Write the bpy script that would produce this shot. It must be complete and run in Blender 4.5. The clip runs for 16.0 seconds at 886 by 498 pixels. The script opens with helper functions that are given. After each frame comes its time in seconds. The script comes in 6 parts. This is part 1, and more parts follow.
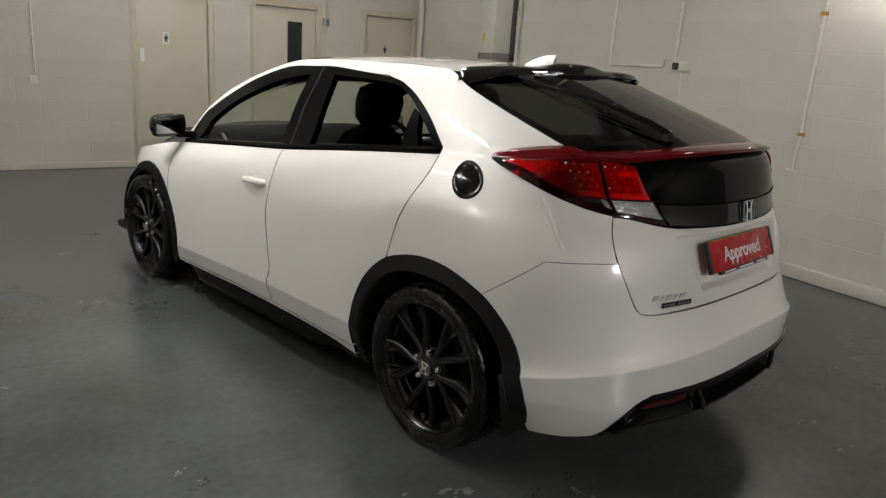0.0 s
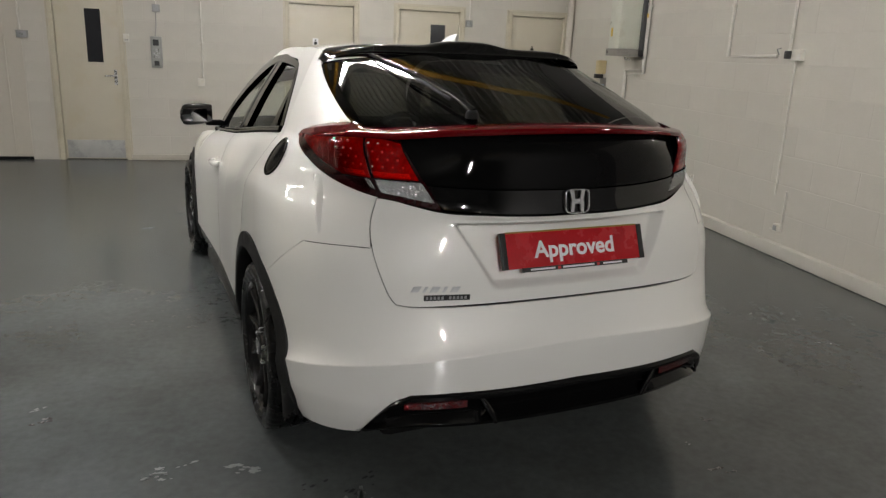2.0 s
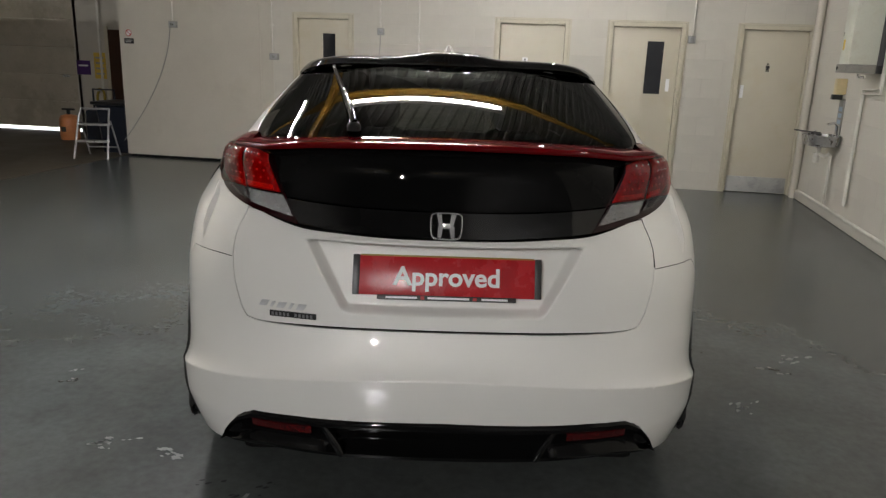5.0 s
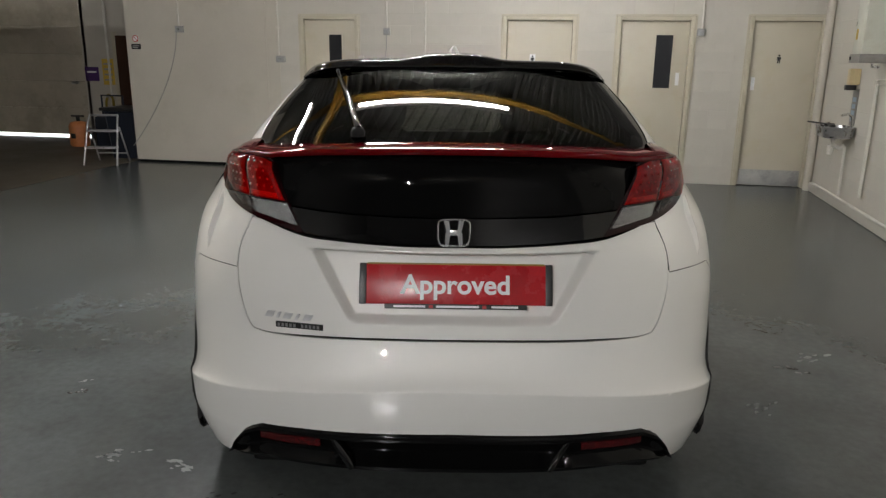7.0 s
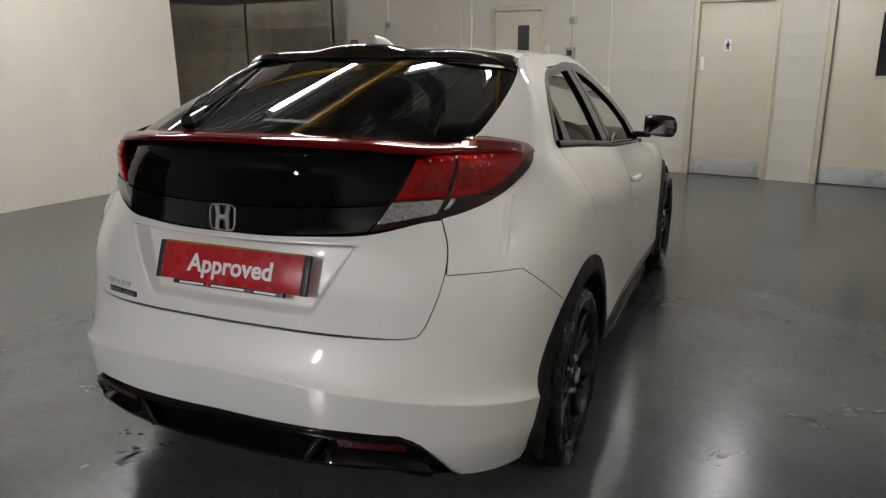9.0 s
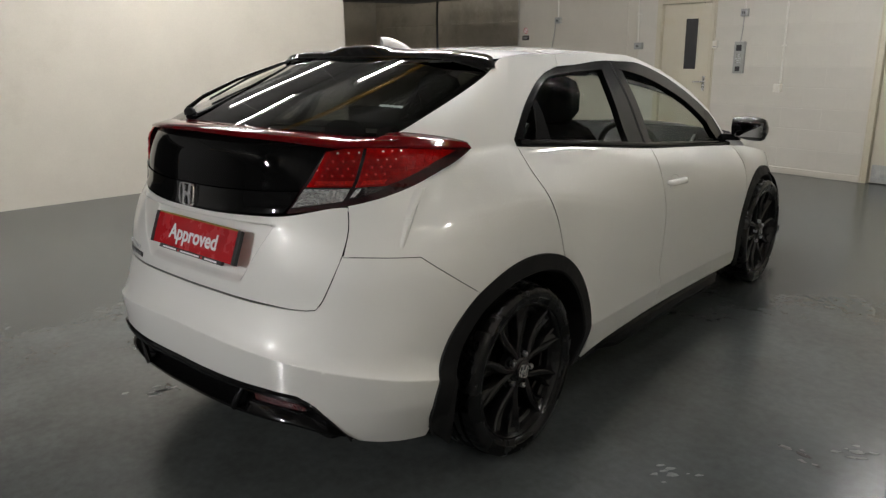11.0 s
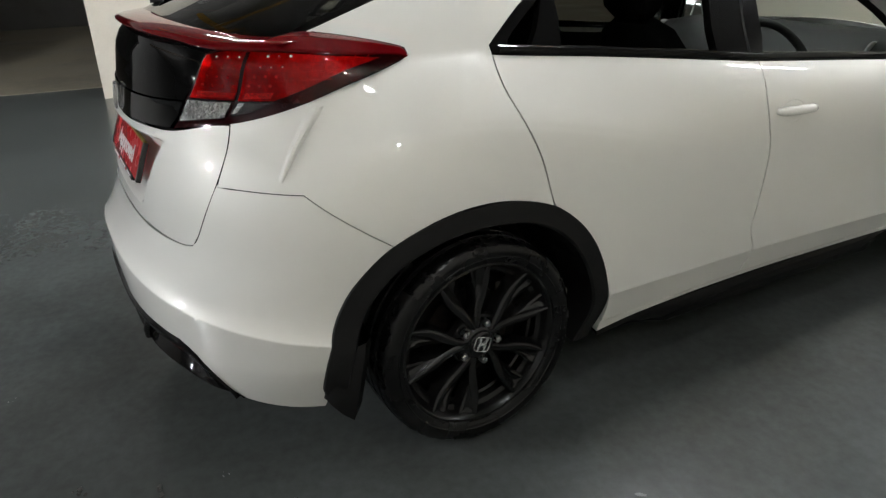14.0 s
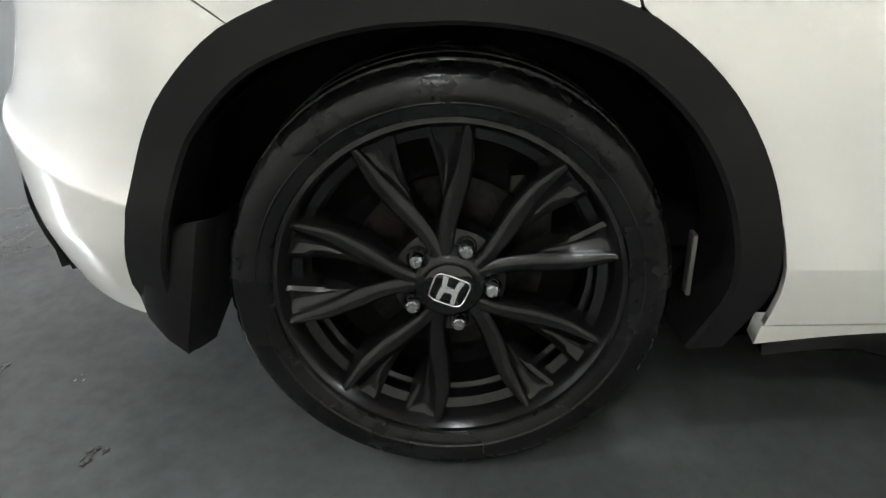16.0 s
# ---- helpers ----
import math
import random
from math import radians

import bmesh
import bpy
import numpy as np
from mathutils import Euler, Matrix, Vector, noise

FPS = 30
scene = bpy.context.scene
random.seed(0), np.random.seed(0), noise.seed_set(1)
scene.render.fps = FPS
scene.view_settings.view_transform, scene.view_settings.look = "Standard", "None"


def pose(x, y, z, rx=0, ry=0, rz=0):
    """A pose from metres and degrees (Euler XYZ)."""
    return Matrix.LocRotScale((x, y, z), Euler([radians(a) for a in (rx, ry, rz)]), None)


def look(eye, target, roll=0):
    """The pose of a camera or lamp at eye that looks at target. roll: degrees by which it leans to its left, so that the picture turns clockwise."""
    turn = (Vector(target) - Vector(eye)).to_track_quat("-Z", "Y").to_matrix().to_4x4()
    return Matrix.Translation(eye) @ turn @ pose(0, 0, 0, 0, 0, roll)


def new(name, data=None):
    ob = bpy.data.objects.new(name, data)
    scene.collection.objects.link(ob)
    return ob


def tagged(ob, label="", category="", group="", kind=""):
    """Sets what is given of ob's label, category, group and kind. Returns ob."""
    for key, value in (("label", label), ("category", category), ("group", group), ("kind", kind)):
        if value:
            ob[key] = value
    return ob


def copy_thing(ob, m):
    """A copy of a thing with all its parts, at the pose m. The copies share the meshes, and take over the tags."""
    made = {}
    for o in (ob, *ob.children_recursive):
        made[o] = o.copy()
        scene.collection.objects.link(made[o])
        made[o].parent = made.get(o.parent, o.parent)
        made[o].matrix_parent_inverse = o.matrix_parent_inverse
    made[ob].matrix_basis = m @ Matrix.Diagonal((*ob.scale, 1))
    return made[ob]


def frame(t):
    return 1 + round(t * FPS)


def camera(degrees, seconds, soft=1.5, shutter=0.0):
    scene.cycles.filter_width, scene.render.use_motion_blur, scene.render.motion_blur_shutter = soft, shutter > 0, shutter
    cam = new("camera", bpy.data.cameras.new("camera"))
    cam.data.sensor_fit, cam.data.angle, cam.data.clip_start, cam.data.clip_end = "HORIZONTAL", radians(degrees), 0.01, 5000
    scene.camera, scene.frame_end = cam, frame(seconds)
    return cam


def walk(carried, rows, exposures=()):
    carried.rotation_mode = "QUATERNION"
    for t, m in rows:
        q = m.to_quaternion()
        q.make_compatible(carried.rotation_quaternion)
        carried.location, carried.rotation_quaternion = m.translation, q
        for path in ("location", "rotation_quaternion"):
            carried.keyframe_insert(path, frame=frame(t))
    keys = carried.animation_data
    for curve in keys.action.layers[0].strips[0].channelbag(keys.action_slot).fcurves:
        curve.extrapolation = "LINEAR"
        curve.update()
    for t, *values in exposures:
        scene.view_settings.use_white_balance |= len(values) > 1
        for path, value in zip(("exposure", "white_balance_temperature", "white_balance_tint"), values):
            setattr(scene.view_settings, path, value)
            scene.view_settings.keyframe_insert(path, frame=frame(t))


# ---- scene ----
cam = camera(63.3, 16.0, soft=1.35)
PATH = [
    (0, (-2.298, -2.264, 1.49), (-1.191, -0.682, 0.97), 3.9),
    (0.5, (-1.965, -2.429, 1.466), (-1.007, -0.757, 0.929), 4.8),
    (1, (-1.67, -2.616, 1.46), (-0.83, -0.876, 0.944), 4.9),
    (1.5, (-1.225, -2.745, 1.456), (-0.589, -0.934, 0.893), 3.4),
    (2, (-0.844, -2.821, 1.453), (-0.357, -0.956, 0.921), 2.5),
    (2.5, (-0.396, -2.819, 1.45), (-0.211, -0.903, 0.907), 1.2),
    (3, (-0.052, -2.794, 1.447), (-0.096, -0.862, 0.932), 1.0),
    (3.5, (0.232, -2.753, 1.468), (0.047, -0.825, 0.968), 2.1),
    (4, (0.356, -2.743, 1.46), (0.085, -0.824, 0.964), 2.5),
    (6.3, (0.477, -2.655, 1.464), (0.111, -0.762, 0.934), 1.0),
    (6.5, (0.48, -2.658, 1.465), (0.1, -0.768, 0.934), 0.8),
    (7, (0.446, -2.651, 1.475), (0.102, -0.749, 0.961), 0.7),
    (7.5, (0.57, -2.598, 1.447), (0.2, -0.703, 0.927), 0.0),
    (8, (0.991, -2.47, 1.455), (0.356, -0.652, 0.915), -2.0),
    (8.5, (1.346, -2.32, 1.449), (0.521, -0.57, 0.94), -1.9),
    (9, (1.78, -2.092, 1.47), (0.719, -0.484, 0.933), -0.7),
    (9.5, (2.07, -1.884, 1.466), (0.789, -0.437, 0.951), -1.7),
    (9.7, (2.188, -1.764, 1.461), (0.825, -0.404, 0.922), -1.2),
    (11.8, (2.603, -1.578, 1.494), (1.095, -0.382, 0.949), -1.0),
    (12, (2.588, -1.58, 1.487), (1.084, -0.379, 0.944), -0.9),
    (12.5, (2.587, -1.545, 1.474), (1.098, -0.328, 0.926), -1.2),
    (13, (2.638, -1.247, 1.468), (1.052, -0.17, 0.896), -2.0),
    (13.5, (2.66, -0.91, 1.45), (1.013, 0.025, 0.807), -1.1),
    (14, (2.554, -0.531, 1.433), (0.821, 0.059, 0.628), -1.9),
    (14.5, (2.412, -0.14, 1.427), (0.628, 0.09, 0.552), 1.5),
    (15, (2.118, 0.177, 1.345), (0.377, 0.144, 0.362), -0.2),
    (15.5, (1.866, 0.33, 1.165), (0.213, 0.043, 0.078), -1.5),
    (16, (1.772, 0.330, 0.829), (0.002, -0.032, -0.030), -1.3),
]
EXPOSURES = [(0, 0.9, 6750, 10), (1.0, 1.15, 6700, 10), (4.0, 1.25, 6600, 10), (7.0, 1.3, 6550, 10), (9.0, 1.24, 6500, 10), (12.5, 1.47, 6450, 9), (13.5, 1.64, 6330, 8), (14.0, 1.85, 6265, 7), (14.5, 1.96, 6200, 7), (15.0, 2.16, 6120, 6), (15.5, 2.36, 6050, 6), (16, 3.02, 6100, 6)]
walk(cam, [(t, look(eye, target, roll)) for t, eye, target, roll in PATH], EXPOSURES)

# ---- light ----
world = bpy.data.worlds.new("world")
scene.world = world
world.use_nodes = True
world.node_tree.nodes["Background"].inputs[0].default_value = (0.9, 0.95, 1.0, 1)
world.node_tree.nodes["Background"].inputs[1].default_value = 0.02

# ---- materials ----
def rgb(r, g=None, b=None):
    return (r, r if g is None else g, r if b is None else b, 1.0)


def surface(name, colour, rough=0.5, metal=0.0, coat=0.0, vary=0.12, scale=3.0, grain=60.0, bump=0.0, spread=0.1, second=None, amount=0.5, edge=(0.52, 0.62),
            blotch=1.2, piece=0.0, spec=0.5, emit=None, strength=0.0):
    """A procedural surface: colour broken up at two scales, a second colour in blotches, uneven gloss and fine relief."""
    m = bpy.data.materials.new(name)
    m.use_nodes = True
    t = m.node_tree
    n, link = t.nodes, t.links.new
    b = n["Principled BSDF"]
    where = n.new("ShaderNodeTexCoord")

    def cloud(size, detail=4.0, rough_=0.6):
        c = n.new("ShaderNodeTexNoise")
        c.inputs["Scale"].default_value, c.inputs["Detail"].default_value, c.inputs["Roughness"].default_value = size, detail, rough_
        link(where.outputs["Object"], c.inputs["Vector"])
        return c.outputs["Fac"]

    def ramp(fac, a, b_, lo, hi):
        r = n.new("ShaderNodeMapRange")
        r.inputs[1].default_value, r.inputs[2].default_value, r.inputs[3].default_value, r.inputs[4].default_value = a, b_, lo, hi
        link(fac, r.inputs[0])
        return r.outputs[0]

    def mix(kind, fac, a, c):
        x = n.new("ShaderNodeMix")
        x.data_type, x.blend_type = "RGBA", kind
        for sock, v in ((x.inputs[0], fac), (x.inputs[6], a), (x.inputs[7], c)):
            if isinstance(v, (tuple, float, int)):
                sock.default_value = v
            else:
                link(v, sock)
        return x.outputs[2]

    big, fine = cloud(scale), cloud(grain, 3.0)
    base = colour
    if second:
        base = mix("MIX", ramp(cloud(blotch, 8.0, 0.68), edge[0], edge[1], 0.0, amount), colour, second)
    tone = ramp(big, 0.3, 0.7, 1 - vary, 1 + vary)
    grey = n.new("ShaderNodeCombineColor")
    for k in range(3):
        link(tone, grey.inputs[k])
    base = mix("MULTIPLY", 1.0, base, grey.outputs[0])
    tone2 = ramp(fine, 0.3, 0.7, 1 - vary / 2, 1 + vary / 2)
    grey2 = n.new("ShaderNodeCombineColor")
    for k in range(3):
        link(tone2, grey2.inputs[k])
    base = mix("MULTIPLY", 1.0, base, grey2.outputs[0])
    if piece:
        info = n.new("ShaderNodeObjectInfo")
        tone3 = ramp(info.outputs["Random"], 0, 1, 1 - piece, 1 + piece)
        grey3 = n.new("ShaderNodeCombineColor")
        for k in range(3):
            link(tone3, grey3.inputs[k])
        base = mix("MULTIPLY", 1.0, base, grey3.outputs[0])
    link(base, b.inputs["Base Color"])
    link(ramp(big, 0.3, 0.7, max(0.02, rough - spread), min(1, rough + spread)), b.inputs["Roughness"])
    b.inputs["Metallic"].default_value, b.inputs["Coat Weight"].default_value = metal, coat
    b.inputs["Coat Roughness"].default_value = 0.03
    b.inputs["Specular IOR Level"].default_value = spec
    if bump:
        relief = n.new("ShaderNodeBump")
        relief.inputs["Strength"].default_value, relief.inputs["Distance"].default_value = 1.0, bump
        link(fine, relief.inputs["Height"])
        link(relief.outputs[0], b.inputs["Normal"])
    if emit:
        b.inputs["Emission Color"].default_value, b.inputs["Emission Strength"].default_value = emit, strength
    return m


def glazing(name, colour, rough=0.0, ior=1.45):
    """Thin clear or tinted glass."""
    m = bpy.data.materials.new(name)
    m.use_nodes = True
    t = m.node_tree
    n, link = t.nodes, t.links.new
    clear, gloss, blend = n.new("ShaderNodeBsdfTransparent"), n.new("ShaderNodeBsdfGlossy"), n.new("ShaderNodeMixShader")
    fres = n.new("ShaderNodeFresnel")
    fres.inputs[0].default_value = ior
    clear.inputs[0].default_value, gloss.inputs["Roughness"].default_value = colour, rough
    link(fres.outputs[0], blend.inputs[0])
    link(clear.outputs[0], blend.inputs[1])
    link(gloss.outputs[0], blend.inputs[2])
    link(blend.outputs[0], n["Material Output"].inputs[0])
    return m


PEARL = surface("pearl_white_paint", rgb(0.825, 0.815, 0.772), rough=0.48, metal=0.12, spec=0.3, coat=1.0, vary=0.006, scale=1.5, grain=900, spread=0.0)
PEARL.node_tree.nodes["Principled BSDF"].inputs["Coat IOR"].default_value = 1.68
GLOSS_BLACK = surface("gloss_black_paint", rgb(0.005), rough=0.04, coat=0.0, spec=0.5, vary=0.1, spread=0.0)
PLASTIC = surface("black_grained_plastic", rgb(0.0065), rough=0.6, spec=0.22, vary=0.15, scale=9, grain=900, bump=0.0003)
RUBBER = surface("tyre_rubber", rgb(0.0045), rough=0.28, spec=0.27, vary=0.3, scale=9, grain=160, bump=0.0003, second=rgb(0.010), amount=0.5, blotch=7, spread=0.14)
DIFFUSER = surface("dark_gloss_plastic", rgb(0.004), rough=0.07, spec=0.2, vary=0.1, spread=0.0)
TRIM = surface("black_window_trim", rgb(0.006), spec=0.10, rough=0.12, vary=0.1, spread=0.0)
CAVITY = surface("underbody_black", rgb(0.006), rough=0.9, spec=0.1)
ALLOY = surface("satin_black_alloy", rgb(0.007), rough=0.20, vary=0.08, scale=18, grain=300, spread=0.01, spec=0.36)
STEEL = surface("brake_steel", rgb(0.025, 0.024, 0.022), rough=0.5, metal=1.0, vary=0.4, scale=30, second=rgb(0.03, 0.02, 0.014), amount=0.5, blotch=16)
CHROME = surface("chrome", rgb(0.82), rough=0.08, metal=1.0, vary=0.03, spread=0.0)
DARK_CHROME = surface("nut_steel", rgb(0.5), rough=0.28, metal=1.0, vary=0.15, scale=60)
SEAT = surface("black_seat_fabric", rgb(0.006), rough=1.0, spec=0.0, vary=0.25, grain=400, bump=0.0006)
DASH = surface("soft_dashboard_plastic", rgb(0.010), rough=0.6, spec=0.05, vary=0.15, grain=500, bump=0.0004)
MIRROR = surface("tinted_mirror_glass", rgb(0.25), rough=0.05, metal=1.0, vary=0.03, spread=0.02)
EMBLEM = surface("bright_emblem_chrome", rgb(0.80), rough=0.16, metal=0.75, vary=0.05, scale=40, spread=0.0)
SILVER = surface("silver_trim", rgb(0.35), rough=0.35, metal=0.8, vary=0.1)
CLEAR = glazing("clear_window_glass", rgb(0.84, 0.87, 0.84), ior=1.06)
TINT = glazing("dark_rear_glass", rgb(0.085, 0.088, 0.08), ior=1.42)

WALL_PAINT = surface("cream_wall_paint", rgb(0.50, 0.465, 0.395), rough=0.5, vary=0.05, scale=1.6, grain=90, bump=0.0010, second=rgb(0.41, 0.375, 0.30), amount=0.5, edge=(0.55, 0.72), blotch=1.1, spread=0.1)
BLOCK_PAINT = surface("painted_blockwork", rgb(0.51, 0.485, 0.425), rough=0.5, vary=0.05, scale=2.2, grain=120, bump=0.0008, second=rgb(0.42, 0.385, 0.31), amount=0.5, edge=(0.58, 0.74), blotch=1.6, piece=0.025)
DOOR_PAINT = surface("cream_door_paint", rgb(0.52, 0.48, 0.38), rough=0.4, vary=0.04, scale=2, grain=140, bump=0.0004, second=rgb(0.5, 0.44, 0.3), amount=0.4, blotch=2.5)
FRAME_PAINT = surface("cream_frame_paint", rgb(0.50, 0.46, 0.35), rough=0.4, vary=0.05, scale=3, grain=140, bump=0.0005, second=rgb(0.45, 0.39, 0.27), amount=0.4, blotch=5)
KICK = surface("brushed_kick_plate", rgb(0.42, 0.42, 0.40), rough=0.5, metal=0.35, vary=0.12, scale=5, grain=300, second=rgb(0.25), amount=0.5, blotch=6)
FLOOR_PAINT = surface("worn_grey_floor_paint", rgb(0.074, 0.082, 0.081), rough=0.225, vary=0.22, scale=1.3, grain=26, bump=0.00035, second=rgb(0.055, 0.058, 0.053), amount=0.7, edge=(0.38, 0.66), blotch=0.9, spread=0.0)
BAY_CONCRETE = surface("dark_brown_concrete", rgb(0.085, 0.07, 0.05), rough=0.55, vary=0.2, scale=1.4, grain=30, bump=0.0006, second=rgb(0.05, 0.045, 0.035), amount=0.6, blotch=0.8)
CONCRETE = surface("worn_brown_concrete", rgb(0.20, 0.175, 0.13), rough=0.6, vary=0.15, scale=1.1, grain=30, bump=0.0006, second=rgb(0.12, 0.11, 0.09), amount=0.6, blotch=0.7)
SCUFF = surface("pale_floor_scuffs", rgb(0.118, 0.126, 0.12), rough=0.45, vary=0.3, scale=20)
WATER = surface("standing_water", rgb(0.035, 0.038, 0.037), rough=0.03, spec=0.5, vary=0.1, spread=0.0)
STAIN = surface("brown_floor_stain", rgb(0.052, 0.05, 0.045), rough=0.28, vary=0.3, scale=20)
DARK_GLASS = surface("wired_dark_glass", rgb(0.018, 0.019, 0.022), rough=0.12, vary=0.1)
GREY_BOX = surface("grey_plastic_box", rgb(0.30, 0.30, 0.28), rough=0.45, vary=0.08, scale=12)
WHITE_PLASTIC = surface("white_plastic", rgb(0.62, 0.60, 0.54), rough=0.4, vary=0.05, scale=10, second=rgb(0.5, 0.45, 0.35), amount=0.4, blotch=9)
BLACK_PLASTIC = surface("black_plastic", rgb(0.015), rough=0.4)
STAINLESS = surface("stainless_sink", rgb(0.42), rough=0.3, metal=0.9, vary=0.15, scale=10, second=rgb(0.2, 0.17, 0.13), amount=0.5, blotch=8)
YELLOW_STEEL = surface("yellow_steel_beam", rgb(0.38, 0.21, 0.03), rough=0.5, vary=0.15, scale=3, second=rgb(0.25, 0.14, 0.03), amount=0.4)
SHEETING = surface("grey_roof_sheeting", rgb(0.19, 0.187, 0.175), rough=0.5, vary=0.12, scale=1.2, second=rgb(0.12, 0.105, 0.085), amount=0.5)
TUBE = surface("lit_fluorescent_tube", rgb(0.9), rough=0.4, vary=0.0, emit=(0.985, 0.97, 0.985, 1), strength=235.0)
# for the two unseen lamps added to brighten the bays
TUBE_BAY_FILL = surface("bay_fill_tube", rgb(0.9), rough=0.4, vary=0.0, emit=(0.985, 0.97, 0.94, 1), strength=62.0)
GLOBE = surface("lit_lamp_globe", rgb(0.9), rough=0.4, vary=0.0, emit=(0.985, 0.97, 0.95, 1), strength=48.0)
TUBE_FAINT = surface("faint_fluorescent_tube", rgb(0.9), rough=0.4, vary=0.0, emit=(0.985, 0.97, 0.94, 1), strength=42.0)
TUBE_FILL = surface("floor_fill_tube", rgb(0.9), rough=0.4, vary=0.0, emit=(0.985, 0.97, 0.94, 1), strength=68.0)
TUBE_NEW = surface("bright_fluorescent_tube", rgb(0.9), rough=0.4, vary=0.0, emit=(0.985, 0.97, 0.985, 1), strength=1450.0)
TUBE_WORN = surface("worn_fluorescent_tube", rgb(0.9), rough=0.4, vary=0.0, emit=(0.985, 0.97, 0.96, 1), strength=62.0)
SLIT = surface("daylight_under_door", rgb(0.8), rough=0.6, vary=0.0, emit=(0.9, 0.97, 1.0, 1), strength=1.2)
BROWN = surface("brown_stained_door", rgb(0.05, 0.02, 0.01), rough=0.45, vary=0.2, scale=6)
GALV = surface("pale_door_panels", rgb(0.46, 0.41, 0.32), rough=0.55, vary=0.12, scale=2, second=rgb(0.30, 0.26, 0.19), amount=0.5)
# for added walls, kept dark so that reflections and bounced light stay low
ADDED_DARK = surface("added_dark_cladding", rgb(0.11, 0.107, 0.10), rough=0.6, vary=0.12, scale=2, second=rgb(0.08, 0.075, 0.065), amount=0.5)
ALU = surface("ladder_aluminium", rgb(0.5), rough=0.35, metal=0.7, vary=0.12, scale=20)
ORANGE = surface("orange_plastic_tank", rgb(0.55, 0.20, 0.07), rough=0.45, vary=0.12, scale=12)
BLUE = surface("dark_blue_plastic", rgb(0.010, 0.014, 0.024), rough=0.5)
PURPLE = surface("purple_notice", rgb(0.06, 0.02, 0.12), rough=0.5)
YELLOW = surface("yellow_hose", rgb(0.26, 0.19, 0.02), rough=0.5, vary=0.1)
RED = surface("red_print", rgb(0.45, 0.03, 0.03), rough=0.5)
PAPER = surface("white_sign_card", rgb(0.75), rough=0.5, vary=0.03)
LAMP_GLASS = surface("headlight_glass", rgb(0.45), rough=0.1, metal=0.5, vary=0.2, scale=20)
HEATER_PAINT = surface("pale_green_enamel", rgb(0.52, 0.53, 0.45), rough=0.35, vary=0.05, scale=3, second=rgb(0.45, 0.43, 0.34), amount=0.4, blotch=4)
DARK_GREY = surface("dark_grey_steel", rgb(0.06, 0.06, 0.062), rough=0.5, vary=0.15, scale=8)
GREY_METAL = surface("dull_grey_metal", rgb(0.22, 0.21, 0.19), rough=0.45, metal=0.4, vary=0.12, scale=9)
YELLOW_LABEL = surface("yellow_label", rgb(0.62, 0.42, 0.06), rough=0.5, vary=0.1)
INK = surface("black_ink", rgb(0.012), rough=0.5)


def box(x0, x1, y0, y1, z0, z1, bevel=0.0, bm=None):
    """A box with softened edges, into bm."""
    bm = bm or bmesh.new()
    made = bmesh.ops.create_cube(bm, size=1.0, matrix=Matrix.LocRotScale(((x0 + x1) / 2, (y0 + y1) / 2, (z0 + z1) / 2), None, (abs(x1 - x0), abs(y1 - y0), abs(z1 - z0))))
    if bevel:
        edges = list({e for v in made["verts"] for e in v.link_edges})
        bmesh.ops.bevel(bm, geom=edges, offset=bevel, segments=2, affect="EDGES", profile=0.6)
    return bm


def rod(points, radius, sides=10, bm=None, closed=False, flat=1.0):
    """A round bar swept along points, into bm."""
    bm = bm or bmesh.new()
    pts = [Vector(p) for p in points]
    rings, last = [], None
    for i, p in enumerate(pts):
        a, b = pts[i - 1 if i or closed else i], pts[(i + 1) % len(pts) if i + 1 < len(pts) or closed else i]
        d = (b - a).normalized()
        u = (last - d * last.dot(d)) if last else d.orthogonal()
        u.normalize()
        last, v = u, d.cross(u)
        r = radius[i] if isinstance(radius, (list, tuple)) else radius
        rings.append([bm.verts.new(p + (u * math.cos(k * 2 * math.pi / sides) + v * math.sin(k * 2 * math.pi / sides) * flat) * r) for k in range(sides)])
    n = len(rings)
    for i in range(n if closed else n - 1):
        for k in range(sides):
            bm.faces.new((rings[i][k], rings[i][(k + 1) % sides], rings[(i + 1) % n][(k + 1) % sides], rings[(i + 1) % n][k]))
    if not closed:
        bm.faces.new(rings[0][::-1])
        bm.faces.new(rings[-1])
    return bm


def lathe(profile, sides=48, axis="Z", bm=None, closed=False):
    """Profile of (radius, height) spun round an axis."""
    bm = bm or bmesh.new()
    turn = {"Z": Matrix(), "X": Matrix.Rotation(math.pi / 2, 4, "Y"), "Y": Matrix.Rotation(-math.pi / 2, 4, "X")}[axis]
    rings = []
    for r, h in profile:
        rings.append([bm.verts.new(turn @ Vector((r * math.cos(k * 2 * math.pi / sides), r * math.sin(k * 2 * math.pi / sides), h))) for k in range(sides)])
    n = len(rings)
    for i in range(n if closed else n - 1):
        for k in range(sides):
            bm.faces.new((rings[i][k], rings[i][(k + 1) % sides], rings[(i + 1) % n][(k + 1) % sides], rings[(i + 1) % n][k]))
    return bm


def slab(outline, depth, bm=None):
    """A flat outline (x, z) given a thickness along y."""
    bm = bm or bmesh.new()
    front = [bm.verts.new((x, 0, z)) for x, z in outline]
    back = [bm.verts.new((x, depth, z)) for x, z in outline]
    bm.faces.new(front)
    bm.faces.new(back[::-1])
    for i in range(len(front)):
        j = (i + 1) % len(front)
        bm.faces.new((front[j], front[i], back[i], back[j]))
    return bm


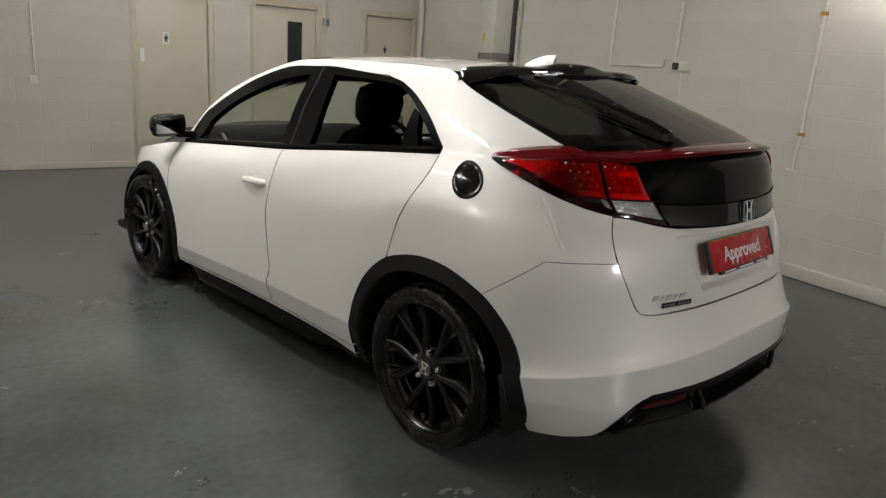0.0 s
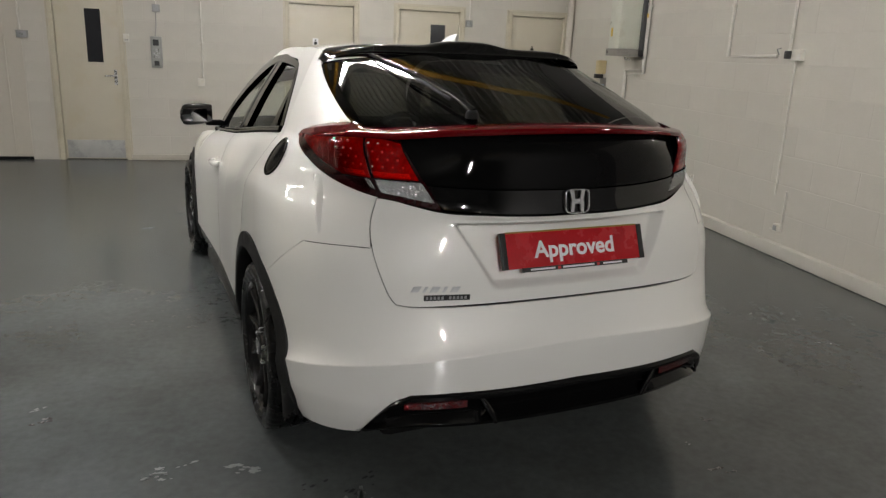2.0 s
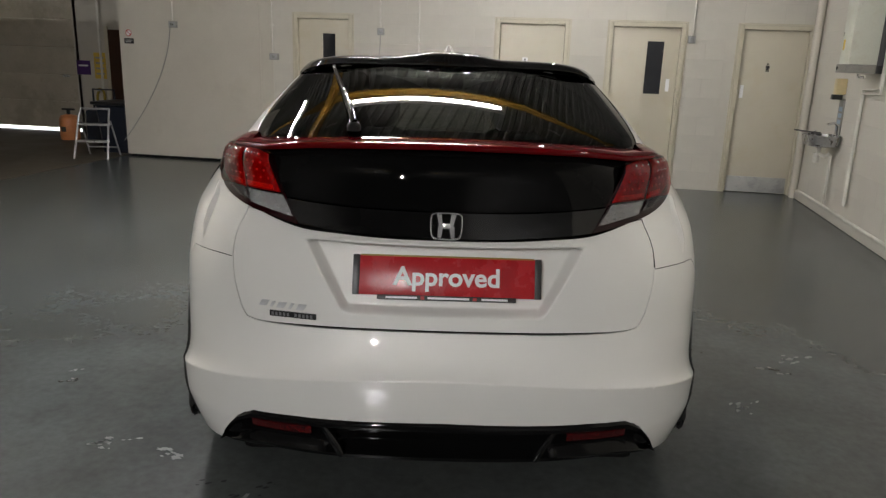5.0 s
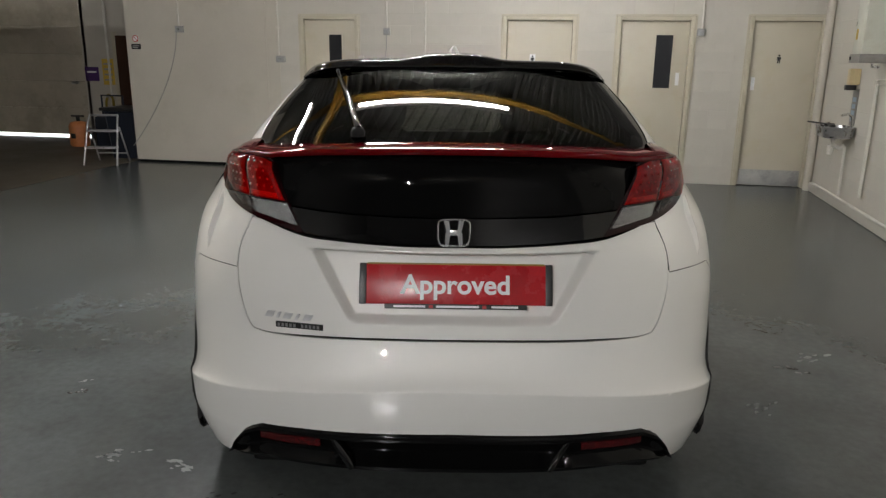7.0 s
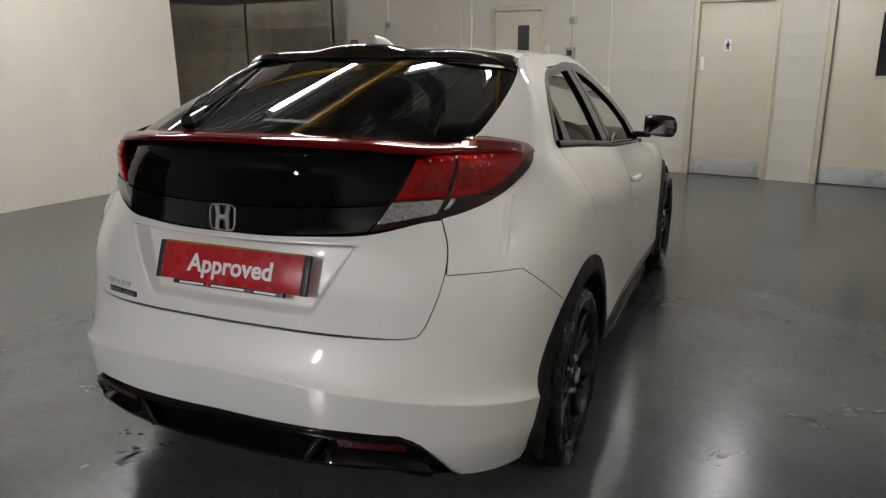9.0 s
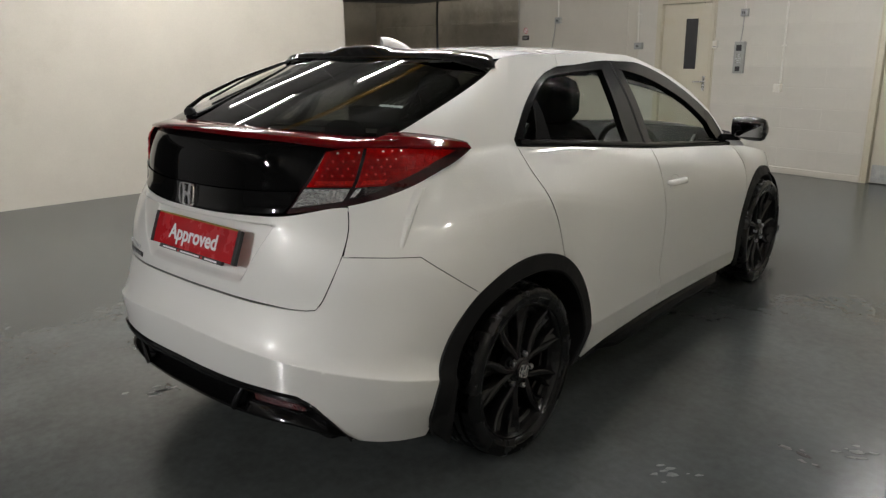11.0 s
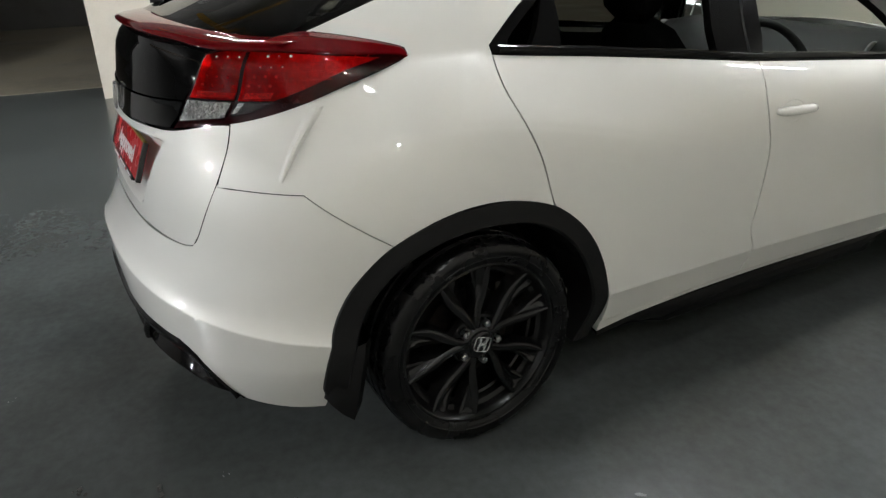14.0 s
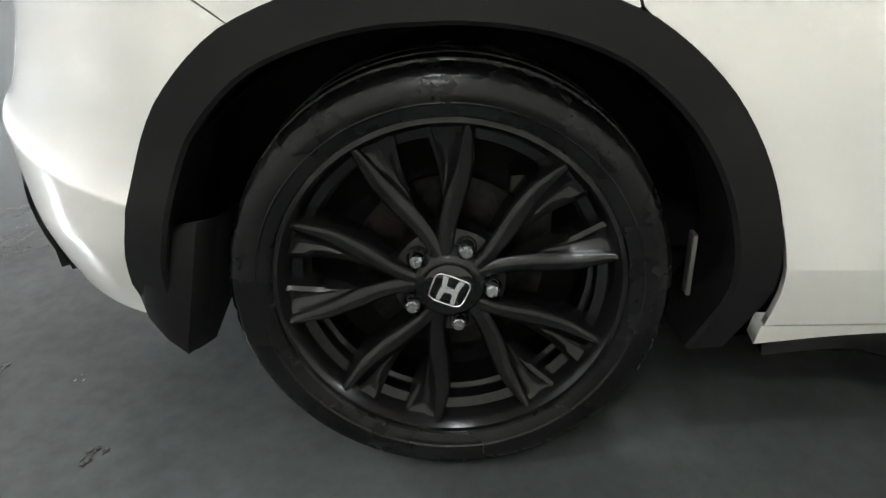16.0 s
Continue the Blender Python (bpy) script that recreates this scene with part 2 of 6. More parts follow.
def finish(name, bm, material, smooth=30):
    bmesh.ops.recalc_face_normals(bm, faces=bm.faces[:])
    me = bpy.data.meshes.new(name)
    bm.to_mesh(me)
    bm.free()
    me.materials.append(material)
    if smooth:
        me.shade_smooth()
        me.set_sharp_from_angle(angle=radians(smooth))
    return me


def part(name, bm, material, parent=None, label="", smooth=30):
    """Links a bmesh as one mesh object under a thing or a part."""
    ob = new(name, finish(name, bm, material, smooth))
    if parent:
        ob.parent = parent
    return tagged(ob, label) if label else ob


def thing(name, place, label, category, group="", kind=""):
    """An Empty at a thing's base."""
    ob = new(name)
    ob.empty_display_size = 0.05
    ob.matrix_world = place if isinstance(place, Matrix) else pose(*place)
    return tagged(ob, label, category, group, kind)


def setting(name, bm, material, label, category, smooth=0):
    return tagged(part(name, bm, material, smooth=smooth), label, category, kind="structure")


# ---- the large structure ----
BACK, RIGHT, LEFT, TOP, CLAD = 6.62, 3.06, -5.45, 4.3, 3.15
floor = setting("floor", box(-13.5, 5.5, -17.2, 11.0, -0.2, 0.0), FLOOR_PAINT, "worn grey painted concrete workshop floor with scuffs", "floor")

DOORS = [(-3.10, -2.42), (-0.455, 0.335), (0.92, 1.71), (2.425, 3.16)]
HEAD = 1.93
# the wall with the doors, in piers and a header so that each opening goes through it
bm = bmesh.new()
edges_x = [-3.45] + [v for a, b in DOORS for v in (a - 0.055, b + 0.055)] + [4.6]
for a, b in zip(edges_x[::2], edges_x[1::2]):
    if b - a > 0.01:
        box(a, b, BACK, BACK + 0.2, 0, HEAD + 0.055, bm=bm)
box(-3.45, 4.6, BACK, BACK + 0.2, HEAD + 0.055, CLAD, bm=bm)
wall_back = setting("wall_back", bm, BLOCK_PAINT, "cream painted blockwork wall with four doors", "wall")
setting("wall_back_plain", box(-5.66, -3.45, BACK - 0.005, BACK + 0.2, 0.035, CLAD), WALL_PAINT, "plain cream plastered wall panel above a dark gap", "wall")
setting("wall_back_base", box(-5.64, -3.45, BACK + 0.03, BACK + 0.19, 0, 0.035), CAVITY, "dark gap under the plastered panel", "wall")
# unseen sheeting, added dark to keep it out of the car's reflections
setting("wall_back_cladding", box(-5.66, 4.6, BACK + 0.01, BACK + 0.2, CLAD, TOP), ADDED_DARK, "unseen dark sheeting added above the blockwork to darken reflections", "wall")
# the long side wall runs very slightly outwards
wall_right = setting("wall_right", box(0, 0.2, -2.2, 7.4, 0, CLAD), BLOCK_PAINT, "cream painted blockwork side wall with thick mortar joints", "wall")
SIDE_TURN = pose(3.015, 0, 0, 0, 0, -2.0)
wall_right.matrix_world = SIDE_TURN
setting("wall_right_cladding", box(0.01, 0.2, -2.2, 7.4, CLAD, TOP), ADDED_DARK, "unseen dark sheeting added above the blockwork to darken reflections", "wall").matrix_world = SIDE_TURN
# unseen far stretch, added dark for the tail's reflections
setting("wall_right_far", box(0.02, 0.2, -17.2, -2.2, 0, TOP), ADDED_DARK, "unseen dark stretch of side wall added to darken reflections", "wall").matrix_world = SIDE_TURN
setting("wall_left", box(LEFT - 0.25, LEFT, -1.36, 3.35, 0, 2.75), WALL_PAINT, "plain pale plastered side wall", "wall")
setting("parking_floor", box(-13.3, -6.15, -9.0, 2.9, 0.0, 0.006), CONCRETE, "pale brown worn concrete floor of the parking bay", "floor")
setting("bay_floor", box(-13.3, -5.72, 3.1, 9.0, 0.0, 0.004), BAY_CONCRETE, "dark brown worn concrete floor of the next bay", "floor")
# walls added to shut stray light out of the parking bay
setting("parking_wall_west", box(-13.5, -13.3, -9.2, 2.9, 0, TOP), ADDED_DARK, "dark wall added to close the parking bay", "wall")
setting("parking_wall_south", box(-13.3, LEFT - 0.25, -9.2, -9.0, 0, TOP), ADDED_DARK, "dark end wall added to close the parking bay", "wall")
# unseen upper wall and far hall, added dark to dim reflections and bounce
setting("wall_left_cladding", box(LEFT - 0.25, LEFT - 0.02, -4.5, 3.35, 2.75, TOP), ADDED_DARK, "unseen dark sheeting added above the plastered wall to darken reflections", "wall")
setting("wall_left_far", box(LEFT - 0.25, LEFT - 0.02, -17.2, -4.5, 0, TOP), ADDED_DARK, "unseen dark stretch of side wall added to darken reflections", "wall")
setting("wall_front", box(-5.7, 3.6, -17.2, -17.0, 0, TOP), ADDED_DARK, "unseen dark wall added to close the long hall", "wall")
setting("bay_wall_west", box(-13.5, -13.3, 2.9, 9.2, 0, TOP), GALV, "dim grey bay wall", "wall")
setting("bay_wall_south", box(-13.3, LEFT - 0.25, 2.9, 3.1, 0, TOP), WALL_PAINT, "dim bay side wall", "wall")
setting("bay_wall_north", box(-8.1, -5.66, 9.0, 9.2, 0, TOP), WALL_PAINT, "dim cream bay end wall", "wall")
setting("bay_wall_header", box(-13.3, -8.1, 9.0, 9.2, 2.9, TOP), WALL_PAINT, "wall above the sectional door", "wall")
setting("bay_wall_east", box(-5.66, -5.46, 6.82, 9.0, 0, TOP), WALL_PAINT, "cream wall end beside the bay", "wall")
setting("opening_header", box(LEFT - 0.25, LEFT, 3.35, 6.6, 3.1, TOP), WALL_PAINT, "wall above the wide opening to the next bay", "wall")
bm = bmesh.new()
steps = 126
for i in range(steps):
    x = -13.5 + i * 0.15
    for a, b, za, zb_ in ((0, 0.05, 0, 0), (0.05, 0.07, 0, 0.05), (0.07, 0.13, 0.05, 0.05), (0.13, 0.15, 0.05, 0)):
        v = [bm.verts.new(p) for p in ((x + a, -17.2, TOP + za), (x + b, -17.2, TOP + zb_), (x + b, 11, TOP + zb_), (x + a, 11, TOP + za))]
        bm.faces.new(v)
box(-13.5, 5.5, -17.2, 11, TOP + 0.12, TOP + 0.2, bm=bm)
setting("ceiling", bm, SHEETING, "grey corrugated roof sheeting", "ceiling")


def beam(y, z):
    bm = box(-5.4, 3.1, y - 0.03, y + 0.03, z, z + 0.012)
    box(-5.4, 3.1, y - 0.03, y + 0.03, z + 0.108, z + 0.12, bm=bm)
    box(-5.4, 3.1, y - 0.004, y + 0.004, z + 0.012, z + 0.108, bm=bm)
    ob = part("roof_beam", bm, YELLOW_STEEL)
    tagged(ob, "yellow painted steel beam under the roof sheeting", "beam", "roof beams", "structure")


for y in (3.0, -1.4, -5.8):
    beam(y, 3.75)
bm = box(-2.06, -1.96, -1.3, 6.5, 3.60, 3.612)
box(-2.06, -1.96, -1.3, 6.5, 3.738, 3.75, bm=bm)
box(-2.014, -2.006, -1.3, 6.5, 3.612, 3.738, bm=bm)
tagged(part("roof_beam", bm, YELLOW_STEEL), "yellow painted steel runway beam under the roof", "beam", "roof beams", "structure")


def strip_light(x, y, z, turn, length=1.5, glow=None):
    """A hanging batten with one bare tube."""
    t = thing("strip_light", pose(x, y, z, 0, 0, turn), "hanging strip light with one bare lit tube", "light", "strip lights")
    part("batten", box(-length / 2 - 0.03, length / 2 + 0.03, -0.035, 0.035, 0.03, 0.09, 0.006), WHITE_PLASTIC, t)
    part("tube", rod([(-length / 2, 0, 0), (length / 2, 0, 0)], 0.013, 12), glow or TUBE, t, "lit fluorescent tube")
    for s in (-1, 1):
        part("tube_holder", box(s * length / 2 - 0.012, s * length / 2 + 0.012, -0.02, 0.02, -0.025, 0.03, 0.004), WHITE_PLASTIC, t)
        part("chain", rod([(s * length * 0.4, 0, 0.09), (s * length * 0.4, 0, TOP - z)], 0.004, 5), GREY_BOX, t)


# the lamp at (-3.4, 0.2) is added as fill for the left-hand floor
# the last two hang out of view, added only to light the bays
for x, y, turn, glow in ((-0.57, 2.03, 0, TUBE), (-2.32, 1.90, 90, TUBE), (0.45, 5.4, 90, TUBE_WORN), (-0.25, -7.2, 90, TUBE_NEW), (-4.7, 1.45, 90, TUBE_FAINT), (-3.4, 0.2, 90, TUBE_FILL), (-9.6, 5.6, 0, TUBE_BAY_FILL), (-10.6, 0.4, 90, TUBE_BAY_FILL)):
    strip_light(x, y, 3.2, turn, glow=glow)


def globe_lamp(m, drop, radius, label):
    """A round lamp on a stem: rose, stem, holder, glowing globe."""
    t = thing("globe_lamp", m, label, "light", "globe lamps")
    part("rose", lathe([(0.0005, drop), (0.05, drop), (0.05, drop - 0.02), (0.02, drop - 0.03)], 20), WHITE_PLASTIC, t)
    part("stem", rod([(0, 0, drop - 0.02), (0, 0, radius * 0.9)], 0.008, 8), GREY_BOX, t)
    part("holder", lathe([(radius * 0.5, radius * 0.75), (radius * 0.55, radius * 1.2), (0.012, radius * 1.4)], 20), GREY_BOX, t)
    part("globe", lathe([(max(0.0005, radius * math.sin(math.pi * k / 14)), -radius * math.cos(math.pi * k / 14)) for k in range(15)], 24), GLOBE, t, "lit white globe", smooth=60)


globe_lamp(pose(1.92, 0.10, 3.2), TOP - 3.2, 0.071, "round white lamp hanging under the roof sheeting")
# unseen second globe, added to put a lower glint on the car's shoulder
globe_lamp(SIDE_TURN @ pose(-0.14, 0.30, 2.25, 0, 90, 0), 0.14, 0.045, "small round lamp added off the blockwork wall for a shoulder glint")

# ---- the car: its skin ----
def spline(xs, ys):
    """A smooth curve through the given knots, held flat past its ends."""
    xs, ys = np.array(xs, float), np.array(ys, float)
    d = np.diff(ys) / np.diff(xs)
    m = np.concatenate(([d[0]], (d[:-1] + d[1:]) / 2, [d[-1]]))
    def at(v):
        v = np.clip(np.asarray(v, float), xs[0], xs[-1])
        i = np.clip(np.searchsorted(xs, v) - 1, 0, len(xs) - 2)
        h = xs[i + 1] - xs[i]
        t = (v - xs[i]) / h
        return ((2*t**3 - 3*t**2 + 1) * ys[i] + (t**3 - 2*t**2 + t) * h * m[i]
                + (3*t**2 - 2*t**3) * ys[i + 1] + (t**3 - t**2) * h * m[i + 1])
    return at
HALF, SIDE, NOSE = math.pi / 2, 2.3, 3.50
rear_y = spline([.15, .25, .32, .45, .58, .70, .80, .90, 1.0, 1.1, 1.17, 1.21, 1.25, 1.30, 1.384, 1.446, 1.50],
                [-.76, -.80, -.825, -.835, -.83, -.795, -.78, -.765, -.748, -.73, -.712, -.675, -.588, -.430, -.159, .046, .232])
turn_y = spline([.15, 1.10, 1.206, 1.30, 1.384, 1.45, 1.50], [0, 0, .10, .19, .285, .36, .42])
power = spline([.15, .5, .8, .9, 1.0, 1.075, 1.2, 1.45], [2.95, 2.72, 2.70, 2.45, 2.15, 2.32, 2.5, 2.6])
width = spline([-.5, 0, .5, 1.2, 2.2, 2.6, 3.2, 3.6], [.895, .905, .893, .872, .885, .89, .88, .87])
belt_w = spline([-.5, .1, 1.2, 2.4, 3.6], [.75, .757, .742, .70, .66])
def belt_z(y):
    return 1.142 - .103 * np.asarray(y)
shelf_deep = spline([-.5, -.38, -.23, -.08, .06, .22, .40, .52, .9], [.27, .243, .20, .174, .168, .175, .194, .21, .26])
def side_x(y, z):
    """Half the body's width at a place along it and a height."""
    d = belt_z(y) - z
    fall = np.maximum(d, 0)
    plain = 1 - np.exp(-fall / .10)
    # a wide shoulder over the rear wheel, breaking into the flank along a soft line
    deep, soft = shelf_deep(y), .013
    shelf = .80 * -soft * np.log(np.exp(-fall / soft) + np.exp(-deep / soft)) / deep + .08 * (1 - np.exp(-fall / .03)) + .12 * (1 - np.exp(-np.maximum(fall - deep, 0) / .12))
    haunch = np.clip((1.15 - np.asarray(y)) / .75, 0, 1)
    haunch = haunch * haunch * (3 - 2 * haunch)
    low = belt_w(y) + (width(y) - belt_w(y)) * (plain + (shelf - plain) * haunch) - .26 * np.maximum(.372 - .03 * np.asarray(y) - z, 0)
    up = np.maximum(-d, 0)
    return low - .50 * up - .35 * up ** 2
def skin(s, z):
    """A place on the body: s goes from the tail's middle (0) round the corner and along the side to the nose, z is the height."""
    s, z = np.broadcast_arrays(np.asarray(s, float), np.asarray(z, float))
    sign, a = np.where(s < 0, -1.0, 1.0), np.abs(s)
    y0, yr, n = turn_y(z), rear_y(z), power(z)
    crease = .578 - .150 * np.clip(a / 1.25, 0, 1) ** 2
    dz = z - crease
    ridge = np.where(dz > 0, 0.036 * np.exp(-dz / .040), .036 + .085 * np.minimum(dz, 0)) * np.clip((.70 - z) / .06, 0, 1)
    ridge = ridge * np.clip((HALF - .18 - a) / .38, 0, 1)
    p = np.clip(a, 0, HALF)
    A, B = side_x(y0, z), y0 - yr
    r = ((np.sin(p) / A) ** n + (np.cos(p) / B) ** n) ** (-1 / n) + ridge
    x, y = r * np.sin(p), y0 - r * np.cos(p)
    ys = y0 + (a - HALF) * (SIDE - y0) / SIDE
    q = np.clip(a - HALF - SIDE, 0, HALF)
    Af, Bf = side_x(SIDE, z), NOSE - SIDE - .25 * np.maximum(z - .5, 0)
    rf = ((np.cos(q) / Af) ** 2.6 + (np.sin(q) / Bf) ** 2.6) ** (-1 / 2.6)
    x = np.where(a > HALF, side_x(ys, z), x)
    y = np.where(a > HALF, ys, y)
    x = np.where(a > HALF + SIDE, rf * np.cos(q), x)
    y = np.where(a > HALF + SIDE, SIDE + rf * np.sin(q), y)
    return np.stack([x * sign, y, z], -1)
def chart(x, y, z):
    """The s of a place near the body."""
    y0 = float(turn_y(z))
    if y < y0:
        s = math.atan2(abs(x), y0 - y)
    elif y < SIDE:
        s = HALF + (y - y0) * SIDE / (SIDE - y0)
    else:
        s = HALF + SIDE + math.atan2(y - SIDE, abs(x))
    return math.copysign(s, x)


from mathutils.geometry import delaunay_2d_cdt

STRETCH = 0.8


def smooth_loop(points, step=0.02, sharp=()):
    """A dense closed outline through knots; sharp: the knots that stay corners."""
    pts = np.array(points, float)
    n, out = len(pts), []
    for i in range(n):
        a, b = pts[i], pts[(i + 1) % n]
        before, after = pts[i - 1], pts[(i + 2) % n]
        ma = (b - a) if i in sharp else (b - before) / 2
        mb = (b - a) if (i + 1) % n in sharp else (after - a) / 2
        count = max(1, int(math.hypot((b - a)[0] * STRETCH, (b - a)[1]) / step))
        for k in range(count):
            t = k / count
            out.append((2*t**3 - 3*t**2 + 1) * a + (t**3 - 2*t**2 + t) * ma + (3*t**2 - 2*t**3) * b + (t**3 - t**2) * mb)
    return np.array(out)


def shrunk(loop, gap):
    """The outline drawn in by a gap, all round."""
    p = loop * (STRETCH, 1)
    d = np.roll(p, -1, 0) - np.roll(p, 1, 0)
    d /= np.maximum(np.linalg.norm(d, axis=1, keepdims=True), 1e-9)
    area = np.sum(p[:, 0] * np.roll(p[:, 1], -1) - np.roll(p[:, 0], -1) * p[:, 1])
    inward = np.stack([-d[:, 1], d[:, 0]], -1) * (1 if area > 0 else -1)
    return (p + inward * gap) / (STRETCH, 1)


def inside(loop, q):
    x, y = q[:, 0], q[:, 1]
    hit = np.zeros(len(q), bool)
    for (xa, ya), (xb, yb) in zip(loop, np.roll(loop, -1, 0)):
        cross = (ya > y) != (yb > y)
        with np.errstate(divide="ignore", invalid="ignore"):
            hit ^= cross & (x < (xb - xa) * (y - ya) / (yb - ya) + xa)
    return hit


def skin_normal(surf, uv, e=2e-3):
    a = surf(uv[:, 0] + e, uv[:, 1]) - surf(uv[:, 0] - e, uv[:, 1])
    b = surf(uv[:, 0], uv[:, 1] + e) - surf(uv[:, 0], uv[:, 1] - e)
    n = np.cross(a, b)
    return n / np.maximum(np.linalg.norm(n, axis=1, keepdims=True), 1e-12)


def panel(name, loop, material, parent, label="", surf=None, lift=0.0, step=0.03, flange=0.012, gap=0.0, round_=0.0, smooth=True, extra=()):
    """A curved sheet cut to an outline in (s, z) on the body's skin, raised by lift, with its rim turned in by flange."""
    surf = surf or skin
    loop = shrunk(loop, gap) if gap else loop
    n = len(loop)
    lo, hi = loop.min(0), loop.max(0)
    gx, gy = np.arange(lo[0] + step / 2, hi[0], step / STRETCH), np.arange(lo[1] + step / 2, hi[1], step)
    grid = np.stack(np.meshgrid(gx, gy), -1).reshape(-1, 2)
    if len(grid):
        grid = grid[inside(loop, grid)]
    if len(extra):
        line = np.array(extra)
        if len(grid):
            near = np.min(np.linalg.norm((grid[:, None] - line[None]) * (STRETCH, 1), axis=2), axis=1)
            grid = grid[near > step * 0.30]
        grid = np.concatenate([grid, line[inside(loop, line)]])
    if len(grid):
        gap2 = np.min(np.linalg.norm((grid[:, None] - loop[None, ::1]) * (STRETCH, 1), axis=2), axis=1)
        grid = grid[gap2 > step * 0.35]
    flat = np.concatenate([loop, grid]) if len(grid) else loop
    coords = [Vector((u * STRETCH, v)) for u, v in flat]
    verts2, _, faces, *_ = delaunay_2d_cdt(coords, [], [list(range(n))], 1, 1e-6)
    uv = np.array([(v.x / STRETCH, v.y) for v in verts2])
    nor = skin_normal(surf, uv)
    middle = surf(uv[:, 0], uv[:, 1])
    if np.mean(np.sum(nor * (middle - np.array([0, 1.35, 0.6])), axis=1)) < 0:
        nor = -nor
    up = np.full(len(uv), lift)
    if round_:
        near = np.min(np.linalg.norm((uv[:, None] - loop[None]) * (STRETCH, 1), axis=2), axis=1)
        up = lift - round_ * np.clip(1 - near / (round_ * 2.5), 0, 1) ** 2
    top = middle + nor * up[:, None]
    rim_uv = loop
    rim_n = skin_normal(surf, rim_uv)
    rim_m = surf(rim_uv[:, 0], rim_uv[:, 1])
    if np.mean(np.sum(rim_n * (rim_m - np.array([0, 1.35, 0.6])), axis=1)) < 0:
        rim_n = -rim_n
    rise = lift - round_
    rim_a, rim_b = rim_m + rim_n * rise, rim_m + rim_n * (rise - flange)
    k = len(top)
    verts = np.concatenate([top, rim_a, rim_b])
    out = []
    for f in faces:
        a, b, c_ = (top[i] for i in f[:3])
        good = np.dot(np.cross(b - a, c_ - a), nor[f[0]]) > 0
        out.append(tuple(f) if good else tuple(f[::-1]))
    for i in range(n):
        j = (i + 1) % n
        out.append((k + i, k + j, k + n + j, k + n + i))
    me = bpy.data.meshes.new(name)
    me.from_pydata([tuple(v) for v in verts], [], out)
    me.materials.append(material)
    if smooth:
        me.shade_smooth()
        away = np.roll(rim_a, -1, 0) - np.roll(rim_a, 1, 0)
        away = np.cross(away, rim_n)
        away /= np.maximum(np.linalg.norm(away, axis=1, keepdims=True), 1e-9)
        centre = rim_a.mean(0)
        flip = np.where(np.sum(away * (rim_a - centre), axis=1).mean() < 0, -1, 1)
        if not round_:
            me.normals_split_custom_set_from_vertices([tuple(v) for v in np.concatenate([nor, away * flip, away * flip])])
    ob = new(name, me)
    ob.parent = parent
    return tagged(ob, label) if label else ob


def mirrored(loop):
    return loop * (-1, 1)


car = thing("car", pose(0, 0, 0, 0, 0, 10.0), "pearl white five-door hatchback with black wheels and trim", "car")

# outlines on the skin, right-hand half, as (s, z)
HATCH_SEAM = [(0.703, 0.697), (0.757, 0.715), (0.803, 0.784), (0.848, 0.872), (0.865, 0.945), (0.853, 1.006)]
LAMP_LOW = [(0.85, 1.010), (0.90, 1.018), (0.982, 1.035), (1.077, 1.061), (1.184, 1.096), (1.298, 1.129), (1.350, 1.150)]
LAMP_TOP = [(1.350, 1.150), (1.315, 1.168), (1.196, 1.188), (1.047, 1.207), (0.935, 1.218)]
ARCH_Y, ARCH_Z = 0.500, 0.456


# the rear trim is squarer than an ellipse: factors by angle from the rear
SWELL_AT = [-5, 4, 17, 27, 39, 56, 69, 88, 100, 122, 140, 155, 168, 188]
SWELL = [0.966, 0.966, 0.962, 0.978, 1.004, 1.020, 1.007, 0.994, 1.000, 1.024, 1.016, 1.002, 0.992, 0.970]


def arch(y0, ry, rz, a0, a1, count=40, zc=0.311):
    """Points (s, z) round a wheel arch, by angle from the rear, over the top, to the front."""
    out = []
    for k in range(count + 1):
        a = a0 + (a1 - a0) * k / count
        y, z = y0 - ry * math.cos(a), zc + rz * math.sin(a)
        out.append((chart(0.88 * (1 if y > -0.2 else 0.975), y, z), z))
    return out


def bumper_outline():
    right = [(0.0, 0.700), (0.25, 0.700), (0.50, 0.697)] + HATCH_SEAM[:4] + [(0.851, 0.8655), (0.95, 0.8645), (1.115, 0.858), (1.23, 0.782), (1.352, 0.7015)]
    right += [(1.256, 0.612), (1.173, 0.505), (1.105, 0.385), (1.085, 0.31), (1.055, 0.250), (0.95, 0.250), (0.856, 0.260), (0.800, 0.272)]
    right += [(0.755, 0.335), (0.700, 0.395), (0.64, 0.426), (0.50, 0.434), (0.25, 0.440), (0.0, 0.442)]
    left = [(-s, z) for s, z in right[-2:0:-1]]
    pts = right + left
    n = len(right)
    corners = (6, 7, 9, 11, 16, 19)
    sharp = set(corners) | {2 * n - 2 - i for i in corners}
    return smooth_loop(pts, sharp=sharp)


def tailgate_outline():
    right = [(0.0, 0.704), (0.25, 0.704), (0.50, 0.701)] + HATCH_SEAM + [(0.791, 1.004), (0.60, 0.976), (0.43, 0.970), (0.21, 0.966), (0.0, 0.966)]
    pts = right + [(-s, z) for s, z in right[-2:0:-1]]
    n = len(right)
    return smooth_loop(pts, sharp={8, 2 * n - 2 - 8})


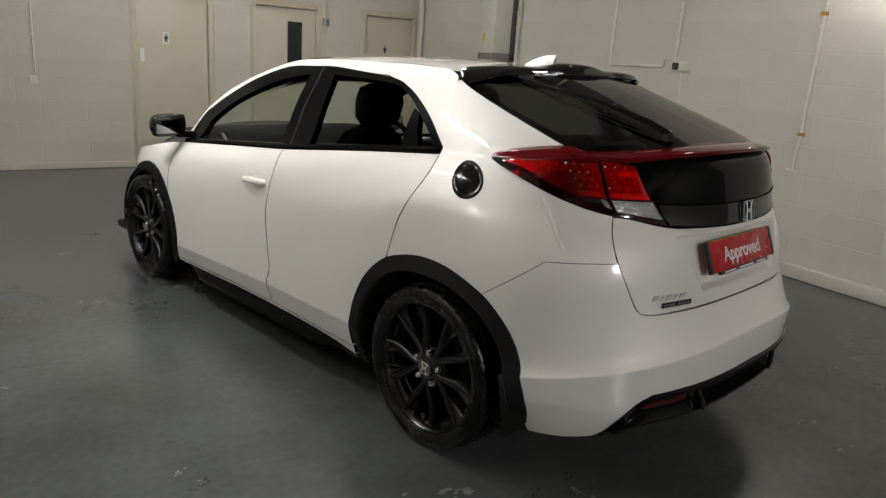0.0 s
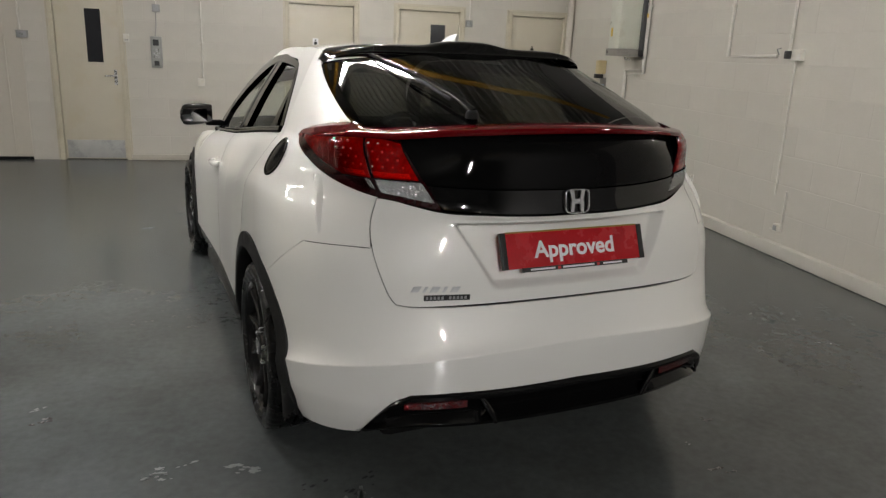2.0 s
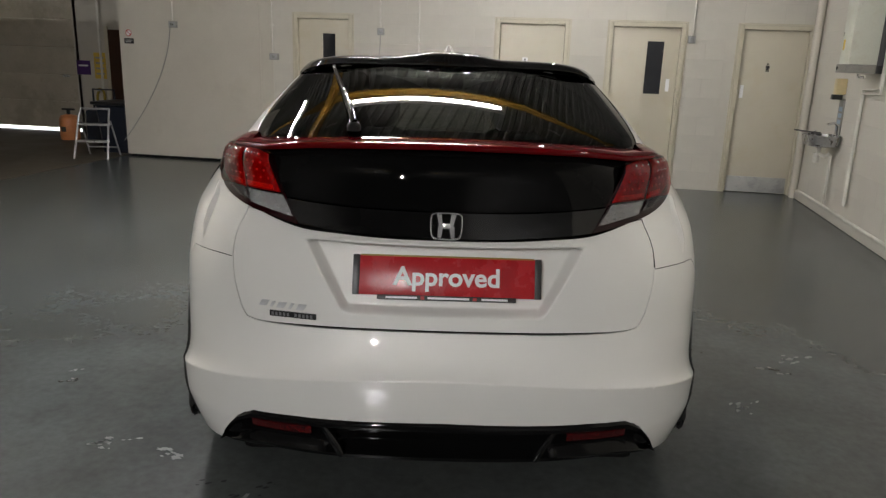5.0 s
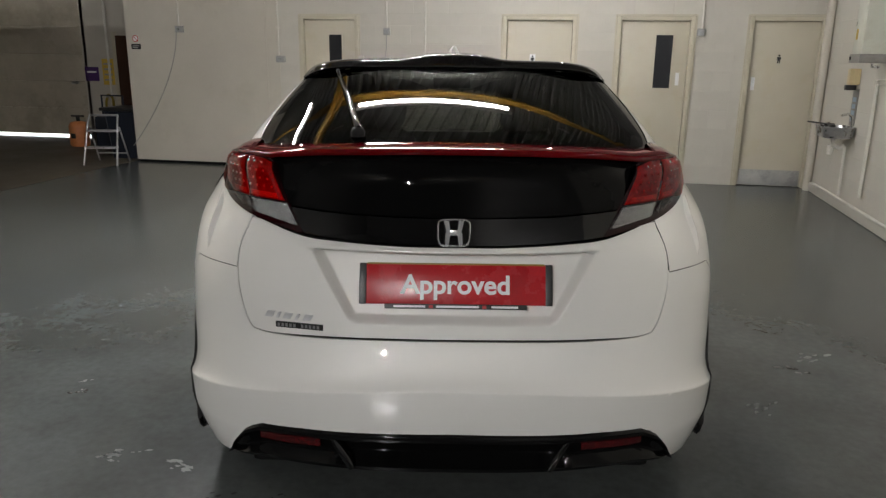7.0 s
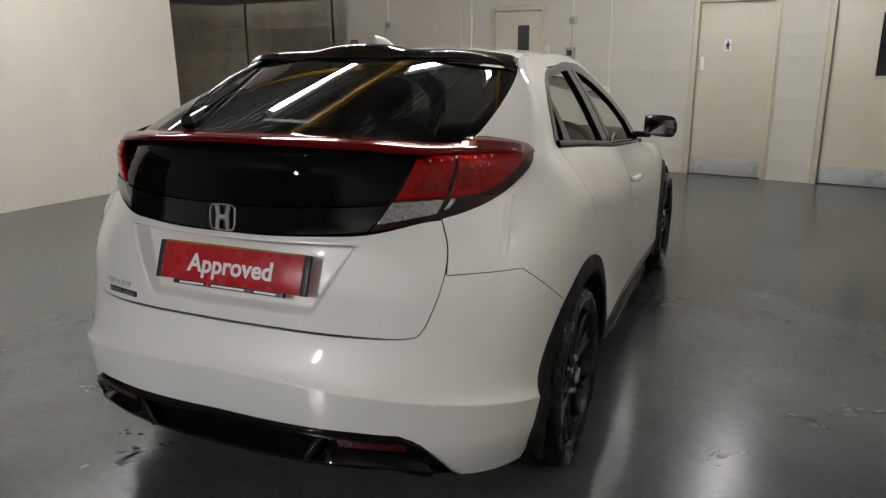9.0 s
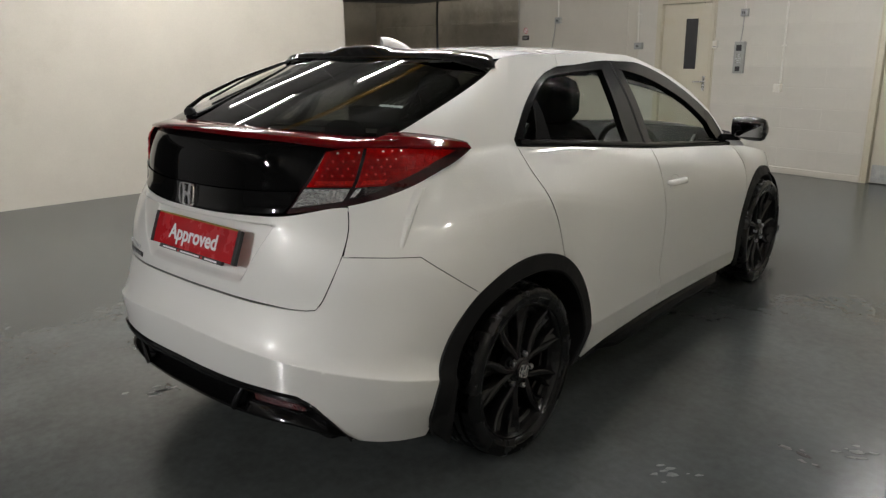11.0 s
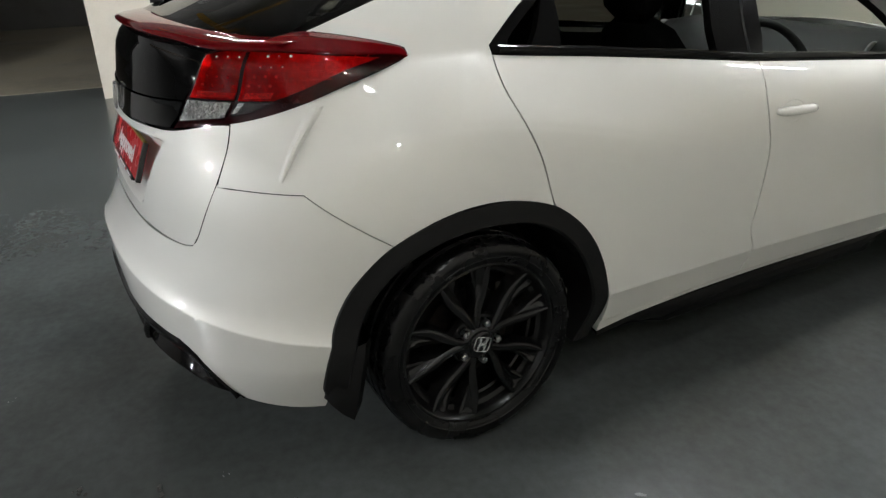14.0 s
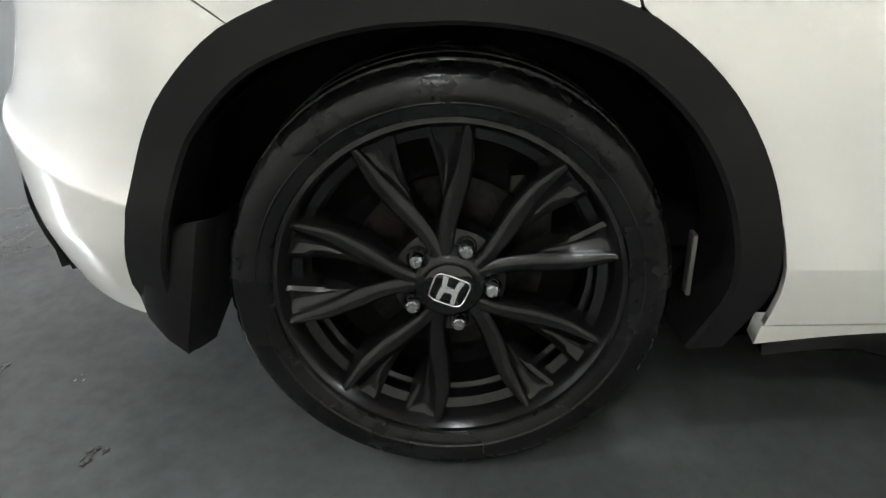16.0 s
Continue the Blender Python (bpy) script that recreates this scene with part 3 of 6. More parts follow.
def tail_skin(s, z):
    """The tailgate's skin, with the number plate's recess pressed into it."""
    p = skin(s, z)
    s, z = np.broadcast_arrays(np.asarray(s, float), np.asarray(z, float))
    half = 0.565 - 0.16 * np.clip((0.948 - z) / 0.19, 0, 1.2)
    side = np.clip((half - np.abs(s)) / 0.042, 0, 1)
    over, under = np.clip((0.947 - z) / 0.012, 0, 1), np.clip((z - 0.742) / 0.026, 0, 1)
    ease = lambda v: v * v * (3 - 2 * v)
    depth = 0.054 * ease(side) * ease(over) * ease(under) * np.clip(0.46 + (z - 0.75) / 0.30, 0, 1)
    lip = 0.010 * np.exp(-((z - 0.953) / 0.008) ** 2) * np.clip((0.62 - np.abs(s)) / 0.08, 0, 1)
    p = p.copy()
    p[..., 1] += depth - lip
    return p


crease_line = [(s, 0.578 - 0.150 * min(abs(s) / 1.25, 1) ** 2 + dz) for dz in (-0.012, -0.002, 0.004, 0.014, 0.028) for s in np.linspace(-1.3, 1.3, 150)]
panel("rear_bumper", bumper_outline(), PEARL, car, gap=0.0009, step=0.022, flange=0.02, extra=crease_line)
recess_line = [(side * (0.565 - 0.16 * min(max((0.948 - z) / 0.19, 0), 1.2) - d), z) for side in (-1, 1) for d in (-0.004, 0.0, 0.010, 0.021, 0.032, 0.042, 0.048) for z in np.linspace(0.745, 0.945, 36)]
recess_line += [(s, z) for z in (0.740, 0.748, 0.755, 0.762, 0.770, 0.933, 0.938, 0.943, 0.948, 0.953, 0.958) for s in np.linspace(-0.5, 0.5, 110)]
tailgate = panel("tailgate", tailgate_outline(), PEARL, car, surf=tail_skin, gap=0.002, step=0.013, flange=0.02, extra=recess_line)

# quarter panel, from the tailgate to the rear door and up the pillar to the roof
WIN_REAR = [(1.672, 1.130), (1.648, 1.153), (1.690, 1.234), (1.76, 1.300), (1.841, 1.349), (1.954, 1.378)]
DOOR_REAR = [(1.865, 0.716), (1.823, 0.853), (1.757, 0.968), (1.705, 1.053), (1.672, 1.130)]
ARCH_REAR = arch(-0.008, ARCH_Y, ARCH_Z, radians(60.5), radians(118), 14)


def quarter_outline():
    pts = [(0.853, 1.006), (0.865, 0.945), (0.850, 0.866), (0.95, 0.8645), (1.115, 0.858), (1.23, 0.782), (1.352, 0.7015)]
    pts += ARCH_REAR[2:] + DOOR_REAR + WIN_REAR[1:]
    k = len(pts)
    pts += [(2.03, 1.392), (2.03, 1.440), (1.85, 1.445), (1.62, 1.442), (1.47, 1.432), (1.375, 1.384), (1.196, 1.319), (1.035, 1.260)] + LAMP_TOP[::-1] + LAMP_LOW[-2::-1]
    return smooth_loop(pts, sharp={2, 4, 6, len(pts) - len(LAMP_LOW) - 4, k + 1, k})


for turn in (1, -1):
    flip = (lambda v: v) if turn > 0 else mirrored
    haunch_line = [(HALF + y, float(belt_z(y) - shelf_deep(y)) + dz) for dz in (-0.024, -0.012, 0.0, 0.012, 0.024) for y in np.linspace(0.0, 0.9, 60)]
    panel("quarter_panel", flip(quarter_outline()), PEARL, car, gap=0.0014, step=0.020, extra=flip(np.array(haunch_line)))

    # doors, with the crease along their foot
    sill_line = [(s, 0.372 - 0.03 * (s - HALF) + dz) for dz in (-0.010, -0.003, 0.003, 0.010) for s in np.linspace(1.9, 3.95, 130)]
    seam = [(2.790, 1.000), (2.778, 0.90), (2.785, 0.817), (2.796, 0.695), (2.760, 0.521), (2.735, 0.430), (2.755, 0.344), (2.725, 0.244)]
    rear_door = DOOR_REAR + [(2.145, 1.079)] + seam + [(2.40, 0.245), (2.045, 0.248), (2.058, 0.34), (2.038, 0.46), (1.970, 0.60)]
    panel("rear_door", flip(smooth_loop(rear_door, sharp={0, 4, 6, 13, 15})), PEARL, car, gap=0.0024, step=0.03, extra=flip(np.array(sill_line + haunch_line)))
    fender = [(3.93, 0.884), (3.90, 0.80), (3.864, 0.652), (3.828, 0.475), (3.76, 0.291), (3.77, 0.226)]
    front_door = [(2.725, 0.244)] + seam[-2::-1] + [(3.3, 0.949)] + fender + [(3.3, 0.236)]
    panel("front_door", flip(smooth_loop(front_door, sharp={0, 7, 9, 14})), PEARL, car, gap=0.0024, step=0.03, extra=flip(np.array(sill_line)))
    # wing in front of it
    front_arch = arch(2.6, 0.445, 0.425, radians(10), radians(168), 20)
    wing = fender[::-1] + [(4.15, 0.862), (4.5, 0.79), (4.85, 0.70), (5.05, 0.62), (5.05, 0.30)] + front_arch[::-1]
    panel("front_wing", flip(smooth_loop(wing, sharp={0, 5, 9, 10, 11})), PEARL, car, gap=0.002, step=0.035)
    # sill: a white strip over a black skirt
    sill = [(2.045, 0.245), (2.40, 0.241), (2.725, 0.240), (3.3, 0.232), (3.78, 0.222), (3.80, 0.205), (3.3, 0.216), (2.73, 0.224), (2.25, 0.224), (2.040, 0.206)]
    panel("sill", flip(smooth_loop(sill, sharp={0, 4, 5, 9})), PEARL, car, gap=0.001, step=0.03, lift=-0.004, flange=0.03)
    bm = bmesh.new()
    ring = []
    for k in range(24):
        y = 0.50 + (2.16 - 0.50) * k / 23
        fade = min(1, k / 4, (23 - k) / 3)
        zt = 0.226 - 0.016 * k / 23 - 0.034 * max(0, 1 - k / 3) ** 1.5
        w = 0.795 + 0.036 * fade
        ring.append([bm.verts.new((turn * x, y, z)) for x, z in ((w - 0.1, zt + 0.01), (w + 0.012, zt), (w + 0.026, zt - 0.025), (w + 0.020, zt - 0.06 * fade - 0.01), (w - 0.02, zt - 0.075 * fade - 0.015), (w - 0.1, zt - 0.07))])
    for a, b in zip(ring, ring[1:]):
        for k in range(6):
            bm.faces.new((a[k], a[(k + 1) % 6], b[(k + 1) % 6], b[k]))
    bm.faces.new(ring[0])
    bm.faces.new(ring[-1][::-1])
    part("side_skirt", bm, TRIM, car, "gloss black side skirt", smooth=50)

    # wheel arch trims: a proud ring of grained plastic
    for y0, ry, rz, a0, a1, wide, name in ((-0.010, 0.487, ARCH_Z, radians(-5), radians(188), 0.064, "rear_arch_trim"), (2.6, 0.445, 0.425, radians(-10), radians(186), 0.06, "front_arch_trim")):
        bm = bmesh.new()
        rows_ = []
        count = 56
        for k in range(count + 1):
            a = a0 + (a1 - a0) * k / count
            row = []
            for f, lift, deep in ((0.0, -0.004, 0), (0.03, 0.005, 0), (0.9, 0.010, 0), (1.0, 0.004, 0), (1.02, 0.0, 0.06), (1.06, 0.0, 0.16)):
                swell = float(np.interp(math.degrees(a), SWELL_AT, SWELL)) if "rear" in name else 1.0
                ry2, rz2 = ry * swell - wide * min(f, 1.0) * (1.05 if f > 0 else 1), rz * swell - wide * min(f, 1.0)
                y, z = y0 - ry2 * math.cos(a), 0.311 + rz2 * math.sin(a)
                if a < 0 or a > math.pi:
                    over = (-a if a < 0 else a - math.pi)
                    y, z = y0 - math.copysign(ry2 * (1 - 0.22 * over / 0.17 * 0.5), math.cos(a)), 0.311 - over * 0.72
                p = skin(chart(0.88, y, max(z, 0.16)), max(z, 0.16))
                x = min(float(p[0]), 0.905 if "rear" in name else 0.90) + lift - deep
                row.append(bm.verts.new((turn * x, y, z)))
            rows_.append(row)
        for a, b in zip(rows_, rows_[1:]):
            for k in range(5):
                bm.faces.new((a[k], b[k], b[k + 1], a[k + 1]))
        part(name, bm, PLASTIC, car, "black grained plastic wheel arch trim", smooth=40)

# ---- tail: glass, lamps, bar, spoiler ----
LENS_RED = glazing("red_lamp_lens", rgb(0.88, 0.022, 0.02), ior=1.42)
LENS_CLEAR = glazing("clear_lamp_lens", rgb(0.86), ior=1.5)
BOWL_RED = surface("red_reflector", rgb(0.52, 0.018, 0.016), rough=0.28, metal=0.3, vary=0.30, scale=40, grain=80, bump=0.0022, spread=0.0)
PRISM = surface("red_prism_strip", rgb(1.0, 0.35, 0.25), rough=0.35, vary=0.35, scale=160, grain=300, bump=0.002)
CELL = surface("bright_lamp_cells", rgb(1.0, 0.9, 0.85), rough=0.15, vary=0.2, scale=60)
LAMP_BASE = surface("dark_red_lamp_base", rgb(0.018, 0.002, 0.003), rough=0.08, spec=0.3, vary=0.1, spread=0.0)
BOWL = surface("silver_reflector", rgb(0.95), rough=0.14, metal=0.8, vary=0.3, scale=70, grain=160, bump=0.002)
BAR_RED = surface("red_light_bar", rgb(0.10, 0.0012, 0.003), rough=0.045, coat=0.0, spec=0.2, vary=0.12, scale=14, spread=0.0)
LOWER_GLASS = surface("opaque_dark_tail_glass", rgb(0.004), rough=0.03, spec=0.12, coat=0.0, vary=0.08, spread=0.0)


def bar_low(s):
    a = np.abs(s)
    return 1.218 - 0.042 * (np.minimum(a, 0.78) / 0.9) ** 2 - 0.02 * np.maximum(a - 0.78, 0)


def lamp_skin(s, z):
    """The lamps' own surface: it stands up like a block where the body leans in, and dies away along the flank."""
    s, z = np.broadcast_arrays(np.asarray(s, float), np.asarray(z, float))
    a = np.abs(s)
    hold = np.clip((1.34 - a) / 0.30, 0, 1) * np.clip((a - 0.40) / 0.40, 0.30, 1)
    low = np.where(z > 1.075, 1.075 + (z - 1.075) * (1 - 0.93 * hold), z)
    p = skin(s, low).copy()
    rounding = 0.035 * hold * np.clip((z - 1.14) / 0.05, 0, 1.2) ** 2
    p[..., 0] *= 1 - rounding
    p[..., 1] += 0.5 * rounding
    p[..., 2] = z
    return p


def facet_skin(s, z):
    """The lamps' surface pressed into rows of small pillows."""
    p = lamp_skin(s, z).copy()
    s, z = np.broadcast_arrays(np.asarray(s, float), np.asarray(z, float))
    p[..., 1] -= 0.004 * np.abs(np.sin(s * 190)) ** 0.7 * np.abs(np.sin(z * 230 + np.floor(s * 190 / math.pi) * 1.1)) ** 0.7
    return p


def grid_mesh(rows, bm=None, close=False):
    """A sheet through rows of points."""
    bm = bm or bmesh.new()
    vs = [[bm.verts.new(tuple(p)) for p in row] for row in rows]
    for a, b in zip(vs, vs[1:]):
        n = len(a)
        for k in range(n if close else n - 1):
            bm.faces.new((a[k], a[(k + 1) % n], b[(k + 1) % n], b[k]))
    return bm


def both(right):
    """An outline from the middle out and back to the middle, closed by its mirror image."""
    return right + [(-s, z) for s, z in right[-2:0:-1]]


# dark lower rear window and the garnish below it
lip_line = [(0.0, 1.046), (0.25, 1.047), (0.45, 1.050), (0.648, 1.056)]
inner_edge = [(0.648, 1.056), (0.671, 1.083), (0.737, 1.165), (0.748, 1.176)]
right = lip_line + inner_edge[1:] + [(s, float(bar_low(s)) - 0.004) for s in (0.6, 0.4, 0.2, 0.0)]
panel("lower_rear_window", smooth_loop(both(right), sharp={3, 6, 13, 10, len(both(right)) - 6, len(both(right)) - 3}), LOWER_GLASS, car, "dark lower rear window", step=0.03, lift=0.002, flange=0.006, gap=0.001)
right = [(0.0, 0.970), (0.21, 0.970), (0.43, 0.974), (0.592, 0.980), (0.624, 1.010), (0.648, 1.054), (0.45, 1.048), (0.25, 1.045), (0.0, 1.044)]
panel("tailgate_garnish", smooth_loop(both(right), sharp={3, 5, len(both(right)) - 3, len(both(right)) - 5}), GLOSS_BLACK, car, "gloss black garnish", step=0.03, lift=0.006, flange=0.012, gap=0.001)

# red bar across the tail
rows = []
for k in range(61):
    s = -0.995 + 1.99 * k / 60
    z = float(bar_low(s))
    base, top = lamp_skin(s, z - 0.003), skin(s, min(z + 0.020, 1.240))
    n = skin_normal(skin, np.array([[s, 1.12]]))[0]
    n = n if n[1] < 0 else -n
    fade = min(1.0, max(0.0, (0.90 - abs(s)) / 0.25) + 0.12)
    out = np.array([n[0], n[1], 0])
    rows.append([base - out * 0.02, base + out * 0.004 * fade, base + out * (0.003 + 0.006 * fade) + (0, 0, 0.005), base + out * (0.003 + 0.005 * fade) + (0, 0, 0.012), base - out * 0.006 + (0, 0, 0.018), top + (0, 0, 0.003), top - out * 0.03 + (0, 0, -0.004)])
part("light_bar", grid_mesh(rows), BAR_RED, car, "glossy red light bar across the tail", smooth=60)

# upper rear window
def glass_skin(s, z):
    """The rear glass: an even sweep from its foot to the spoiler, rounded a little outwards."""
    s, z = np.broadcast_arrays(np.asarray(s, float), np.asarray(z, float))
    f = np.clip((z - 1.235) / 0.215, -0.1, 1.1)[..., None]
    chord = skin(s, 1.235) * (1 - f) + skin(s, 1.45) * f
    chord[..., 1] -= (0.032 + 0.15 * np.minimum(chord[..., 0] ** 2, 0.2)) * (4 * f * (1 - f))[..., 0]
    chord[..., 2] = z
    w = (1 - np.clip(s / 1.15, -1, 1) ** 2)[..., None] ** 2
    return skin(s, z) * (1 - w) + chord * w


right = [(0.0, 1.238), (0.3, 1.234), (0.6, 1.219), (0.80, 1.205), (0.945, 1.205), (1.035, 1.258), (1.196, 1.317), (1.372, 1.383), (1.30, 1.398), (1.0, 1.420), (0.6, 1.440), (0.3, 1.447), (0.0, 1.449)]
panel("rear_window", smooth_loop(both(right), sharp={4, 7, len(both(right)) - 4, len(both(right)) - 7}), TINT, car, "dark tinted rear window", surf=glass_skin, step=0.024, lift=-0.002, flange=0.004, gap=0.001)
# blackened border of that window
for turn in (1, -1):
    flip = (lambda v: v) if turn > 0 else mirrored
    rim = [(0.945, 1.205), (1.035, 1.258), (1.196, 1.317), (1.372, 1.383), (1.29, 1.380), (1.11, 1.317), (0.94, 1.258), (0.86, 1.207)]
    panel("window_border", flip(smooth_loop(rim, sharp={0, 3, 4, 7})), TRIM, car, step=0.03, lift=-0.006, flange=0.004)

    # lamps: a dark base, reflectors close behind the lenses, prisms, cells
    whole = [(0.602, 0.981), (0.73, 0.996), (0.791, 1.004)] + LAMP_LOW + [(1.315, 1.159), (1.196, 1.167), (1.047, 1.182), (0.910, 1.188), (0.80, 1.188), (0.748, 1.178), (0.671, 1.083), (0.632, 1.025)]
    panel("lamp_base", flip(smooth_loop(whole, sharp={0, len(LAMP_LOW) + 2, len(whole) - 3})), LAMP_BASE, car, "dark red lamp housing", surf=lamp_skin, step=0.018, lift=0.0, flange=0.05)
    red_outer = [(0.866, 1.066), (0.985, 1.068), (1.085, 1.098), (1.185, 1.133), (1.268, 1.152), (1.185, 1.162), (1.045, 1.176), (0.912, 1.181)]
    red_inner = [(0.676, 1.067), (0.852, 1.067), (0.898, 1.181), (0.82, 1.181), (0.750, 1.172)]
    for loop, cut in ((red_outer, {0, 1, 4, 7}), (red_inner, {0, 1, 2, 4})):
        panel("reflector", flip(smooth_loop(loop, sharp=cut)), BOWL_RED, car, surf=lamp_skin, step=0.016, lift=0.0025, flange=0.004)
    clear = [(0.628, 1.001), (0.72, 1.012), (0.832, 1.024), (0.850, 1.062), (0.670, 1.061)]
    panel("reflector", flip(smooth_loop(clear, sharp={0, 2, 3, 4})), BOWL, car, surf=facet_skin, step=0.0035, lift=0.0005, flange=0.004)
    chrome = [(0.853, 1.034), (0.872, 1.038), (0.892, 1.062), (0.872, 1.062)]
    panel("reflector", flip(smooth_loop(chrome, sharp={0, 1, 2, 3})), BOWL, car, surf=lamp_skin, step=0.012, lift=0.0028, flange=0.003)
    panel("tail_lamp", flip(smooth_loop([(0.866, 1.064), (0.985, 1.064)] + LAMP_LOW[3:] + [(1.315, 1.158), (1.196, 1.165), (1.047, 1.180), (0.910, 1.185)], sharp={0, 1, 5, 9})), LENS_RED, car, "dark red tail lamp lens wrapping onto the body", step=0.018, lift=0.008, flange=0.006, gap=0.001, round_=0.004, surf=lamp_skin)
    panel("tailgate_lamp", flip(smooth_loop([(0.672, 1.064), (0.855, 1.064), (0.902, 1.185), (0.82, 1.185), (0.746, 1.176)], sharp={0, 1, 2, 4})), LENS_RED, car, "red tail lamp lens on the tailgate", step=0.018, lift=0.008, flange=0.006, gap=0.001, round_=0.004, surf=lamp_skin)
    panel("reversing_lamp", flip(smooth_loop(clear, sharp={0, 2, 3, 4})), LENS_CLEAR, car, "clear reversing lamp lens", step=0.018, lift=0.0078, flange=0.005, surf=lamp_skin)
    wedge = [(0.850, 1.030), (0.905, 1.037), (0.985, 1.062), (0.872, 1.062)]
    panel("indicator_lens", flip(smooth_loop(wedge, sharp={0, 1, 2, 3})), LENS_CLEAR, car, "clear indicator lens", step=0.018, lift=0.0078, flange=0.005, surf=lamp_skin)
    # strips of fine prisms along the foot of each red lens
    for strip in ([(0.705, 1.071), (0.850, 1.071), (0.860, 1.086), (0.712, 1.086)], [(0.884, 1.071), (0.972, 1.073), (0.984, 1.088), (0.893, 1.086)]):
        panel("prism_strip", flip(smooth_loop(strip, sharp={0, 1, 2, 3})), PRISM, car, surf=lamp_skin, step=0.012, lift=0.0045, flange=0.002)
    # opaque red cap closing the top of the outer lamp to the body
    rows = []
    for k in range(25):
        at = 0.90 + 0.445 * k / 24
        z = float(np.interp(at, [0.90, 0.935, 1.047, 1.196, 1.315, 1.35], [1.214, 1.214, 1.204, 1.186, 1.166, 1.150]))
        low = float(np.interp(at, [0.90, 0.93, 1.047, 1.196, 1.315, 1.35], [1.186, 1.185, 1.180, 1.165, 1.157, 1.148]))
        a, b = lamp_skin(at, low), skin(at, z)
        a2 = a + skin_normal(lamp_skin, np.array([[at, low]]))[0] * (0.006 if skin_normal(lamp_skin, np.array([[at, low]]))[0][0] > 0 else -0.006)
        rows.append([(turn * float(q[0]), float(q[1]), float(q[2]) + dz) for q, dz in ((a, -0.004), (a2, -0.003), (a2 * 0.6 + a * 0.4, 0.003), (a * 0.85 + b * 0.15, 0.005), (a * 0.4 + b * 0.6, 0.007), (b, 0.004), (b * (0.97, 1, 1), -0.004))])
    part("lamp_cap", grid_mesh(rows), BAR_RED, car, "dark red lamp top", smooth=60)

    def behind_lens(s, z, out):
        q, n = lamp_skin(s, z), skin_normal(lamp_skin, np.array([[s, z]]))[0]
        n = n if n[0] > 0 else -n
        q = q + n * out
        return turn * float(q[0]), float(q[1]), float(q[2])

    # crossing ribs behind the outer lens
    for k in range(7):
        s = 1.02 + 0.034 * k
        z0, z1 = float(np.interp(s, [0.9, 1.0, 1.1, 1.2, 1.25], [1.075, 1.082, 1.108, 1.140, 1.150])), 1.178 - 0.08 * (s - 1.0)
        part("lamp_rib", rod([behind_lens(s + 0.012 * i / 4, z0 + (z1 - z0) * i / 4, 0.003) for i in range(5)], 0.0013, 6), BOWL_RED, car, smooth=60)
    for k in range(3):
        z = 1.115 + 0.020 * k
        s1 = 1.15 + 0.045 * k
        part("lamp_rib", rod([behind_lens(0.99 + (min(s1, 1.22) - 0.99) * i / 8, z, 0.003) for i in range(9)], 0.0011, 6), BOWL_RED, car, smooth=60)
    # small bright lamp cells behind both lenses
    bm = bmesh.new()
    spots = [(0.735 + 0.040 * k + 0.022 * i, 1.102 + 0.022 * i) for i in range(4) for k in range(4)]
    spots = [(s, z) for s, z in spots if s < 0.846 + (z - 1.064) * 0.38]
    spots += [(0.905 + 0.034 * k + 0.022 * i, 1.104 + 0.022 * i) for i in range(4) for k in range(3)]
    for s, z in spots:
        bmesh.ops.create_icosphere(bm, subdivisions=2, radius=0.0044, matrix=Matrix.Translation(behind_lens(s, z, 0.0030)))
    tagged(part("lamp_cells", bm, CELL, car, smooth=60), "tiny bright cells behind the lamp lens", kind="stuff")

    # raised strake under the lamp
    bm = bmesh.new()
    rows = []
    for k in range(15):
        f = k / 14
        s, z = 1.118 - 0.075 * f, 1.054 - 0.182 * f
        w = 0.019 * (1 - 0.72 * f)
        h = 0.014 * math.sin(math.pi * min(1, f * 1.05 + 0.04)) ** 0.6
        row = []
        for side, up in ((-1.5, 0), (-0.8, 0.45), (0, 1.0), (0.7, 0.85), (1.2, 0)):
            p, n = skin(s + side * w, z), skin_normal(skin, np.array([[s + side * w, z]]))[0]
            n = n if n[0] > 0 else -n
            q = p + n * (h * up - 0.001)
            row.append((turn * q[0], q[1], q[2]))
        rows.append(row)
    part("strake", grid_mesh(rows), PEARL, car, smooth=50)

# fuel flap in the left-hand quarter
rows = []
FLAP = (1.478, 1.069)
for r, lift in ((0.066, 0.001), (0.064, 0.004), (0.059, 0.005), (0.056, 0.002), (0.050, 0.003), (0.03, 0.005), (0.001, 0.006)):
    row = []
    for k in range(40):
        a = 2 * math.pi * k / 40
        s, z = FLAP[0] + r * 1.08 * math.cos(a) / 0.82, FLAP[1] + r * 0.92 * math.sin(a)
        p, n = skin(-s, z), skin_normal(skin, np.array([[-s, z]]))[0]
        n = n if n[0] < 0 else -n
        row.append(p + n * lift)
    rows.append(row)
part("fuel_flap", grid_mesh(rows, close=True), TRIM, car, "round gloss black fuel flap", smooth=60)


# roof, spoiler, aerial
rail_top = [(3.05, 1.408), (2.73, 1.430), (2.40, 1.440), (2.03, 1.440), (1.85, 1.445), (1.62, 1.442), (1.47, 1.432)]
roof_mid = spline([0.1, 0.4, 0.8, 1.2, 1.5, 1.8], [1.458, 1.472, 1.476, 1.466, 1.442, 1.40])
edge_pts = np.array([skin(s, z) for s, z in rail_top[::-1]])
edge_x, edge_z = spline(edge_pts[:, 1], edge_pts[:, 0]), spline(edge_pts[:, 1], edge_pts[:, 2])
rows = []
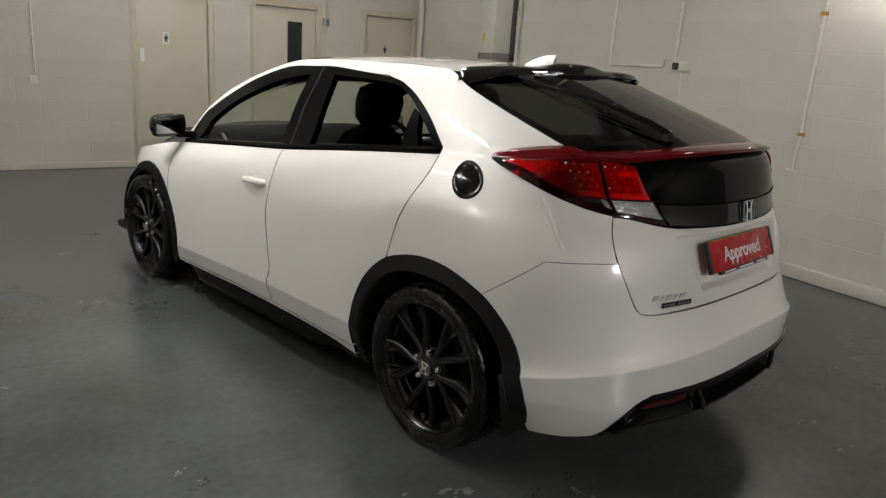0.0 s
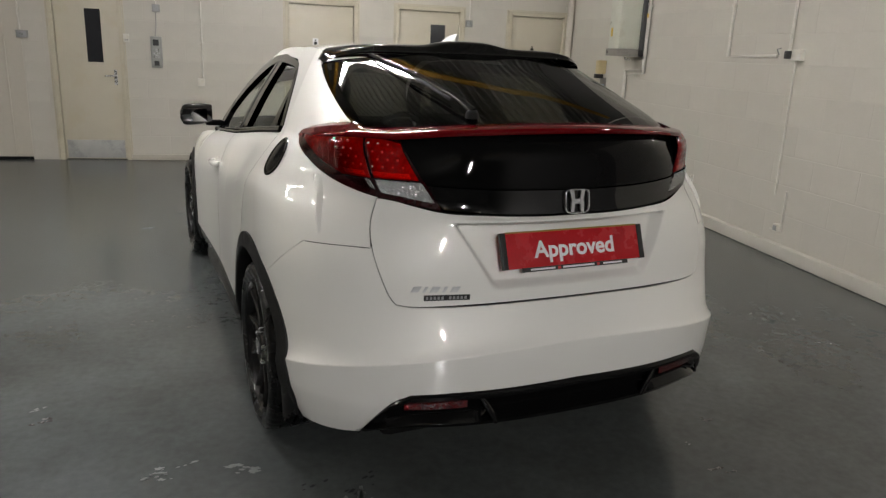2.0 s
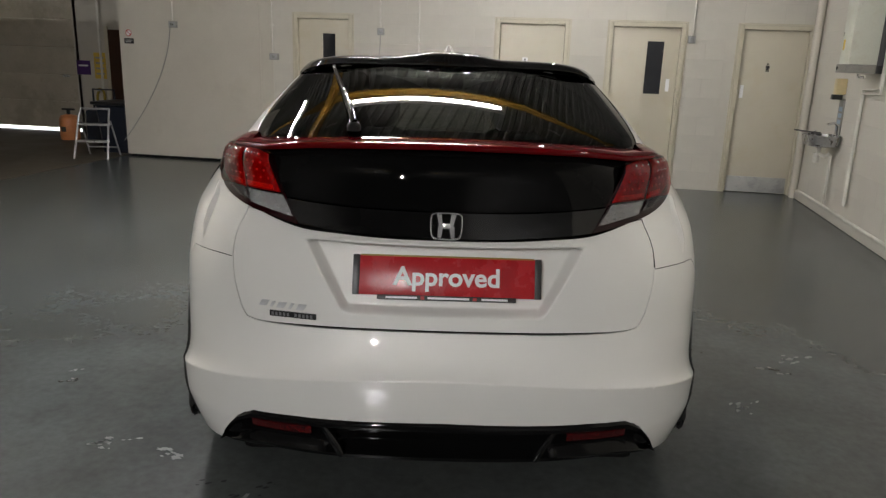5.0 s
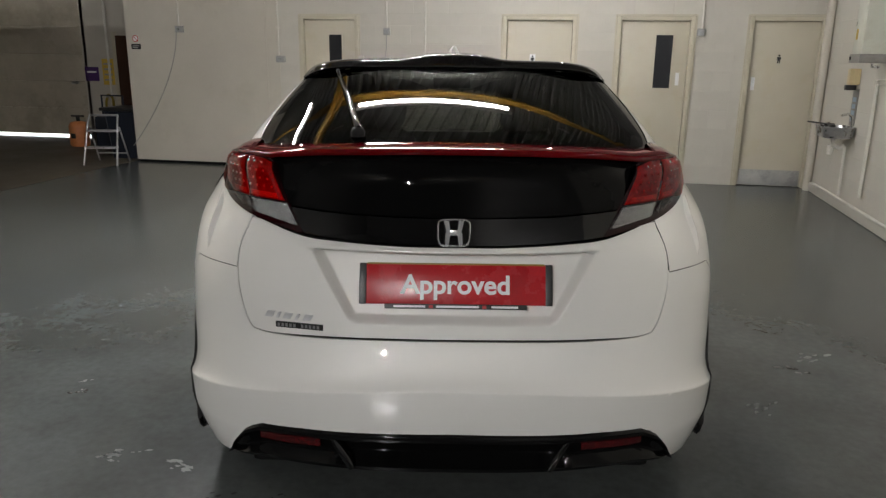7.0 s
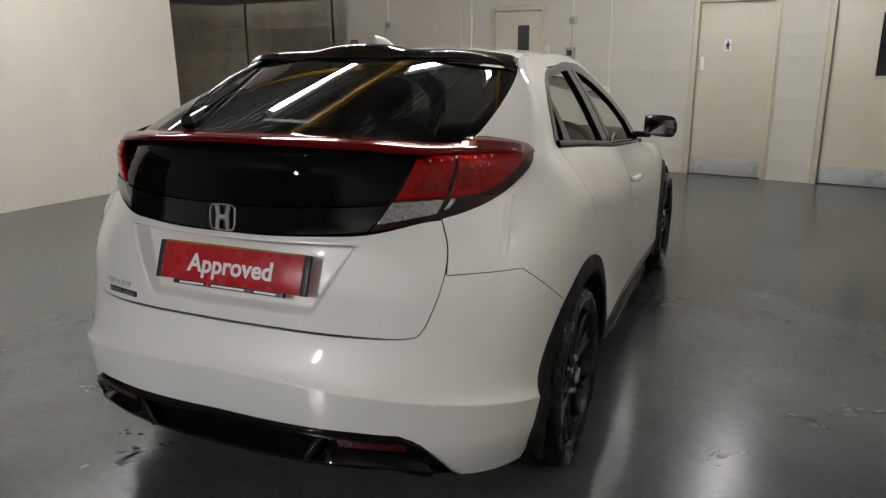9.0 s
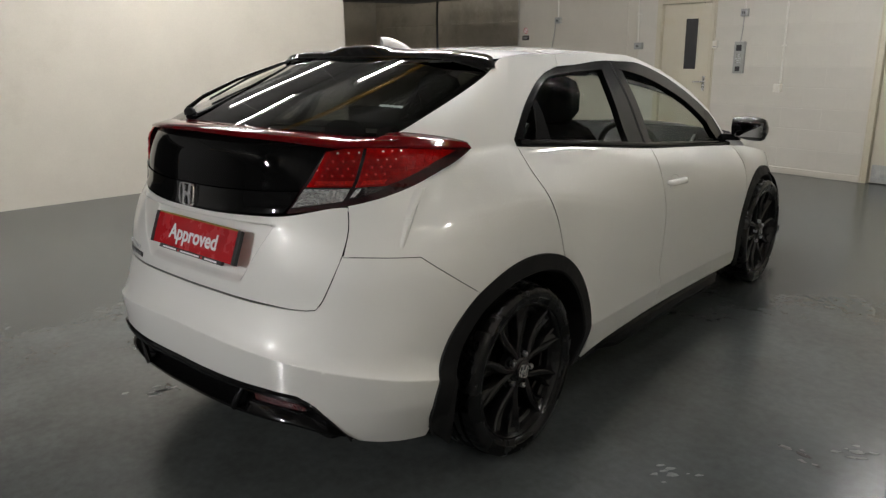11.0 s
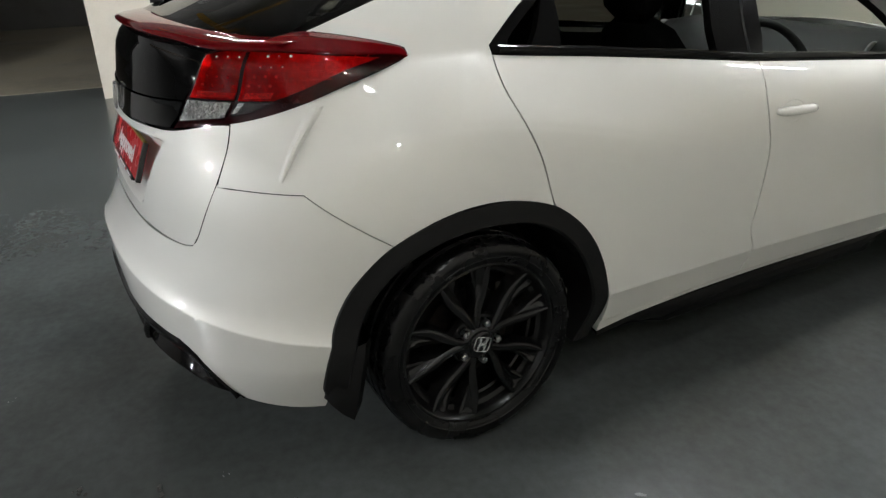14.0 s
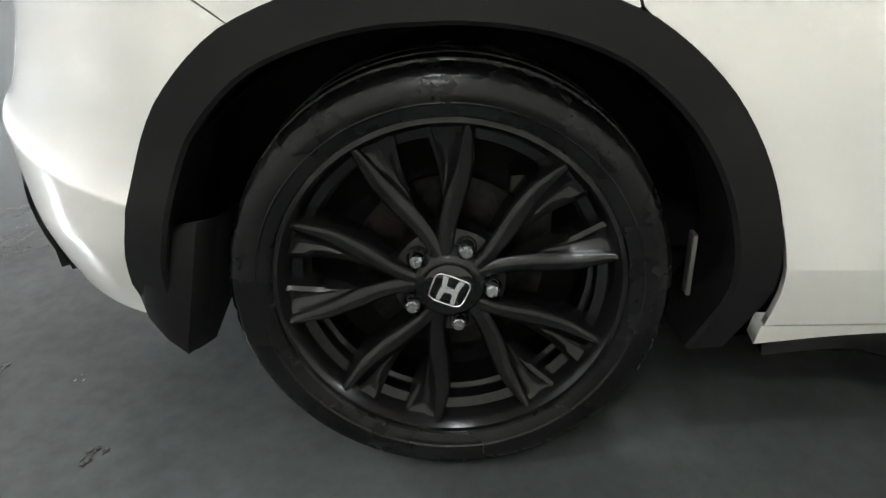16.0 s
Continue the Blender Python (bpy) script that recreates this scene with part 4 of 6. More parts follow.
for i in range(31):
    row = []
    for k in range(41):
        u = -1 + k / 20
        y0_, y1_ = 0.215 + 0.02 * u * u, 1.50 + 0.13 * (1 - u * u)
        y = y0_ + (y1_ - y0_) * i / 30
        ye = min(y, 1.53)
        row.append((u * float(edge_x(ye)), y, float(edge_z(ye)) + (float(roof_mid(y)) - float(edge_z(ye))) * (1 - abs(u) ** 2.4)))
    rows.append(row)
part("roof", grid_mesh(rows), PEARL, car, smooth=60)
part("headlining", grid_mesh([[(x * 0.96, y, z - 0.03) for x, y, z in r] for r in rows]), SEAT, car, smooth=60)

SPAN = (0, 0.4, 0.8, 0.9, 0.96, 1)
lip = [spline(SPAN, v) for v in ((0, 0.232, 0.462, 0.520, 0.556, 0.582), (0.035, 0.040, 0.055, 0.085, 0.120, 0.160), (1.449, 1.446, 1.438, 1.424, 1.408, 1.390))]
root = [spline(SPAN, v) for v in ((0, 0.232, 0.462, 0.525, 0.560, 0.588), (0.225, 0.229, 0.238, 0.243, 0.240, 0.212), (1.4625, 1.460, 1.4535, 1.446, 1.432, 1.398))]
rows = []
for k in range(81):
    u = -1 + k / 40
    a = abs(u)
    xr, yr, zr = (float(c(a)) for c in lip)
    xf, yf, zf = (float(c(a)) for c in root)
    hump = math.exp(-(xr / 0.15) ** 4)
    th = 1 - 0.75 * a ** 8
    row = [(xr, yr + 0.06 * th, zr - 0.014 * th), (xr, yr + 0.004, zr - 0.009 * th), (xr, yr - 0.001, zr - 0.006 * th), (xr, yr + 0.001, zr - 0.003 * th), (xr, yr + 0.006, zr - 0.001 * th), (xr, yr + 0.009, zr + 0.002 * th),
           (xr, yr + 0.016, zr + 0.013 * th + 0.016 * hump), (xr, yr + 0.024, zr + 0.017 * th + 0.019 * hump), (xr + (xf - xr) * 0.4, yr + (yf - yr) * 0.4, zr + (zf - zr) * 0.4 + 0.018 * th + 0.020 * hump),
           (xr + (xf - xr) * 0.7, yr + (yf - yr) * 0.7, zr + (zf - zr) * 0.7 + 0.013 * th + 0.010 * hump), (xf, yf, zf + 0.002), (xf, yf + 0.01, zf - 0.02)]
    rows.append([(math.copysign(x, u), y, z) for x, y, z in row])
part("roof_spoiler", grid_mesh(rows), GLOSS_BLACK, car, "gloss black roof spoiler with a raised middle", smooth=50)
rows = []
for k in range(13):
    f = k / 12
    y = 0.385 - 0.175 * f
    h = 0.058 * math.sin(math.pi / 2 * min(1.0, f * 1.15)) ** 0.9
    w = 0.034 * math.sin(math.pi * (0.12 + 0.80 * f)) ** 0.7
    lean = -0.015 * f
    z = 1.464
    rows.append([(sx * w * wf, y + lean * zf, z + h * zf) for sx, wf, zf in ((-1, 1, -0.1), (-1, 0.75, 0.5), (-1, 0.3, 0.93), (1, 0, 1.0), (1, 0.3, 0.93), (1, 0.75, 0.5), (1, 1, -0.1))])
fin = grid_mesh(rows)
fin.faces.new(list(fin.verts)[-7:])
part("roof_aerial", fin, PEARL, car, "white shark-fin aerial", smooth=60)

# windscreen, bonnet
pillar = np.array([skin(s, z) for s, z in ((3.05, 1.408), (3.42, 1.325), (3.70, 1.218), (3.86, 1.10), (3.98, 0.93))])
px_, py_, pz_ = (spline(np.linspace(0, 1, 5), pillar[:, k]) for k in range(3))
rows = []
for i in range(17):
    t = i / 16
    row = []
    for k in range(25):
        u = -1 + k / 12
        row.append((u * float(px_(t)), float(py_(t)) + (0.13 + 0.22 * t) * (1 - u * u), float(pz_(t)) + 0.03 * (1 - u * u)))
    rows.append(row)
part("windscreen", grid_mesh(rows), CLEAR, car, "clear windscreen", smooth=60)
foot = rows[-1]
rows = []
for i in range(15):
    t = i / 14
    row = []
    for k in range(25):
        x, y, z = foot[k]
        u = abs(-1 + k / 12)
        y1_ = 3.40 - 0.22 * u ** 3
        yy = y + (y1_ - y) * t
        row.append((x * (1 - 0.18 * t) + math.copysign(0.045, x) * min(1, t * 5) * u, yy, z + (0.70 - z) * t ** 1.6 - 0.05 * u ** 4 * t))
    rows.append(row)
part("bonnet", grid_mesh(rows), PEARL, car, smooth=60)
nose = [[skin(5.05 + 0.40 * k / 12, z) for k in range(13)] for z in np.linspace(0.22, 0.66, 10)]
for turn in (1, -1):
    part("front_bumper", grid_mesh([[(turn * x, y, z) for x, y, z in r] for r in nose]), PEARL, car, smooth=60)
part("front_splitter", box(-0.78, 0.78, 2.98, 3.38, 0.15, 0.20, 0.015), PLASTIC, car, "black plastic front splitter")

# ---- side windows ----
for turn in (1, -1):
    flip = (lambda v: v) if turn > 0 else mirrored
    top_out = [(1.954, 1.380), (2.294, 1.393), (2.545, 1.400), (2.76, 1.393), (3.088, 1.374), (3.42, 1.296), (3.68, 1.185), (3.84, 1.075), (3.93, 0.93)]
    rail = [(2.03, 1.390)] + top_out[1:] + [(3.99, 0.93), (3.87, 1.10), (3.70, 1.218), (3.42, 1.325), (3.05, 1.408), (2.73, 1.430), (2.40, 1.440), (2.03, 1.440)]
    panel("roof_rail", flip(smooth_loop(rail, sharp={0, 9, 10, len(rail) - 1})), PEARL, car, step=0.025, gap=0.0005)
    outer = WIN_REAR[1:] + top_out[1:]
    inner = [(3.80, 0.93), (3.72, 1.045), (3.52, 1.172), (3.154, 1.292), (2.80, 1.350), (2.50, 1.362), (1.984, 1.356), (1.86, 1.325), (1.775, 1.262), (1.722, 1.20), (1.705, 1.16)]
    ring = [(1.672, 1.131)] + outer + inner + [(1.715, 1.128)]
    panel("window_surround", flip(smooth_loop(ring, sharp={0, len(outer), len(outer) + 1, len(ring) - 1})), TRIM, car, "black window surround", step=0.02, lift=0.003, flange=0.03)
    rows = []
    for k in range(60):
        at = 1.685 + (3.93 - 1.685) * k / 59
        z = float(np.interp(at, [1.685, 2.145, 2.79, 3.3, 3.93], [1.139, 1.091, 1.012, 0.960, 0.894]))
        q = skin(at, z)
        rows.append([(turn * (float(q[0]) + dx), float(q[1]), z + dz) for dx, dz in ((-0.03, -0.010), (0.007, -0.0125), (0.012, -0.006), (0.009, 0.008), (0.002, 0.013), (-0.03, 0.013))])
    part("waist_strip", grid_mesh(rows), TRIM, car, "black waist strip", smooth=50)
    pil = [(2.525, 1.385), (2.78, 1.375), (2.82, 1.26), (2.85, 1.10), (2.835, 1.016), (2.60, 1.042), (2.575, 1.17)]
    panel("door_pillar", flip(smooth_loop(pil, sharp={0, 1, 4, 5})), TRIM, car, "gloss black door pillar", step=0.025, lift=0.002, flange=0.03)
    seal = [(2.660, 1.392), (2.672, 1.392), (2.745, 1.20), (2.770, 1.02), (2.758, 1.02), (2.733, 1.20)]
    panel("pillar_seal", flip(smooth_loop(seal, sharp={0, 1, 3, 4})), PLASTIC, car, step=0.02, lift=0.0035, flange=0.004)
    div = [(1.775, 1.262), (1.81, 1.275), (1.87, 1.20), (1.93, 1.11), (1.80, 1.125), (1.80, 1.17)]
    panel("window_divider", flip(smooth_loop(div, sharp={0, 1, 3, 4})), TRIM, car, step=0.025, lift=0.001, flange=0.03)
    sail = [(3.80, 0.905), (3.93, 0.90), (3.90, 1.00), (3.83, 1.09), (3.76, 1.06), (3.74, 1.00)]
    panel("mirror_sail", flip(smooth_loop(sail, sharp={0, 1})), TRIM, car, step=0.025, lift=0.004, flange=0.03)
    for name, loop in (("quarter_window", [(1.70, 1.15), (1.80, 1.13), (1.81, 1.18), (1.775, 1.25), (1.72, 1.20)]),
                       ("rear_side_window", [(1.90, 1.11), (2.60, 1.03), (2.58, 1.17), (2.53, 1.35), (1.984, 1.355), (1.80, 1.285)]),
                       ("front_side_window", [(2.83, 1.01), (3.80, 0.91), (3.74, 1.04), (3.52, 1.17), (3.154, 1.29), (2.79, 1.345), (2.87, 1.13)])):
        panel(name, flip(smooth_loop(loop, sharp=set(range(len(loop))))), CLEAR, car, "clear side window glass", step=0.06, lift=-0.012, flange=0.003)

    # dark backing behind the seams
    for loop in (quarter_outline(), ):
        panel("inner_quarter", flip(shrunk(loop, -0.010)), CAVITY, car, step=0.06, lift=-0.024, flange=0.002)
    panel("door_card", flip(smooth_loop([(1.66, 1.10), (1.85, 0.74), (2.06, 0.46), (2.07, 0.22), (3.80, 0.20), (3.86, 0.5), (3.94, 0.87), (3.3, 0.94), (2.79, 0.99), (2.1, 1.07)], sharp={2, 3, 4})), DASH, car, "black door trim", step=0.08, lift=-0.035, flange=0.002)

    # door handle: a grip bridging a dished recess
    at_s, at_z = 2.925, 0.834
    p = skin(at_s, at_z)
    rows = []
    for r in (0.052, 0.046, 0.036, 0.022, 0.002):
        row = []
        for k in range(28):
            a = 2 * math.pi * k / 28
            q = skin(at_s + r * 1.25 * math.cos(a) - 0.012, at_z - 0.006 + r * 0.72 * math.sin(a))
            row.append((turn * (q[0] + 0.0012 - 0.014 * (1 - r / 0.052)), q[1], q[2]))
        rows.append(row)
    part("handle_recess", grid_mesh(rows, close=True), PEARL, car, smooth=60)
    grip = [(turn * (float(p[0]) + dx), float(p[1]) + dy, float(p[2]) + dz) for dy, dx, dz in ((-0.102, 0.004, 0.004), (-0.095, 0.016, 0.003), (-0.06, 0.024, 0.002), (0.0, 0.027, 0.0), (0.06, 0.025, -0.003), (0.088, 0.016, -0.005), (0.094, 0.002, -0.006))]
    part("door_handle", rod(grip, [0.012, 0.015, 0.017, 0.017, 0.016, 0.013, 0.010], 14, flat=0.75), PEARL, car, smooth=60)

    # door mirror
    rows = []
    for k in range(13):
        f = k / 12
        x = 0.752 + 0.195 * f
        r = (0.62 + 0.38 * math.sin(math.pi * (0.15 + 0.62 * f))) * (1 if f < 0.85 else math.sqrt(max(0.05, 1 - ((f - 0.85) / 0.15) ** 2 * 0.85)))
        row = []
        for j in range(20):
            a = 2 * math.pi * j / 20
            cy, cz = math.cos(a), math.sin(a)
            dy = 0.085 * max(cy, 0) * r if cy > 0 else 0.028 * cy
            row.append((turn * x, 2.315 + dy, 0.985 + 0.068 * r * cz + 0.012 * (1 - f)))
        rows.append(row)
    bm = grid_mesh(rows, close=True)
    bm.faces.new([v for v in list(bm.verts)[:20]])
    bm.faces.new([v for v in list(bm.verts)[-20:]])
    mirror = part("door_mirror", bm, GLOSS_BLACK, car, "gloss black door mirror", smooth=50)
    part("mirror_glass", box(min(turn * 0.784, turn * 0.932), max(turn * 0.784, turn * 0.932), 2.281, 2.289, 0.945, 1.030, 0.003), MIRROR, mirror, "mirror glass")
    part("mirror_arm", box(min(turn * 0.68, turn * 0.79), max(turn * 0.68, turn * 0.79), 2.31, 2.37, 0.915, 0.952, 0.012), TRIM, mirror)

panel("inner_tail", shrunk(bumper_outline(), -0.010), CAVITY, car, step=0.06, lift=-0.024, flange=0.002)
panel("inner_tailgate", shrunk(tailgate_outline(), -0.014), CAVITY, car, step=0.06, lift=-0.075, flange=0.002)
right = [(0.0, 0.95), (0.5, 0.96), (0.80, 1.0), (0.86, 1.10), (0.93, 1.20), (0.6, 1.20), (0.0, 1.225)]
panel("inner_garnish", smooth_loop(both(right), sharp={2, 4, 8, 10}), CAVITY, car, step=0.06, lift=-0.04, flange=0.002)

# ---- lower tail: diffuser, lamps, exhaust side ----
rows = []
for k in range(81):
    s = -0.80 + 1.6 * k / 80
    a = abs(s)
    zt = float(np.interp(a, [0, 0.5, 0.64, 0.70, 0.755, 0.80], [0.444, 0.436, 0.428, 0.397, 0.337, 0.276]))
    zb_ = 0.308 if a < 0.6 else 0.308 - 0.14 * (a - 0.6)
    zb_ = min(zb_, zt - 0.004)
    p = skin(s, 0.40)
    q = np.array([p[0], p[1], 0]) / np.linalg.norm(p[:2])
    pod = float(np.clip((a - 0.36) / 0.05, 0, 1)) * float(np.clip((0.74 - a) / 0.08, 0, 1))
    mid = float(np.clip((0.40 - a) / 0.05, 0, 1))
    row = []
    for f, out in ((-0.15, -0.03), (0.0, 0.004), (0.05, 0.010), (0.16, 0.012), (0.22, -0.004 - 0.020 * mid), (0.30, -0.020 * pod - 0.050 * mid), (0.52, -0.026 * pod - 0.055 * mid), (0.58, -0.012 * pod - 0.034 * mid), (0.64, -0.012 * pod - 0.034 * mid), (0.70, -0.004 - 0.046 * mid), (0.80, 0.010 - 0.040 * mid), (0.86, 0.016 - 0.004 * mid), (0.94, 0.014), (1.0, 0.004), (1.1, -0.10)):
        z = zt + (zb_ - zt) * f
        b_ = skin(s, max(min(zt, 0.44), 0.30))
        row.append((b_[0] + q[0] * out, b_[1] + q[1] * out + 0.03 * f, z))
    rows.append(row)
diffuser = part("rear_diffuser", grid_mesh(rows), DIFFUSER, car, "gloss black rear diffuser", smooth=40)
FOG = surface("red_rear_reflector", rgb(0.05, 0.002, 0.003), rough=0.15, coat=0.2, vary=0.3, scale=40, grain=200, bump=0.001)
for turn in (1, -1):
    rows = []
    for k in range(12):
        s = 0.44 + 0.21 * k / 11
        p = skin(s, 0.40)
        rows.append([(turn * p[0], p[1] + dy, z) for dy, z in ((0.030, 0.404 - 0.010 * k / 11), (0.016, 0.400 - 0.010 * k / 11), (0.018, 0.376 - 0.006 * k / 11), (0.030, 0.372 - 0.006 * k / 11))])
    part("reflector", grid_mesh(rows), FOG, diffuser, "red rear reflector")
    # slanting strut between the side pod and the middle recess
    strut = []
    for at, z, out in ((0.395, 0.412, 0.004), (0.375, 0.385, 0.006), (0.350, 0.350, 0.008), (0.335, 0.322, 0.006)):
        p = skin(at, 0.40)
        strut.append((turn * float(p[0]), float(p[1]) + 0.012 - out, z))
    part("strut", rod(strut, [0.010, 0.013, 0.013, 0.010], 10, flat=0.8), GLOSS_BLACK, diffuser, smooth=60)
# underside and wheel wells
part("underbody", box(-0.66, 0.66, -0.60, 3.2, 0.22, 0.30, 0.02), CAVITY, car, "dark underbody")
part("rear_beam", box(-0.62, 0.62, -0.70, -0.45, 0.25, 0.40, 0.03), CAVITY, car)
for turn in (1, -1):
    for y0 in (-0.008, 2.6):
        rows = []
        for k in range(25):
            a = radians(-12) + radians(204) * k / 24
            y, z = y0 - 0.425 * math.cos(a), 0.311 + 0.385 * math.sin(a)
            rows.append([(turn * x, y, z) for x in (0.86, 0.74, 0.60, 0.52)])
        rows2 = [[(turn * 0.55, y0 - r * math.cos(radians(-12) + radians(204) * k / 24), 0.311 + 0.9 * r * math.sin(radians(-12) + radians(204) * k / 24)) for r in (0.425, 0.2, 0.01)] for k in range(25)]
        bm = grid_mesh(rows)
        grid_mesh(rows2, bm)
        part("arch_liner", bm, CAVITY, car, smooth=60)
    # mud flap behind the rear wheel: a moulded sheet wrapping inwards behind the tyre, with a pointed foot
    rows = []
    for f in (0.0, 0.06, 0.35, 0.65, 0.9, 1.0):
        row = []
        for x, y, top, low in ((0.845, -0.478, 0.40, 0.292), (0.866, -0.462, 0.415, 0.268), (0.874, -0.436, 0.425, 0.235), (0.874, -0.408, 0.43, 0.208), (0.85, -0.385, 0.43, 0.215), (0.78, -0.372, 0.43, 0.255), (0.68, -0.37, 0.43, 0.285), (0.62, -0.37, 0.43, 0.30)):
            row.append((turn * (x - (0.006 if f in (0.0, 1.0) else 0)), y + 0.05 * (1 - f) * (1 if y > -0.45 else 0.4), top + (low - top) * f))
        rows.append(row)
    flap = grid_mesh(rows)
    grid_mesh([[(x * 0.985, y + 0.010, z) for x, y, z in r] for r in rows], flap)
    part("mud_flap", flap, PLASTIC, car, "black mud flap", smooth=40)
    part("arch_bracket", box(min(turn * 0.775, turn * 0.80), max(turn * 0.775, turn * 0.80), 0.372, 0.380, 0.265, 0.37, 0.003), GREY_METAL, car, "pale bracket inside the wheel arch")

# ---- wheels ----
def wheel():
    """A wheel lying along x with its face at x = 0: rim with ten spokes in five pairs, tyre, nuts, cap, brake."""
    bm = lathe([(0.252, -0.006), (0.250, 0.003), (0.243, 0.004), (0.238, -0.003), (0.233, -0.014), (0.228, -0.030), (0.214, -0.036), (0.213, -0.062), (0.206, -0.066), (0.205, -0.12), (0.212, -0.19), (0.250, -0.20)], 72, "X")
    # hub: a low plate between the spokes, a raised ring round the cap
    lathe([(0.086, -0.055), (0.082, -0.030), (0.060, -0.025), (0.051, -0.013), (0.044, -0.007), (0.040, -0.006), (0.001, -0.006)], 40, "X", bm)
    rim = part("wheel", bm, ALLOY, None, "satin black ten-spoke alloy wheel", smooth=28)
    for k in range(5):
        centre = radians(-12 + 72 * k)
        for side in (-1, 1):
            rows = []
            for i in range(31):
                f = i / 30
                r = 0.040 + 0.203 * f
                a = centre + side * radians(3.5 + 16.0 * math.sin(HALF * min(1.0, f * 1.35)) - 0.8 * max(0.0, f - 0.75) * 4)
                w = float(np.interp(f, [0, 0.15, 0.45, 0.75, 0.93, 1.0], [0.0140, 0.0130, 0.0160, 0.0125, 0.0085, 0.0060]))
                x = -0.010 - 0.006 * math.sin(math.pi * f) + 0.009 * f ** 2
                wing = 0.046 * max(0.0, min(1.0, (f - 0.42) / 0.50)) * (1 if f < 0.95 else 0.97)
                hollow = min(0.010, wing * 0.4) if f < 0.90 else max(0.0, 0.010 * (0.97 - f) / 0.07)
                radial = Vector((0, math.sin(a), math.cos(a)))
                across = Vector((0, math.cos(a), -math.sin(a))) * side
                lip = min(0.007, wing * 0.25)
                row = [radial * r + across * wx + Vector((x + dx, 0, 0)) for wx, dx in (
                    (w * 1.05, -0.055), (w, -0.012), (w * 0.80, -0.0035), (w * 0.30, 0.0), (-w * 0.35, -0.0008), (-w * 0.85, -0.005), (-w, -0.009), (-w - wing * 0.35, -0.009 - hollow), (-w - wing * 0.5, -0.009 - hollow), (-w - wing + lip, -0.008 - hollow * 0.4), (-w - wing + lip * 0.9, -0.006), (-w - wing, -0.010), (-w - wing - 0.001, -0.055))]
                rows.append(row)
            blade = grid_mesh(rows)
            blade.faces.new([blade.verts.new(v) for v in rows[-1]])
            part("spoke", blade, ALLOY, rim, smooth=50)
    # tyre with rounded shoulders, rim guard and grooves
    prof = [(0.246, -0.005), (0.252, 0.007), (0.262, 0.012), (0.275, 0.016), (0.290, 0.0155), (0.303, 0.010), (0.3105, 0.000), (0.3128, -0.016), (0.3135, -0.034), (0.3145, -0.0345), (0.3055, -0.037), (0.3055, -0.044), (0.315, -0.0465), (0.3165, -0.072),
            (0.3080, -0.075), (0.3080, -0.084), (0.3165, -0.087), (0.3170, -0.112), (0.3085, -0.115), (0.3085, -0.124), (0.3165, -0.127), (0.315, -0.16), (0.3135, -0.18), (0.305, -0.205), (0.285, -0.214), (0.250, -0.205)]
    bm = lathe(prof, 240, "X")
    # cuts across the tread's shoulder
    for i, v in enumerate(bm.verts):
        ring_at, k = divmod(i, 240)
        if 6 <= ring_at <= 8 and (k + ring_at) % 5 == 0:
            v.co.y, v.co.z = v.co.y * 0.992, v.co.z * 0.992
            v.co.x -= 0.001
    tyre = part("tyre", bm, RUBBER, rim, "black road tyre", smooth=35)
    bm = bmesh.new()
    ring = lathe([(0.268, 0.0142), (0.2705, 0.0164), (0.272, 0.0154)], 96, "X", bm)
    part("sidewall_rib", bm, RUBBER, rim, smooth=60)
    for k in range(5):
        a = radians(24 + 72 * k)
        y, z = 0.0615 * math.sin(a), 0.0615 * math.cos(a)
        bm = lathe([(0.0140, -0.040), (0.0152, -0.0200)], 24, "X")
        bmesh.ops.translate(bm, verts=bm.verts, vec=(0, y, z))
        part("nut_well", bm, CAVITY, rim, smooth=60)
        bm = lathe([(0.0105, -0.025), (0.0108, -0.010), (0.0095, -0.004), (0.0075, -0.002), (0.0005, -0.002)], 12, "X")
        bmesh.ops.translate(bm, verts=bm.verts, vec=(0, y, z))
        part("wheel_nut", bm, DARK_CHROME, rim, "steel wheel nut", smooth=20)
    cap = part("centre_cap", lathe([(0.0385, -0.008), (0.0375, -0.002), (0.034, 0.0), (0.0005, 0.001)], 36, "X"), GLOSS_BLACK, rim, "gloss black centre cap", smooth=50)
    mark = emblem(0.052, 0.044, 0.0032)
    bmesh.ops.rotate(mark, verts=mark.verts, matrix=Matrix.Rotation(radians(-22), 3, "X"))
    part("cap_emblem", mark, EMBLEM, rim, "chrome emblem", smooth=30)
    part("brake_disc", lathe([(0.07, -0.10), (0.075, -0.085), (0.142, -0.085), (0.142, -0.098), (0.075, -0.098)], 48, "X"), STEEL, rim, "brake disc", smooth=40)
    part("brake_caliper", box(-0.13, -0.062, 0.085, 0.150, 0.02, 0.15, 0.012), STEEL, rim, "brake caliper")
    part("brake_shield", lathe([(0.215, -0.125), (0.05, -0.115), (0.0005, -0.115)], 40, "X"), CAVITY, rim, smooth=50)
    for ob in (rim, *rim.children_recursive):
        ob.data.transform(Matrix.Diagonal((1, 1.031, 1.031, 1)) if ob == tyre else Matrix.Diagonal((1, 1.03, 1.03, 1)))
    return rim


